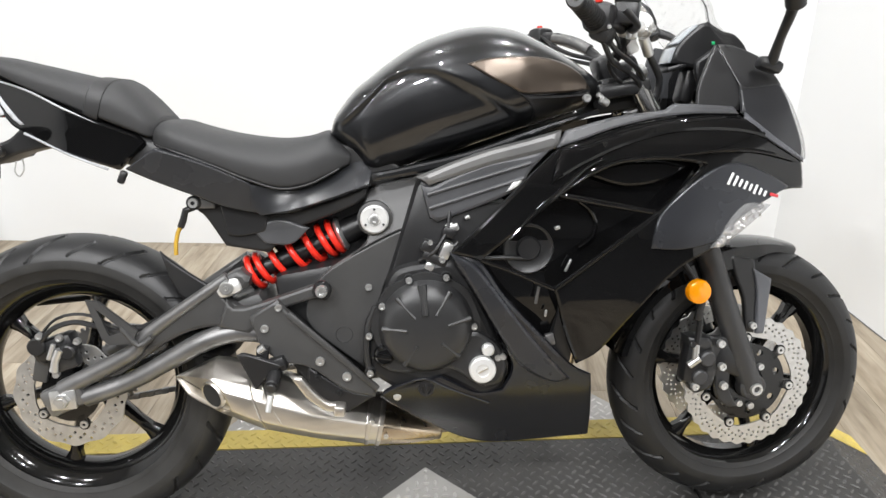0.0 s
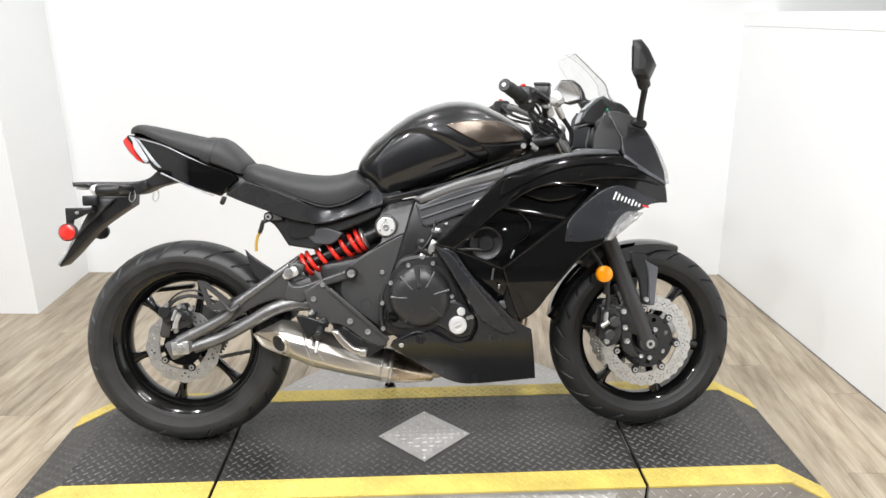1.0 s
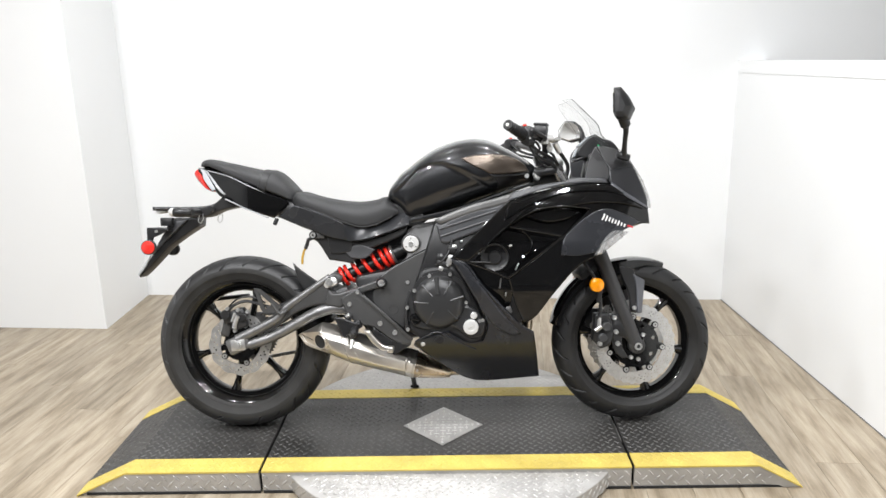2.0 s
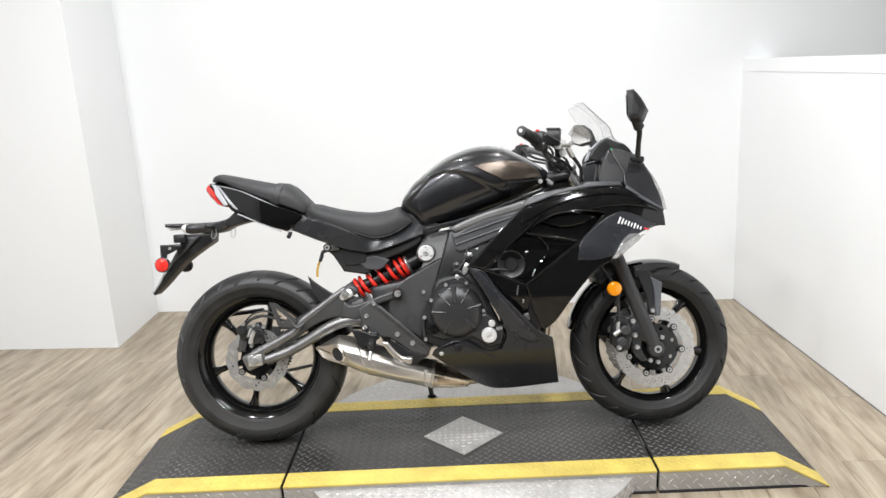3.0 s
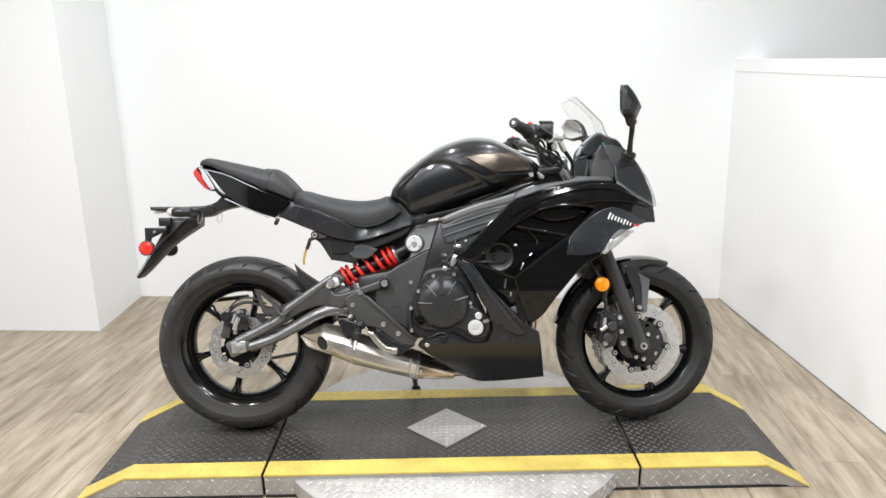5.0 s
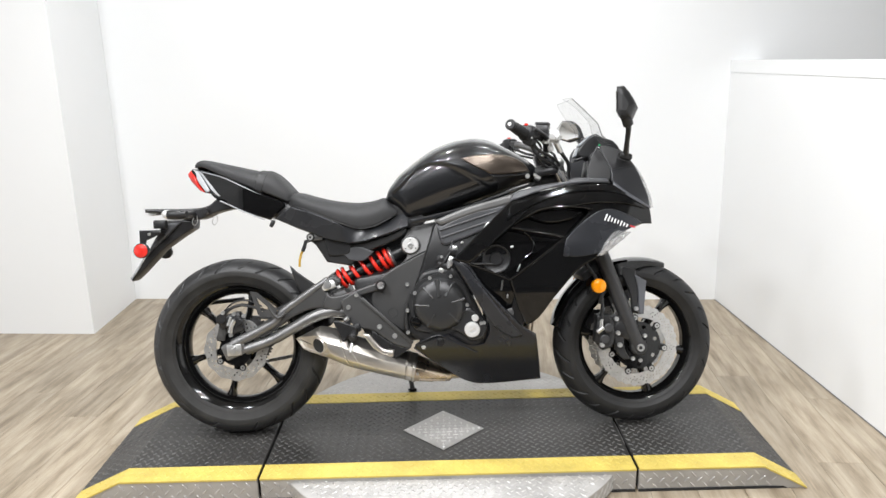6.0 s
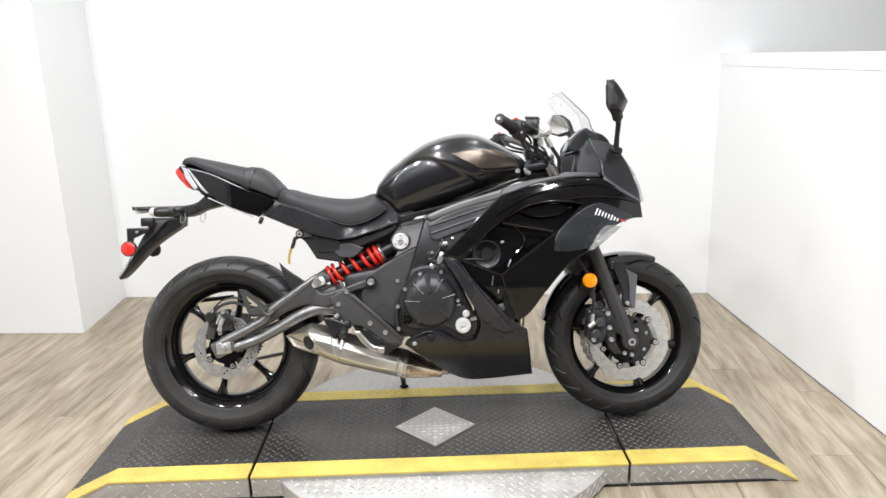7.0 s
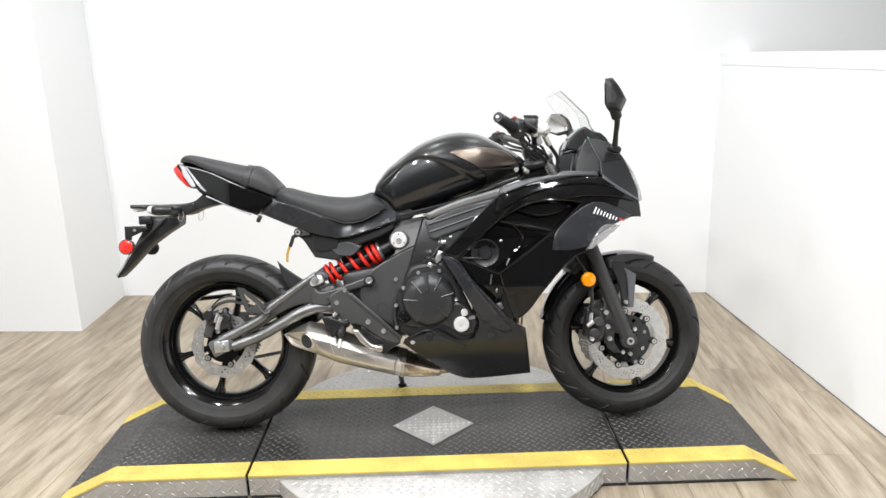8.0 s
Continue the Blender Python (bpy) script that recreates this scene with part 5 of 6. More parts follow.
both("tail_cover", [(-0.827, 0.944), (-0.814, 0.942), (-0.732, 0.917), (-0.629, 0.868), (-0.530, 0.828), (-0.512, 0.808), (-0.570, 0.760), (-0.664, 0.793), (-0.749, 0.833), (-0.782, 0.859)], tail_half, GLOSS, "gloss black tail fairing", 0.008, 0.006)
# pale edge strips; the lowest paints the highlight on the black tail edge
for strip in ([(-0.814, 0.938), (-0.732, 0.915), (-0.658, 0.881), (-0.593, 0.848), (-0.658, 0.877), (-0.733, 0.911), (-0.808, 0.933)],
              [(-0.822, 0.938), (-0.812, 0.934), (-0.761, 0.869), (-0.741, 0.848), (-0.750, 0.847), (-0.774, 0.869)],
              [(-0.744, 0.834), (-0.664, 0.797), (-0.588, 0.764), (-0.590, 0.760), (-0.666, 0.793), (-0.748, 0.830)]):
    both("tail_trim", strip, lambda x, z: tail_half(x, z) + 0.003, TAIL_TRIM_GLINT, "light grey tail edge trim and painted edge highlight", 0.003, 0.002)
part("tail_spine", loft([(-0.835, 0.905, 0.952, 0.025), (-0.78, 0.872, 0.945, 0.042), (-0.68, 0.81, 0.905, 0.070), (-0.56, 0.765, 0.855, 0.085), (-0.44, 0.71, 0.80, 0.10), (-0.30, 0.69, 0.74, 0.09)], 4, 4, 3, 28), SATIN, bike, "black rear subframe tray")
lamp = part("tail_lamp", loft([(-0.870, 0.918, 0.936, 0.020), (-0.856, 0.898, 0.945, 0.036), (-0.838, 0.880, 0.928, 0.047), (-0.824, 0.868, 0.896, 0.051), (-0.806, 0.861, 0.868, 0.051)], 3, 2.5, 4, 32), REDLENS, bike, "red tail lamp lens")
part("lamp_shell", loft([(-0.852, 0.928, 0.949, 0.036), (-0.826, 0.898, 0.945, 0.047), (-0.790, 0.872, 0.930, 0.056)], 3, 2.5, 3, 28), GLOSS, lamp)
# flank coloured light grey for the reflection it carries
both("lamp_flank", [(-0.846, 0.944), (-0.825, 0.940), (-0.780, 0.868), (-0.797, 0.861), (-0.831, 0.907), (-0.833, 0.925)], lambda x, z: tail_half(x, z) + 0.002, TAIL_TRIM_GLINT, "flank beside the tail lamp with its reflection put into the grey", 0.006, 0.004)
both("inner_mudguard", [(-0.446, 0.686), (-0.417, 0.672), (-0.377, 0.609), (-0.294, 0.594), (-0.244, 0.637), (-0.115, 0.690), (-0.094, 0.726), (-0.197, 0.689), (-0.290, 0.674), (-0.368, 0.694)], 0.092, TRIM, "matt black inner tail plastic", 0.008, 0.006)
part("inner_tray", box(-0.265, 0, 0.682, 0.20, 0.15, 0.05, 0.01, ry=-4), TRIM, bike)
part("guard_plate", plate([(-0.382, 0.699), (-0.290, 0.669), (-0.297, 0.638), (-0.340, 0.630), (-0.370, 0.632)], 0.100, 0.006, 0.003, 0.012), SATIN, bike, "satin black guard under the tail")
part("side_flap", plate([(-0.325, 0.643), (-0.272, 0.661), (-0.212, 0.643), (-0.248, 0.612), (-0.299, 0.613)], 0.098, 0.004, 0.004, 0.010), DUCT, bike, "grey plastic shield over the shock")
part("rear_hook", box(-0.560, -0.10, 0.748, 0.014, 0.012, 0.026, 0.004, ry=25), SATIN, bike)
clip = part("hose_clip", rod((-0.428, -0.085, 0.698), (-0.428, -0.114, 0.698), 0.014, 18), SATIN, bike, "black hose holder under the tail")
part("clip_washer", lathe([(0.004, -0.002), (0.009, -0.002), (0.010, 0.002)], (-0.428, -0.1155, 0.698), 18), ZINC, clip)
part("clip_plate", box(-0.405, -0.104, 0.698, 0.034, 0.010, 0.024, 0.004), ARM, clip)
part("hose_joint", tube([(-0.432, -0.100, 0.688), (-0.447, -0.101, 0.682), (-0.452, -0.102, 0.664), (-0.458, -0.102, 0.650)], 0.0068, 10), SATIN, clip)
part("drain_hose", tube([(-0.456, -0.102, 0.654), (-0.464, -0.102, 0.640), (-0.469, -0.103, 0.620), (-0.470, -0.104, 0.596)], 0.0042, 10), HOSE, clip, "amber drain hose")

# ---- number plate carrier
carrier = part("plate_carrier", plate([(-1.022, 0.810), (-0.824, 0.810), (-0.761, 0.843), (-0.705, 0.805), (-0.774, 0.790), (-0.834, 0.768), (-0.927, 0.774), (-0.960, 0.792), (-1.020, 0.797)], 0.045, 0.078, 0.006), SATIN, bike, "black plate carrier arm")
part("plate_lamp", box(-0.998, 0, 0.792, 0.034, 0.06, 0.010, 0.003, ry=-8), WHITE, carrier, "pale plate lamp lens")
blade = part("carrier_blade", plate([(-0.949, 0.768), (-0.852, 0.768), (-0.855, 0.737), (-0.910, 0.703), (-0.966, 0.664), (-1.000, 0.631), (-1.046, 0.584), (-1.080, 0.554), (-1.084, 0.562), (-1.047, 0.610), (-1.026, 0.645), (-1.004, 0.682), (-0.969, 0.736)], 0.036, 0.066, 0.006), SATIN, carrier)
part("blade_fin", plate([(-0.958, 0.758), (-0.895, 0.760), (-0.945, 0.712), (-0.990, 0.672), (-1.022, 0.640), (-1.004, 0.676), (-0.975, 0.724)], 0.050, 0.012, 0.005), DUCT, blade, "satin grey side fin")
part("blade_edge", plate([(-1.040, 0.628), (-1.030, 0.640), (-1.052, 0.596), (-1.080, 0.560), (-1.082, 0.566)], 0.044, 0.008, 0.002), TAIL_TRIM_GLINT, blade)
refl = part("side_reflector", lathe([(0, -0.007), (0.018, -0.0065), (0.0225, -0.004), (0.024, 0.0), (0.024, 0.010)], (-1.010, -0.118, 0.666), 32), REDLENS, carrier, "round red side reflector")
part("reflector_rim", lathe([(0.0235, -0.003), (0.026, -0.001), (0.026, 0.012), (0.0, 0.012)], (-1.010, -0.117, 0.666), 32), SATIN, refl)
part("reflector_plate", plate([(-1.022, 0.736), (-0.950, 0.736), (-0.948, 0.724), (-0.972, 0.712), (-1.000, 0.700), (-1.004, 0.680), (-1.022, 0.684)], 0.098, 0.006, 0.003), SATIN, refl)
part("plate_bolt", rod((-0.985, -0.106, 0.722), (-0.985, -0.099, 0.722), 0.005, 12), ZINC, refl)
part("bracket_arm", box(-0.965, -0.075, 0.728, 0.040, 0.05, 0.012, 0.003), SATIN, refl)
part("far_reflector", lathe([(0, -0.008), (0.020, -0.006), (0.025, 0.0), (0.025, 0.012), (0, 0.012)], (-1.004, 0.090, 0.651), 28), TRIM, carrier, "black back of the far side reflector")
part("bracket_block", box(-0.960, -0.062, 0.755, 0.044, 0.024, 0.030, 0.004), SATIN, carrier)
for s in (-1, 1):
    sig = part("rear_turn_signal", loft([(-0.908, 0.776, 0.798, 0.022), (-0.892, 0.770, 0.804, 0.030), (-0.862, 0.770, 0.804, 0.030), (-0.838, 0.775, 0.799, 0.016)], 2.4, 2.4, 4, 24, y0=s * 0.145), SATIN, carrier, "black stalk turn signal with clear lens")
    part("signal_lens", loft([(-0.921, 0.785, 0.796, 0.008), (-0.915, 0.778, 0.801, 0.018), (-0.905, 0.773, 0.804, 0.027), (-0.899, 0.772, 0.804, 0.028)], 2.4, 2.4, 3, 24, y0=s * 0.146), CAP, sig, "pale clear lens")
    part("signal_stalk", rod((-0.850, s * 0.04, 0.788), (-0.850, s * 0.13, 0.788), 0.012, 14), SATIN, sig)
for x in (-0.842, -0.772):
    part("wire_hook", tube([(x + 0.006, -0.048, 0.782), (x + 0.008, -0.050, 0.762), (x - 0.002, -0.050, 0.748), (x - 0.010, -0.050, 0.756), (x - 0.006, -0.048, 0.778)], 0.0016, 6, 0.006), ZINC, carrier)
part("carrier_knuckle", rod((-0.80, -0.060, 0.798), (-0.80, -0.078, 0.798), 0.012, 14), SATIN, carrier)

# ---- side fairing
both("side_fairing", [(0.056, 0.615), (0.247, 0.795), (0.293, 0.811), (0.366, 0.834), (0.471, 0.853), (0.591, 0.855), (0.705, 0.786), (0.726, 0.768), (0.733, 0.716), (0.694, 0.716), (0.63, 0.703), (0.561, 0.651), (0.55, 0.618), (0.475, 0.574), (0.397, 0.486), (0.343, 0.413), (0.3, 0.383), (0.271, 0.454), (0.245, 0.544), (0.277, 0.567), (0.427, 0.682), (0.470, 0.722), (0.520, 0.768), (0.440, 0.776), (0.360, 0.770), (0.305, 0.748), (0.258, 0.718), (0.111, 0.601)], fairing_half, GLOSS, "gloss black upper side fairing", 0.004, 0.006)
both("fairing_shoulder", [(0.248, 0.801), (0.265, 0.831), (0.357, 0.854), (0.45, 0.866), (0.467, 0.876), (0.578, 0.871), (0.589, 0.857), (0.471, 0.856), (0.366, 0.837), (0.293, 0.814)], lambda x, z: fairing_half(x, z) + 0.003, DUCT, "satin grey top fairing trim", 0.005, 0.005)
both("vent_strut", [(0.256, 0.722), (0.330, 0.708), (0.428, 0.688), (0.430, 0.678), (0.330, 0.698), (0.254, 0.713)], lambda x, z: fairing_half(x, z) - 0.002, GLOSS, "gloss black strut across the vent", 0.006, 0.003)
both("vent_shelf", [(0.300, 0.752), (0.362, 0.770), (0.440, 0.774), (0.500, 0.762), (0.455, 0.738), (0.380, 0.728)], lambda x, z: fairing_half(x, z) - 0.028, GLOSS, "gloss black inner vent shelf", 0.006, 0.006)
both("fairing_lip", [(0.258, 0.800), (0.300, 0.806), (0.372, 0.829), (0.478, 0.849), (0.600, 0.850), (0.690, 0.792), (0.600, 0.822), (0.480, 0.826), (0.380, 0.805), (0.30, 0.772), (0.235, 0.735), (0.245, 0.775)], lambda x, z: fairing_half(x, z) + 0.006, GLOSS, "gloss black raised fairing edge", 0.006, 0.007)
both("vent_panel", [(0.116, 0.586), (0.250, 0.722), (0.300, 0.760), (0.360, 0.782), (0.450, 0.786), (0.535, 0.772), (0.451, 0.674), (0.293, 0.549), (0.259, 0.525), (0.289, 0.426), (0.238, 0.428), (0.149, 0.521)], lambda x, z: fairing_half(x, z) - 0.055, GLOSS, "dark recessed fairing vent", 0.006, 0.004)
# patch over the fairing: a reflection drawn in slate grey
both("slate_panel", [(0.421, 0.618), (0.431, 0.672), (0.468, 0.713), (0.526, 0.755), (0.576, 0.770), (0.629, 0.756), (0.694, 0.723), (0.625, 0.691), (0.567, 0.656), (0.542, 0.628), (0.477, 0.615)], lambda x, z: fairing_half(x, z) + 0.0045, GREY_SHEEN, "lower nose panel with a bright reflection put into its colour", 0.003, 0.003)
both("lower_cowl", [(0.054, 0.615), (0.109, 0.599), (0.156, 0.532), (0.212, 0.468), (0.289, 0.384), (0.335, 0.354), (0.364, 0.172), (0.178, 0.158), (0.104, 0.17), (0.035, 0.215), (-0.081, 0.31), (-0.059, 0.336), (0.038, 0.362), (0.107, 0.321), (0.159, 0.324), (0.176, 0.368), (0.166, 0.414), (0.109, 0.528)], lambda x, z: fairing_half(x, z) - 0.004, SLATE, "satin black lower fairing cowl", 0.005, 0.008)
# up-facing facet; the cool light on it is put into the slate grey
both("cowl_facet", [(0.053, 0.617), (0.078, 0.607), (0.102, 0.591), (0.132, 0.554), (0.175, 0.494), (0.226, 0.427), (0.268, 0.376), (0.293, 0.347), (0.255, 0.342), (0.197, 0.378), (0.162, 0.429), (0.124, 0.495), (0.092, 0.552), (0.067, 0.592)], lambda x, z: fairing_half(x, z) + 0.002, GREY_SHEEN, "angled cowl facet with its cool sheen put into the colour", 0.006, 0.007)
part("vent_fan", lathe([(0.0, -0.012), (0.020, -0.012), (0.024, -0.004), (0.040, -0.004), (0.046, -0.008), (0.050, 0.0), (0.050, 0.02)], (0.205, -0.184, 0.612), 30), SATIN, bike, "dark round duct behind the vent")
for sy in (-1, 1):
    for line, r in (([(0.159, 0.639), (0.2, 0.68), (0.248, 0.721), (0.297, 0.764), (0.329, 0.78)], 0.0042), ([(0.262, 0.726), (0.305, 0.754), (0.360, 0.776), (0.440, 0.782), (0.522, 0.774)], 0.0045), ([(0.447, 0.782), (0.496, 0.789), (0.547, 0.793), (0.627, 0.789), (0.708, 0.768)], 0.0036)):
        part("fairing_crease", tube([(x, sy * (fairing_half(x, z) + 0.0055), z) for x, z in line], [0.001, r, r, r, 0.001], 8), GLOSS, bike)
for sy in (-1, 1):
    part("cowl_crease", tube([(x, sy * (fairing_half(x, z) - 0.003), z) for x, z in [(-0.073, 0.324), (-0.039, 0.343), (0.006, 0.359), (0.053, 0.333), (0.135, 0.291)]], 0.0032, 8), SLATE, bike)
part("vent_hoop", tube([(0.300, -0.192, 0.700), (0.317, -0.193, 0.687), (0.331, -0.193, 0.660), (0.325, -0.192, 0.632), (0.300, -0.190, 0.612)], 0.004, 8), GLOSS, bike)
part("vent_stay", tube([(0.120, -0.200, 0.597), (0.160, -0.196, 0.597), (0.201, -0.190, 0.593)], 0.004, 8), SATIN, bike)
part("vent_clip", box(0.258, -0.192, 0.651, 0.011, 0.008, 0.007, 0.002, ry=-15), ZINC, bike)
part("vent_clip", box(0.279, -0.198, 0.580, 0.005, 0.006, 0.026, 0.002, ry=25), ZINC, bike)
part("vent_bracket", box(0.250, -0.182, 0.431, 0.018, 0.012, 0.024, 0.003, ry=-15), ARM, bike)
part("vent_clip", box(0.240, -0.188, 0.485, 0.005, 0.006, 0.014, 0.002, ry=10), ZINC, bike)
part("vent_stay", tube([(0.224, -0.200, 0.540), (0.219, -0.196, 0.507)], 0.003, 8), ARM, bike)
for x, z in ((0.198, 0.676), (0.222, 0.700), (0.150, 0.628)):
    bolt(bike, x, -0.196, z, 0.0045)
for x, z, k in ((0.059, 0.651, 0.016), (0.093, 0.668, 0.010)):
    part("side_clip", box(x, -0.155, z, k, 0.008, k * 0.7, 0.002, ry=-18), ZINC, bike)
part("duct_insert", plate([(0.166, 0.716), (0.186, 0.726), (0.196, 0.738), (0.178, 0.734)], 0.168, 0.004, 0.002, 0.008), CAP, bike, "pale duct insert")
part("vent_edge", tube([(0.112, -0.232, 0.600), (0.165, -0.236, 0.580), (0.245, -0.240, 0.545)], 0.004, 8), GLOSS, bike)
part("vent_edge", tube([(0.245, -0.240, 0.545), (0.278, -0.240, 0.568), (0.431, -0.238, 0.682)], 0.004, 8), GLOSS, bike)
part("vent_edge", tube([(0.255, -0.232, 0.716), (0.330, -0.236, 0.700), (0.431, -0.236, 0.682)], 0.0035, 8), GLOSS, bike)
for x, z in ((0.010, 0.334), (-0.047, 0.316)):
    q = part("cowl_fastener", lathe([(0, -0.002), (0.009, -0.002), (0.010, -0.005), (0.015, -0.004), (0.016, 0.002)] if x > 0 else [(0, -0.003), (0.004, -0.003), (0.0075, -0.001), (0.0075, 0.004)], (x, -fairing_half(x, z) + 0.003, z), 24), SATIN if x > 0 else ZINC, bike)
part("fastener_slot", box(0.010, -fairing_half(0.010, 0.334) - 0.001, 0.334, 0.005, 0.006, 0.022, 0.001), TRIM, bike)
both("air_duct", [(0.005, 0.732), (0.026, 0.727), (0.065, 0.746), (0.133, 0.771), (0.204, 0.785), (0.253, 0.797), (0.215, 0.757), (0.178, 0.714), (0.037, 0.658), (0.021, 0.667)], lambda x, z: 0.150 + 0.06 * max(0, x), DUCT, "ribbed satin grey side duct", 0.02, 0.007)
for sy in (-1, 1):
    for x0, z0, x1, z1 in ((0.018, 0.712, 0.212, 0.770), (0.022, 0.686, 0.200, 0.742)):
        ridge = [(x0 + (x1 - x0) * f, sy * (0.1505 + 0.06 * max(0, x0 + (x1 - x0) * f)), z0 + (z1 - z0) * f) for f in (0, 0.33, 0.66, 1)]
        part("duct_ridge", tube(ridge, 0.0042, 8), DUCT, bike)
both("frame_rail", [(-0.001, 0.744), (0.066, 0.771), (0.134, 0.794), (0.205, 0.812), (0.27, 0.83), (0.267, 0.808), (0.257, 0.795), (0.206, 0.781), (0.134, 0.764), (0.066, 0.742), (0.022, 0.728)], lambda x, z: 0.154 + 0.05 * max(0, x), RAIL, "satin grey rail below the tank", 0.02, 0.009)

# lettering as plain bars
for k in range(8):
    x, z, tall = 0.566 + 0.0102 * k, 0.742 - 0.0042 * k, (0.026, 0.022, 0.016, 0.017, 0.015, 0.020, 0.014, 0.012)[k]
    part("decal_bar", box(x, -fairing_half(x, z) - 0.0068, z, 0.0050, 0.002, tall * 0.9, 0.0015, ry=24, rz=math.degrees(math.atan2(fairing_half(x - 0.01, z) - fairing_half(x + 0.01, z), 0.02)), seg=2), WHITE, bike, "white slanted decal bar")
part("decal_bar", box(0.657, -fairing_half(0.657, 0.709) - 0.0075, 0.709, 0.024, 0.002, 0.006, 0.0008, ry=14, rz=28), REDDECAL, bike, "small red decal bar")

# ---- nose, screen, dash
both("nose_cowl", [(0.562, 0.984), (0.600, 0.979), (0.648, 0.957), (0.668, 0.930), (0.686, 0.905), (0.703, 0.862), (0.722, 0.808), (0.726, 0.772), (0.652, 0.819), (0.595, 0.860), (0.594, 0.910), (0.574, 0.950)], lambda x, z: fairing_half(x, z) + 0.001 + 0.05 * max(0.0, min(z - 0.858, 0.03)), NOSE, "satin black nose cowl", 0.006, 0.004)
both("screen_base", [(0.566, 0.985), (0.602, 0.981), (0.650, 0.959), (0.671, 0.930), (0.684, 0.909), (0.640, 0.906), (0.598, 0.900), (0.578, 0.945)], lambda x, z: fairing_half(x, z) + 0.005, SATIN, "black smoked base of the windscreen", 0.004, 0.003)
both("cockpit_panel", [(0.556, 0.983), (0.576, 0.948), (0.597, 0.908), (0.597, 0.864), (0.552, 0.864), (0.514, 0.866), (0.519, 0.905), (0.538, 0.950)], lambda x, z: 0.45 * fairing_half(x, z) + 0.094, SATIN, "satin black panel beside the instruments", 0.006, 0.003)
# the bevel's highlight is put into this paler strip
both("nose_edge", [(0.600, 0.860), (0.652, 0.821), (0.726, 0.774), (0.727, 0.766), (0.650, 0.808), (0.598, 0.848)], lambda x, z: fairing_half(x, z) + 0.006, WEDGE, "bevelled edge of the nose with its highlight painted in", 0.005, 0.003)
both("dash_side", [(0.541, 0.957), (0.576, 0.982), (0.62, 0.967), (0.637, 0.928), (0.641, 0.866), (0.562, 0.864), (0.534, 0.861), (0.55, 0.893), (0.538, 0.937)], lambda x, z: min(0.110, fairing_half(x, z) - 0.008), SATIN, "matt black inner cowl", 0.006, 0.006)
part("nose_core", loft([(0.56, 0.72, 0.95, 0.12), (0.64, 0.70, 0.95, 0.13), (0.69, 0.70, 0.92, 0.12), (0.725, 0.705, 0.885, 0.09), (0.752, 0.72, 0.845, 0.05), (0.765, 0.745, 0.80, 0.02)], 3, 2.5, 4, 36), GLOSS, bike, "gloss black nose centre")
for s in (-1, 1):
    hl = part("headlight", loft([(0.69, 0.775, 0.880, 0.030), (0.722, 0.768, 0.868, 0.032), (0.744, 0.770, 0.844, 0.025), (0.758, 0.780, 0.818, 0.010)], 2.6, 2.6, 4, 28, y0=s * 0.050), CLEAR, bike, "clear headlight lens")
    part("reflector_bowl", loft([(0.69, 0.785, 0.862, 0.024), (0.724, 0.785, 0.850, 0.024)], 2.4, 2.4, 2, 20, y0=s * 0.050), CHROME, hl)
both("headlight_edge", [(0.674, 0.930), (0.694, 0.902), (0.716, 0.860), (0.735, 0.808), (0.740, 0.770), (0.727, 0.770), (0.722, 0.808), (0.702, 0.860), (0.684, 0.902)], lambda x, z: fairing_half(x, z) - 0.006, CLEAR, "clear outer edge of the headlight", 0.004, 0.003)
part("chin", loft([(0.55, 0.62, 0.72, 0.08), (0.63, 0.675, 0.73, 0.085), (0.70, 0.71, 0.75, 0.06)], 3, 3, 3, 24), SATIN, bike)
for s in (-1, 1):
    ts = part("front_turn_signal", plate([(0.532, 0.615), (0.549, 0.643), (0.564, 0.667), (0.588, 0.691), (0.608, 0.698), (0.653, 0.691), (0.616, 0.663), (0.577, 0.634), (0.556, 0.617)], lambda x, z: fairing_half(x, z) + 0.010, 0.014, 0.008, 0.012, -s), CLEAR, bike, "clear flush front turn signal")
    part("signal_reflector", plate([(0.545, 0.626), (0.572, 0.666), (0.600, 0.688), (0.636, 0.687), (0.602, 0.661), (0.565, 0.632)], lambda x, z: fairing_half(x, z) - 0.003, 0.004, 0.003, 0.010, -s), CHROME, ts)
    rnd = random.Random(4)
    facets = []
    for k in range(38):
        f, g = rnd.random(), rnd.random()
        x, z = 0.546 + 0.085 * f + 0.010 * g, 0.630 + 0.056 * f + 0.024 * (g - 0.4)
        facets.append(box(x, s * (fairing_half(x, z) + 0.001), z, 0.009, 0.006, 0.009, 0.001, ry=rnd.uniform(0, 90), rx=rnd.uniform(-35, 35), rz=rnd.uniform(-35, 35), seg=1))
    part("reflector_facets", join(*facets), CHROME, ts, "sparkling faceted reflector")

SCREEN_LINE = [(0.502, 1.166), (0.562, 1.106), (0.594, 1.072), (0.606, 1.034), (0.645, 0.997), (0.696, 0.957), (0.755, 0.864)]
scr = np.array(SCREEN_LINE)
grid = []
for f in np.linspace(0, 1, 18):
    sx, sz = np.interp(f, np.linspace(0, 1, len(scr)), scr[:, 0]), np.interp(f, np.linspace(0, 1, len(scr)), scr[:, 1])
    w = 0.085 + 0.06 * math.sin(math.pi * min(1, 0.25 + 0.75 * f) * 0.62)
    if f < 0.12:
        w *= 0.55 + 0.45 * math.sqrt(f / 0.12)
    row = []
    for g in np.linspace(-1, 1, 19):
        row.append((sx - 0.085 * g * g * (0.5 + 0.5 * f), w * g, sz - 0.012 * g * g))
    grid.append(row)
bm = bmesh.new()
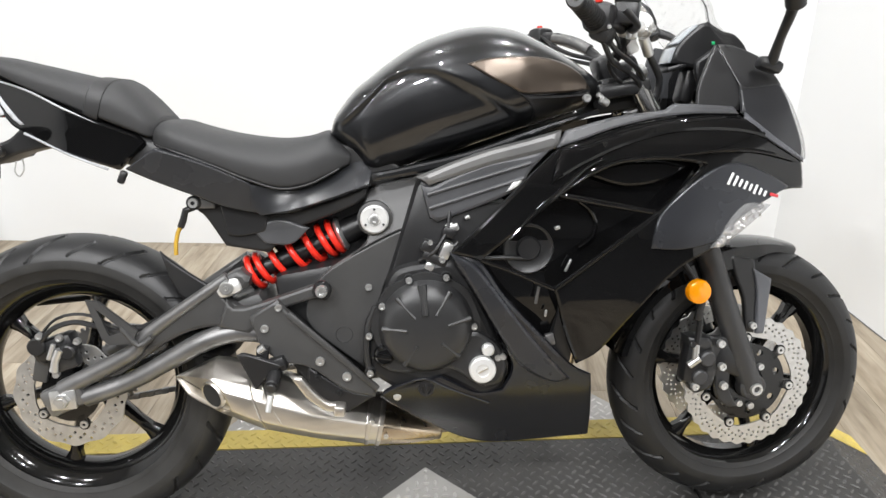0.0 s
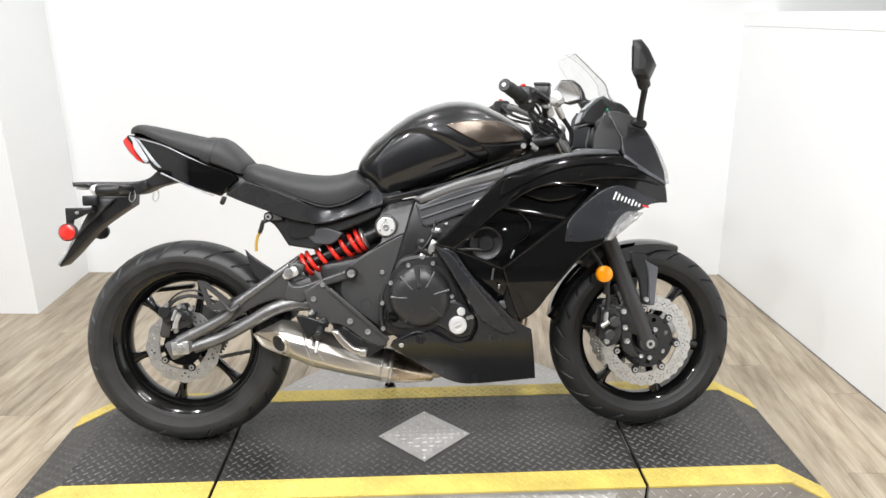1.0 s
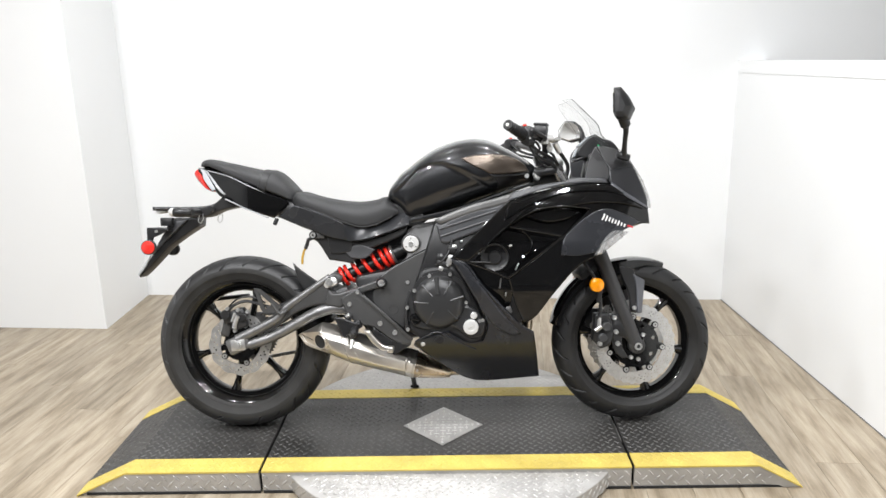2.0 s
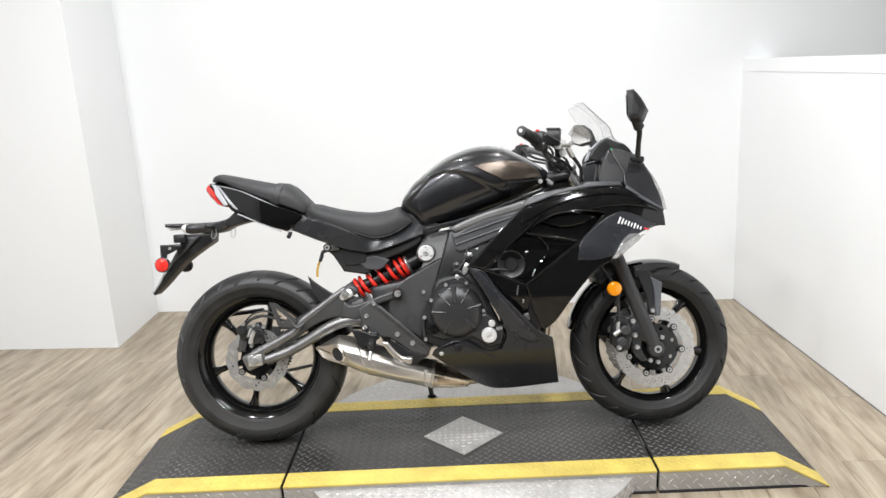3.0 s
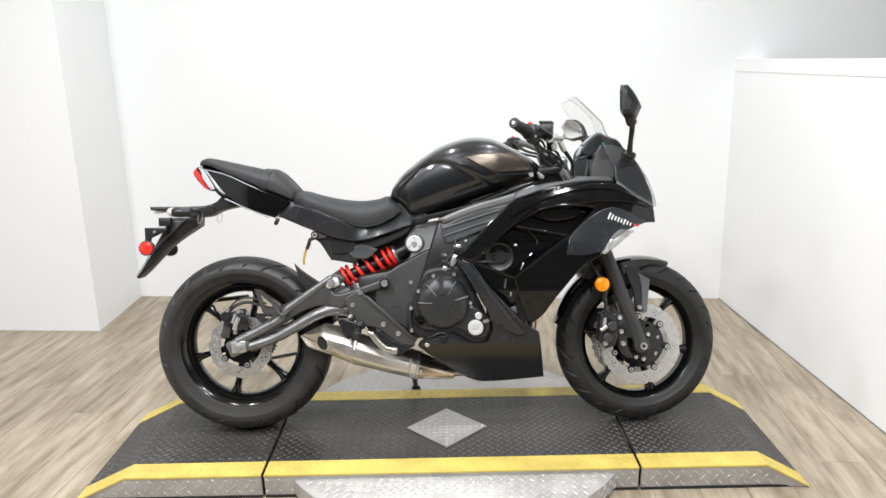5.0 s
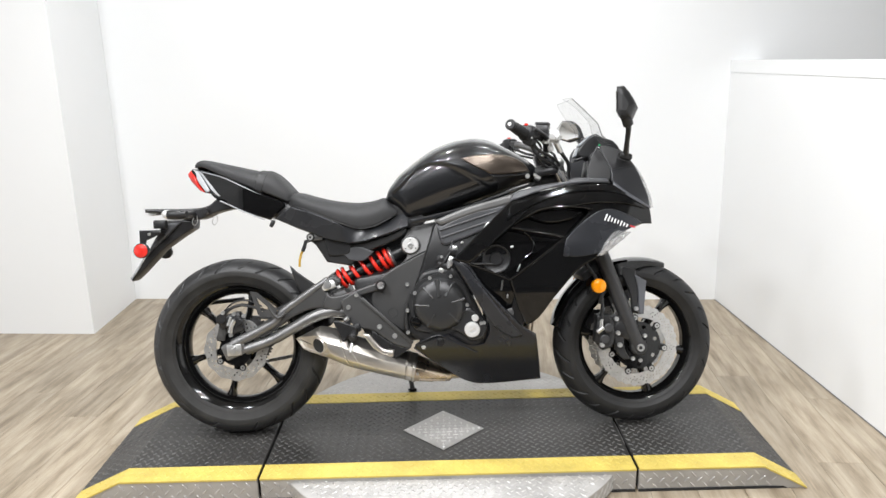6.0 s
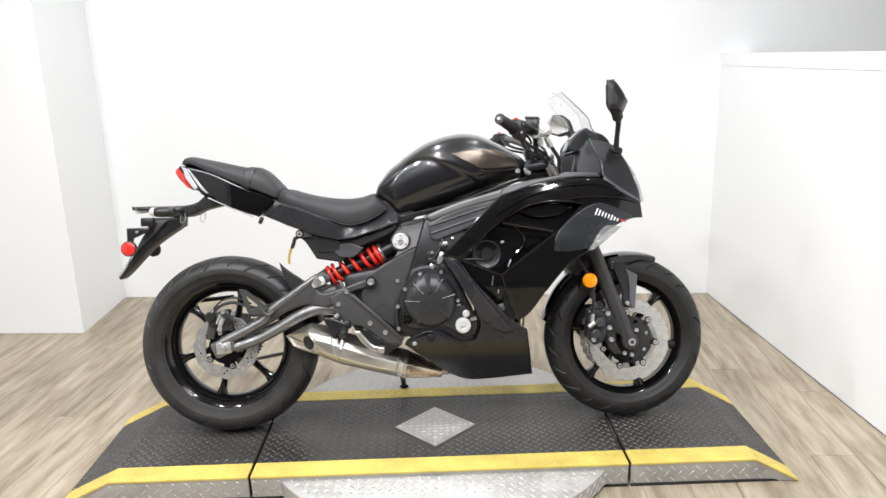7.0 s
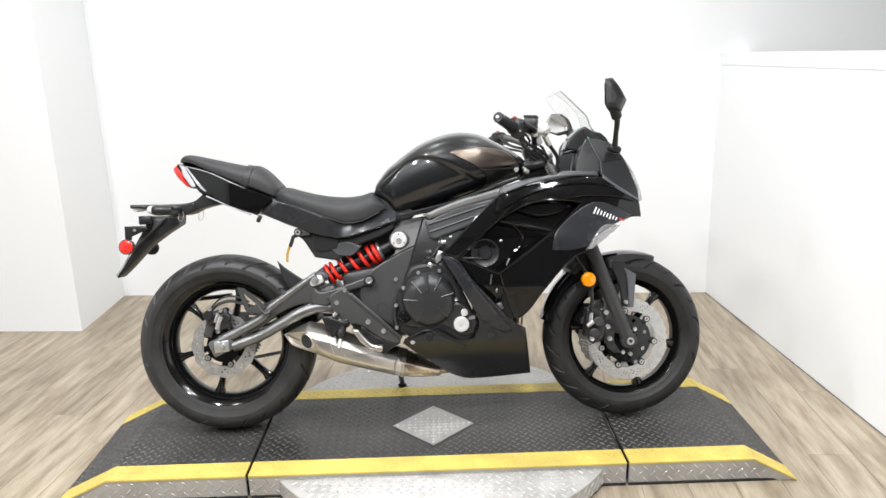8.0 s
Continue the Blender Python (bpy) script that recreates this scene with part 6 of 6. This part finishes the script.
vs = [[bm.verts.new(p) for p in r] for r in grid]
for i in range(len(vs) - 1):
    for j in range(len(vs[0]) - 1):
        bm.faces.new((vs[i][j], vs[i][j + 1], vs[i + 1][j + 1], vs[i + 1][j]))
bmesh.ops.solidify(bm, geom=bm.faces[:], thickness=0.003)
screen_ob = part("windscreen", bm, SCREEN, bike, "clear curved acrylic windscreen", 50)
screen_ob.visible_shadow = False
edge_pts = [grid[k][0] for k in range(len(grid) - 1, -1, -1)] + grid[0][1:-1] + [grid[k][-1] for k in range(len(grid))]
part("screen_edge", tube(edge_pts, 0.0008, 6), glass("acrylic_edge", (0.6, 0.6, 0.6), 0.2, 0.985), screen_ob, "greyish polished screen edge")
# added tube: draws the dark line that bent light leaves along the screen
part("screen_ridge", tube([(x + 0.001, 0, z) for x, z in SCREEN_LINE], 0.0014, 6), glass("acrylic_outline", (0.12, 0.12, 0.12), 0.2, 0.35), screen_ob, "dark line added for the screen's outline at grazing view")
for x, y, z in ((0.655, -0.115, 0.955), (0.655, 0.115, 0.955), (0.69, -0.07, 0.955)):
    bolt(screen_ob, x, y, z, 0.006)
dash = part("instrument_housing", plate([(0.499, 0.954), (0.509, 0.984), (0.53, 1.008), (0.552, 1.026), (0.57, 1.032), (0.601, 1.014), (0.624, 1.008), (0.65, 0.979), (0.65, 0.942), (0.607, 0.928), (0.562, 0.893), (0.549, 0.943)], 0.085, 0.070, 0.007), SATIN, bike, "black instrument cluster")
part("cluster_face", box(0.530, -0.052, 1.008, 0.005, 0.056, 0.052, 0.002, ry=49), LCD, dash, "pale instrument dial")
part("lcd_panel", box(0.502, -0.052, 0.969, 0.005, 0.054, 0.032, 0.002, ry=20), LCD, dash, "grey liquid crystal display")
part("cluster_hood", box(0.512, -0.050, 0.946, 0.040, 0.068, 0.010, 0.004, ry=-16), SATIN, dash)
part("indicator", box(0.579, -0.088, 0.991, 0.006, 0.004, 0.006, 0.001), material("green_indicator", (0.02, 0.45, 0.15), 0.3), dash, "small green indicator")
part("meter_stay", box(0.545, -0.045, 0.910, 0.030, 0.05, 0.070, 0.010, ry=12), SATIN, dash)

# ---- front end (turned with the bars)
def steered(name, bm, mat, parent, label="", angle=38.0):
    return part(name, moved(bm, STEER), mat, parent, label, angle)


AXLE = (FRONT[0] - 0.003, 0, FRONT[2] - 0.009)
top = Vector(AXLE) + RAKE * 0.62
fork = steered("front_fork", box(*(Vector(AXLE) + RAKE * 0.40 + Vector((-0.03, 0, 0))), 0.08, 0.26, 0.03, 0.01, ry=25), SATIN, bike, "black telescopic front fork")
for s in (-1, 1):
    foot, mid_p, head = Vector(AXLE) + Vector((0, s * 0.083, 0)), Vector(AXLE) + RAKE * 0.37 + Vector((0, s * 0.083, 0)), Vector(AXLE) + RAKE * 0.62 + Vector((0, s * 0.083, 0))
    steered("fork_lower", rod(foot - RAKE * 0.01, mid_p, 0.025, 22), SLIDER, fork, "black fork slider")
    steered("dust_seal", rod(mid_p - RAKE * 0.004, mid_p + RAKE * 0.016, 0.028, 22), TRIM, fork)
    steered("fork_tube", rod(mid_p, head, 0.0205, 20), SATIN, fork, "black fork tube")
    steered("axle_clamp", rod(foot + Vector((0, -0.016, 0)), foot + Vector((0, 0.016, 0)), 0.029, 24), SLIDER, fork)
    n = steered("axle_end", lathe([(0, -0.003), (0.006, -0.003), (0.0075, -0.009), (0.012, -0.009), (0.0135, -0.006), (0.0135, 0.01)] if s < 0 else [(0.0135, -0.01), (0.0135, 0.006), (0.012, 0.009), (0, 0.009)], tuple(foot + Vector((0, s * 0.020, 0))), 24), ZINC, fork, "bright axle end")
    steered("caliper_lug", box(AXLE[0] - 0.055, s * 0.088, AXLE[2] + 0.06, 0.07, 0.016, 0.05, 0.006, ry=25), SATIN, fork)
    # calipers
    c = steered("front_caliper", plate([(0.553, 0.385), (0.575, 0.387), (0.599, 0.385), (0.611, 0.357), (0.616, 0.308), (0.606, 0.271), (0.572, 0.261), (0.552, 0.287), (0.560, 0.323), (0.551, 0.354)], 0.102, 0.034, 0.009, 0.012, -s), CASE, bike, "black two-piston front brake caliper")
    for px, pz in ((0.591, 0.340), (0.576, 0.300)):
        steered("piston_bore", lathe([(0, -0.008), (0.013, -0.008), (0.0165, -0.005), (0.0175, 0.008)] if s < 0 else [(0.0175, -0.008), (0.0165, 0.005), (0.013, 0.008), (0, 0.008)], (px, s * 0.104, pz), 24), SLIDER, c)
    steered("caliper_bracket", plate([(0.600, 0.384), (0.646, 0.380), (0.652, 0.328), (0.650, 0.268), (0.672, 0.225), (0.648, 0.225), (0.623, 0.254), (0.612, 0.330)], 0.094, 0.010, 0.004, 0.012, -s), CASE, c)
    steered("caliper_bridge", box(0.575, s * 0.082, 0.330, 0.060, 0.040, 0.090, 0.010, ry=8), SATIN, c)
    steered("pad_pin", rod((0.556, s * 0.100, 0.374), (0.556, s * 0.110, 0.374), 0.007, 12), SATIN, c)
    for dx, dz in ((-0.082, 0.090), (-0.077, 0.040), (-0.071, -0.002), (-0.135, 0.000)):
        b = lathe([(q * 0.0085, d) for q, d in BOLT_SHAPE] if s < 0 else [(q * 0.0085, -d) for q, d in BOLT_SHAPE], (AXLE[0] + dx, s * 0.104, AXLE[2] + dz), 14)
        steered("caliper_bolt", b, ZINC, c)
    steered("banjo_fitting", rod((AXLE[0] - 0.150, s * 0.102, AXLE[2] + 0.045), (AXLE[0] - 0.128, s * 0.106, AXLE[2] + 0.062), 0.008, 12), ZINC, c, "bright hose fitting")
    steered("fitting_stem", rod((AXLE[0] - 0.137, s * 0.104, AXLE[2] + 0.06), (AXLE[0] - 0.135, s * 0.104, AXLE[2] + 0.092), 0.007, 12), ZINC, c)
    steered("brake_line", tube([(AXLE[0] - 0.135, s * 0.104, AXLE[2] + 0.085), (AXLE[0] - 0.132, s * 0.106, AXLE[2] + 0.16), (AXLE[0] - 0.150, s * 0.102, AXLE[2] + 0.23), (AXLE[0] - 0.190, s * 0.09, AXLE[2] + 0.30), (AXLE[0] - 0.21, s * 0.06, AXLE[2] + 0.40)], 0.0065, 8), SATIN, c, "black rubber brake line")
    c.location = (-0.002, 0, 0.014)
    rf = steered("fork_reflector", lathe([(0, -0.008), (0.018, -0.007), (0.0235, -0.004), (0.025, 0.0), (0.025, 0.010), (0, 0.010)] if s < 0 else [(0, -0.010), (0.025, -0.010), (0.025, 0.0), (0.0235, 0.004), (0.018, 0.007), (0, 0.008)], (FRONT[0] - 0.153, s * 0.128, FRONT[2] + 0.214), 32), AMBER, bike, "round amber fork reflector")
    steered("reflector_bracket", box(FRONT[0] - 0.139, s * 0.112, FRONT[2] + 0.184, 0.016, 0.010, 0.07, 0.004, ry=12), SATIN, rf)
steered("wheel_axle", rod((AXLE[0], -0.10, AXLE[2]), (AXLE[0], 0.10, AXLE[2]), 0.010, 16), ZINC, fork)
for x, z in ((0.030, 0.035), (-0.015, -0.045), (-0.060, -0.010), (0.012, -0.052)):
    steered("lug_bolt", lathe([(q * 0.0075, d) for q, d in BOLT_SHAPE], (AXLE[0] + x, -0.066, AXLE[2] + z), 14), ZINC, fork)

fend = []
for a in np.linspace(radians(66), radians(167), 34):
    f = (a - radians(66)) / radians(101)
    w = 0.060 + 0.010 * math.sin(math.pi * f) - 0.040 * max(0, 0.22 - f) / 0.22
    lift = 0.004 * max(0, 0.35 - f) / 0.35
    skirt = 0.012 + 0.030 * math.exp(-((f - 0.40) / 0.2) ** 2)
    cross = [(-w - 0.002, 0.300 - skirt), (-w, 0.300), (-0.7 * w, 0.306), (0, 0.311), (0.7 * w, 0.306), (w, 0.300), (w + 0.002, 0.300 - skirt), (w - 0.002, 0.300 - skirt), (w - 0.004, 0.297), (0.68 * w, 0.3035), (0, 0.308), (-0.68 * w, 0.3035), (-w + 0.004, 0.297), (-w + 0.002, 0.300 - skirt)]
    fend.append([(FRONT[0] + (r + lift - 0.008) * math.cos(a), y, FRONT[2] + (r + lift - 0.008) * math.sin(a)) for y, r in cross])
steered("fork_brace_cover", box(0.560, 0, 0.548, 0.110, 0.135, 0.055, 0.014, ry=-38), SATIN, fork, "black plastic over the fork brace")
fender = steered("front_mudguard", rounded_rings(fend), GLOSS, bike, "gloss black front mudguard", 50)
for s in (1, -1):
    stay = steered("mudguard_stay", plate([(0.645, 0.566), (0.700, 0.555), (0.706, 0.500), (0.704, 0.396), (0.684, 0.400), (0.676, 0.470), (0.655, 0.525)], lambda x, z: 0.072 + 0.06 * max(0, 0.56 - z), 0.006, 0.005, 0.014, s), SATIN, fender, "satin black mudguard stay")
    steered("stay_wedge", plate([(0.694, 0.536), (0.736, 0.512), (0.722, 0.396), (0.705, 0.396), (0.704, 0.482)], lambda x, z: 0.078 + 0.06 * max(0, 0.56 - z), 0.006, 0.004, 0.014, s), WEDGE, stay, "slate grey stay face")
    bm = lathe([(q * 0.0075, d) if s > 0 else (q * 0.0075, -d) for q, d in BOLT_SHAPE], (0.694, -s * 0.088, 0.416), 14)
    steered("stay_bolt", bm, ZINC, fender)

# ---- handlebars, controls, mirrors
bars = part("top_yoke", box(0.400, 0, 0.905, 0.105, 0.24, 0.030, 0.010, ry=-8), SATIN, bike, "black top yoke and handlebar")
part("left_bar_sleeve", tube([(0.318, 0.160, 1.022), (0.350, 0.118, 1.010), (0.380, 0.085, 0.990)], 0.0125, 12), ARM, bars, "gunmetal handlebar sleeve")
part("bar_riser", box(0.385, -0.03, 0.945, 0.045, 0.08, 0.055, 0.012, ry=-20), SATIN, bars)
part("steering_head", box(0.405, 0, 0.885, 0.12, 0.16, 0.045, 0.012, ry=-8), TRIM, bars)
part("handlebar_tube", tube([(0.392, 0.03, 0.962), (0.392, -0.08, 0.968), (0.380, -0.17, 0.998), (0.345, -0.235, 1.012), (0.320, -0.255, 1.012)], 0.0112, 12), SATIN, bars)
part("handlebar_tube", tube([(0.392, -0.02, 0.962), (0.392, 0.05, 0.968), (0.374, 0.10, 0.994), (0.322, 0.17, 1.022), (0.285, 0.24, 1.030), (0.262, 0.30, 1.022)], 0.0115, 12), SATIN, bars)
g0, g1 = Vector((0.252, -0.345, 1.036)), Vector((0.300, -0.262, 1.018))
grip = part("throttle_grip", rod(g0, g1, 0.0160, 20, r2=0.0185), TRIM, bars, "black rubber throttle grip")
for k in range(7):
    q = g0 + (g1 - g0) * (0.12 + 0.12 * k)
    part("grip_ring", rod(q, q + (g1 - g0).normalized() * 0.005, 0.0172 + 0.0003 * k, 20), TRIM, grip)
part("bar_end", rod(g0 - (g1 - g0).normalized() * 0.018, g0 - (g1 - g0).normalized() * 0.003, 0.0172, 20), SATIN, grip)
part("bar_end_bolt", rod(g0 - (g1 - g0).normalized() * 0.0215, g0 - (g1 - g0).normalized() * 0.016, 0.0055, 14), ZINC, grip)
part("grip_flange", rod(g1, g1 + (g1 - g0).normalized() * 0.007, 0.024, 22), TRIM, grip)
sw = part("switch_housing", box(0.312, -0.246, 1.022, 0.052, 0.044, 0.052, 0.014, rz=-35, ry=10), SATIN, bars, "black right switch housing")
part("housing_lower", box(0.318, -0.244, 0.996, 0.040, 0.040, 0.030, 0.010, rz=-35, ry=25), TRIM, sw)
part("kill_switch", box(0.306, -0.262, 1.048, 0.012, 0.010, 0.008, 0.003, rz=-35), RED, sw, "small red stop switch")
for x, z in ((0.300, 1.010), (0.322, 1.004)):
    bolt(sw, x, -0.272, z, 0.0035)
res = part("brake_reservoir", box(0.362, -0.235, 1.030, 0.044, 0.046, 0.040, 0.009, rz=-16, ry=4), SATIN, bars, "black brake fluid reservoir")
part("reservoir_lid", box(0.363, -0.235, 1.051, 0.0445, 0.0465, 0.009, 0.003, rz=-16, ry=4), SATIN, res)
mc = part("master_cylinder", rod((0.352, -0.215, 1.014), (0.405, -0.18, 1.012), 0.0140, 16), CAP, bars, "bright master cylinder")
part("cylinder_clamp", box(0.372, -0.202, 1.010, 0.028, 0.032, 0.034, 0.007, rz=-30), ZINC, mc)
part("union_bolt", rod((0.408, -0.186, 1.004), (0.432, -0.165, 1.012), 0.0085, 12), ZINC, mc)
part("union_ring", rod((0.414, -0.178, 1.000), (0.418, -0.172, 1.016), 0.012, 14), ZINC, mc)
part("brake_lever", tube([(0.374, -0.215, 1.002), (0.372, -0.265, 1.006), (0.340, -0.330, 1.016), (0.318, -0.362, 1.024)], [0.008, 0.006, 0.0055, 0.0065], 10), SATIN, mc, "black brake lever")
part("lever_pivot", rod((0.376, -0.222, 0.988), (0.376, -0.222, 1.004), 0.010, 14), ZINC, mc)
part("hose_fitting", rod((0.416, -0.162, 0.997), (0.435, -0.142, 0.966), 0.0098, 14), ZINC, bars, "bright hose fitting")
part("front_brake_hose", tube([(0.434, -0.143, 0.968), (0.449, -0.125, 0.952), (0.467, -0.112, 0.925), (0.466, -0.105, 0.895), (0.455, -0.10, 0.86)], 0.0068, 10), SATIN, bars, "black rubber brake hose")
for pts, r in (([(0.330, -0.235, 0.988), (0.352, -0.215, 0.968), (0.395, -0.16, 0.952), (0.430, -0.12, 0.930), (0.450, -0.10, 0.885)], 0.0052),
               ([(0.322, -0.235, 0.985), (0.348, -0.205, 0.952), (0.392, -0.15, 0.936), (0.425, -0.12, 0.915), (0.440, -0.10, 0.87)], 0.0052),
               ([(0.345, -0.22, 0.998), (0.362, -0.20, 0.976), (0.350, -0.18, 0.955), (0.362, -0.15, 0.935), (0.395, -0.11, 0.915)], 0.0040),
               ([(0.322, 0.15, 1.027), (0.348, 0.12, 1.016), (0.374, 0.10, 1.000), (0.392, 0.05, 0.974), (0.430, 0.0, 0.945), (0.445, -0.03, 0.90)], 0.0060),
               ([(0.298, 0.20, 1.030), (0.318, 0.14, 1.000), (0.345, 0.10, 0.982), (0.384, 0.05, 0.966), (0.42, 0.02, 0.93)], 0.0050),
               ([(0.300, 0.21, 1.015), (0.312, 0.15, 0.985), (0.350, 0.09, 0.968), (0.390, 0.03, 0.950), (0.41, 0.0, 0.91)], 0.0045),
               ([(0.372, -0.05, 0.950), (0.395, -0.09, 0.975), (0.420, -0.10, 0.960), (0.432, -0.10, 0.925)], 0.0045)):
    part("cable", tube(pts, r, 8), SATIN, bars)
part("clutch_cable_sleeve", tube([(0.330, 0.145, 1.024), (0.352, 0.12, 1.014), (0.376, 0.10, 0.998)], 0.0075, 10), ZINC, bars, "grey cable sleeve")
for s in (-1, 1):
    part("fork_cap", rod((0.459, s * 0.100, 0.858), (0.429, s * 0.100, 0.914), 0.0205, 20), CHROME, bars, "polished fork top")
    part("cap_nut", rod((0.4325, s * 0.100, 0.907), (0.428, s * 0.100, 0.916), 0.012, 6), ZINC, bars)
part("fork_bolt", lathe([(0, -0.016), (0.008, -0.016), (0.014, -0.012), (0.0180, -0.004), (0.0180, 0.010)], (0.441, -0.065, 0.936), 20, (0.1, -0.5, 1)), ZINC, bars, "bright stem nut")
part("cable_holder", box(0.398, -0.150, 0.985, 0.020, 0.016, 0.034, 0.005, ry=-25), CAP, bars, "bright cable holder")
part("lever_bracket", lathe([(0, -0.010), (0.010, -0.010), (0.019, -0.006), (0.023, 0.004), (0.020, 0.016), (0, 0.018)], (0.408, -0.172, 1.020), 22, (-0.2, -0.9, 0.3)), CAP, bars, "bright lever bracket")
part("clamp_bolt", rod((0.372, -0.215, 1.020), (0.372, -0.232, 1.020), 0.009, 12), CAP, bars)
part("bar_clamp", box(0.412, -0.050, 0.940, 0.036, 0.045, 0.034, 0.009, ry=-20), SATIN, bars)
part("yoke_arm", box(0.375, -0.085, 0.914, 0.040, 0.05, 0.022, 0.007, ry=-10), SATIN, bars)
part("ignition", rod((0.398, -0.045, 0.925), (0.390, -0.055, 0.945), 0.016, 18), SATIN, bars)
for x, y, z, k in ((0.357, -0.128, 0.881, 0.015), (0.350, -0.120, 0.892, 0.010), (0.388, -0.100, 0.922, 0.010), (0.405, -0.105, 0.897, 0.009), (0.377, -0.12, 0.956, 0.008), (0.402, -0.13, 0.972, 0.009)):
    part("cable_clip", box(x, y, z, k * 1.3, k, k, k * 0.3, ry=30, rz=20), ZINC, bars)
part("left_inner_cowl", plate([(0.508, 0.962), (0.526, 0.995), (0.563, 0.990), (0.570, 0.888), (0.512, 0.885)], 0.105, 0.006, 0.005, 0.014, -1), DUCT, bars)
lsw = part("left_switch_housing", box(0.300, 0.225, 1.026, 0.050, 0.044, 0.048, 0.012, rz=35), SATIN, bars, "black left switch housing")
part("red_button", box(0.296, 0.222, 1.052, 0.012, 0.010, 0.006, 0.002), RED, lsw, "small red switch")
part("left_grip", rod((0.275, 0.27, 1.018), (0.225, 0.345, 1.014), 0.017, 18), TRIM, bars)
part("clutch_lever", tube([(0.325, 0.19, 1.012), (0.330, 0.25, 1.010), (0.295, 0.33, 1.012), (0.275, 0.365, 1.015)], 0.0065, 8), SATIN, bars)

MIR = [(0.585, 1.147), (0.607, 1.149), (0.627, 1.124), (0.645, 1.088), (0.628, 1.052), (0.593, 1.050), (0.584, 1.072)]


def mirror(s):
    """A rear-view mirror: a tapered shell turned towards the rider, glass on its rear face, on a slim stalk."""
    if s > 0:
        ob = part("rear_view_mirror", moved(plate(MIR, 0.380, 0.060, 0.020, 0.009), Matrix(((1, 0.36, 0, 0.36 * 0.335), (0, 1, 0, 0), (0, 0, 1, 0), (0, 0, 0, 1)))), TRIM, bike, "matt black rear-view mirror on a slim stalk")
        part("mirror_glass", box(0.584, -0.335, 1.100, 0.003, 0.070, 0.062, 0.001, rz=-20), MIRROR, ob, "reflecting mirror glass")
    else:
        at = pose(0.552, 0.345, 1.084, 0, 6, 44)
        shape = [(0.066, -0.020), (0.060, 0.010), (0.030, 0.046), (-0.014, 0.042), (-0.046, 0.020), (-0.064, -0.012), (-0.066, -0.036), (-0.004, -0.044)]
        skin = lambda rows: moved(bevelled(rounded_rings([[(x, y * k, z * k) for y, z in shape] for x, k in rows]), 0.005), at)
        ob = part("rear_view_mirror", skin([(-0.012, 0.96), (0.000, 1.04), (0.016, 0.90), (0.032, 0.62), (0.040, 0.3)]), TRIM, bike, "matt black rear-view mirror on a slim stalk")
        part("mirror_glass", skin([(-0.0165, 0.88), (-0.0105, 0.90)]), MIRROR, ob, "reflecting mirror glass")
        part("glass_rim", skin([(-0.0145, 0.96), (-0.004, 1.02)]), SATIN, ob)
    x0 = 0.612 if s > 0 else 0.585
    part("stalk", tube([(x0, -s * 0.318, 1.052), (0.632, -s * 0.278, 1.030), (0.638, -s * 0.235, 0.990), (0.642, -s * 0.20, 0.948)], [0.012, 0.009, 0.008, 0.010], 12), TRIM, ob)
    part("stalk_boot", rod((x0 - 0.004, -s * 0.325, 1.070), (x0 + 0.014, -s * 0.300, 1.034), 0.017, 16), TRIM, ob)
    part("stalk_base", box(0.642, -s * 0.190, 0.944, 0.045, 0.036, 0.024, 0.009, ry=20), SATIN, ob)
    return ob


mirror(1)
mirror(-1)

# ---------------------------------------------------------------- floor planks
PW, PL = 0.152, 1.22


def plank_mesh():
    bm = box(0, 0, -0.002, PW - 0.0010, PL - 0.0010, 0.004, 0.0005, seg=1)
    mesh = bpy.data.meshes.new("plank")
    bm.to_mesh(mesh)
    bm.free()
    mesh.materials.append(PLANK)
    return mesh


plank = plank_mesh()
cols = int((X_R - X_L) / PW) + 1
for i in range(cols):
    x = X_L + PW * (i + 0.5)
    if x > 2.0 or x < -3.0:
        continue
    off = (i * 0.41) % 1.0
    y = Y_BACK + PL * off - 0.5 * PL
    while y > -2.95:
        ob = new("plank", plank)
        ob.parent = floor
        ob.location = (x, y, 0)
        y -= PL
rest = bmesh.new()
for x0, x1, y0, y1 in ((X_L, -3.0, -2.7, Y_BACK), (2.0, X_R, -2.7, Y_BACK)):
    q = [rest.verts.new(p) for p in ((x0, y0, -0.0035), (x1, y0, -0.0035), (x1, y1, -0.0035), (x0, y1, -0.0035))]
    rest.faces.new(q)
part("floor_rest", rest, PLANK, floor)["kind"] = "stuff"

# added out of view: a dark sheet for the gloss panels to reflect
tagged(part("floor_carpet", box(0.5 * (X_L + X_R), 0.5 * (Y_FRONT - 2.5), 0.001, X_R - X_L, -2.5 - Y_FRONT, 0.008, 0.002, seg=1), DARK_SHEET), "unseen dark floor sheet added to dim reflections in the bike", "carpet", kind="structure")
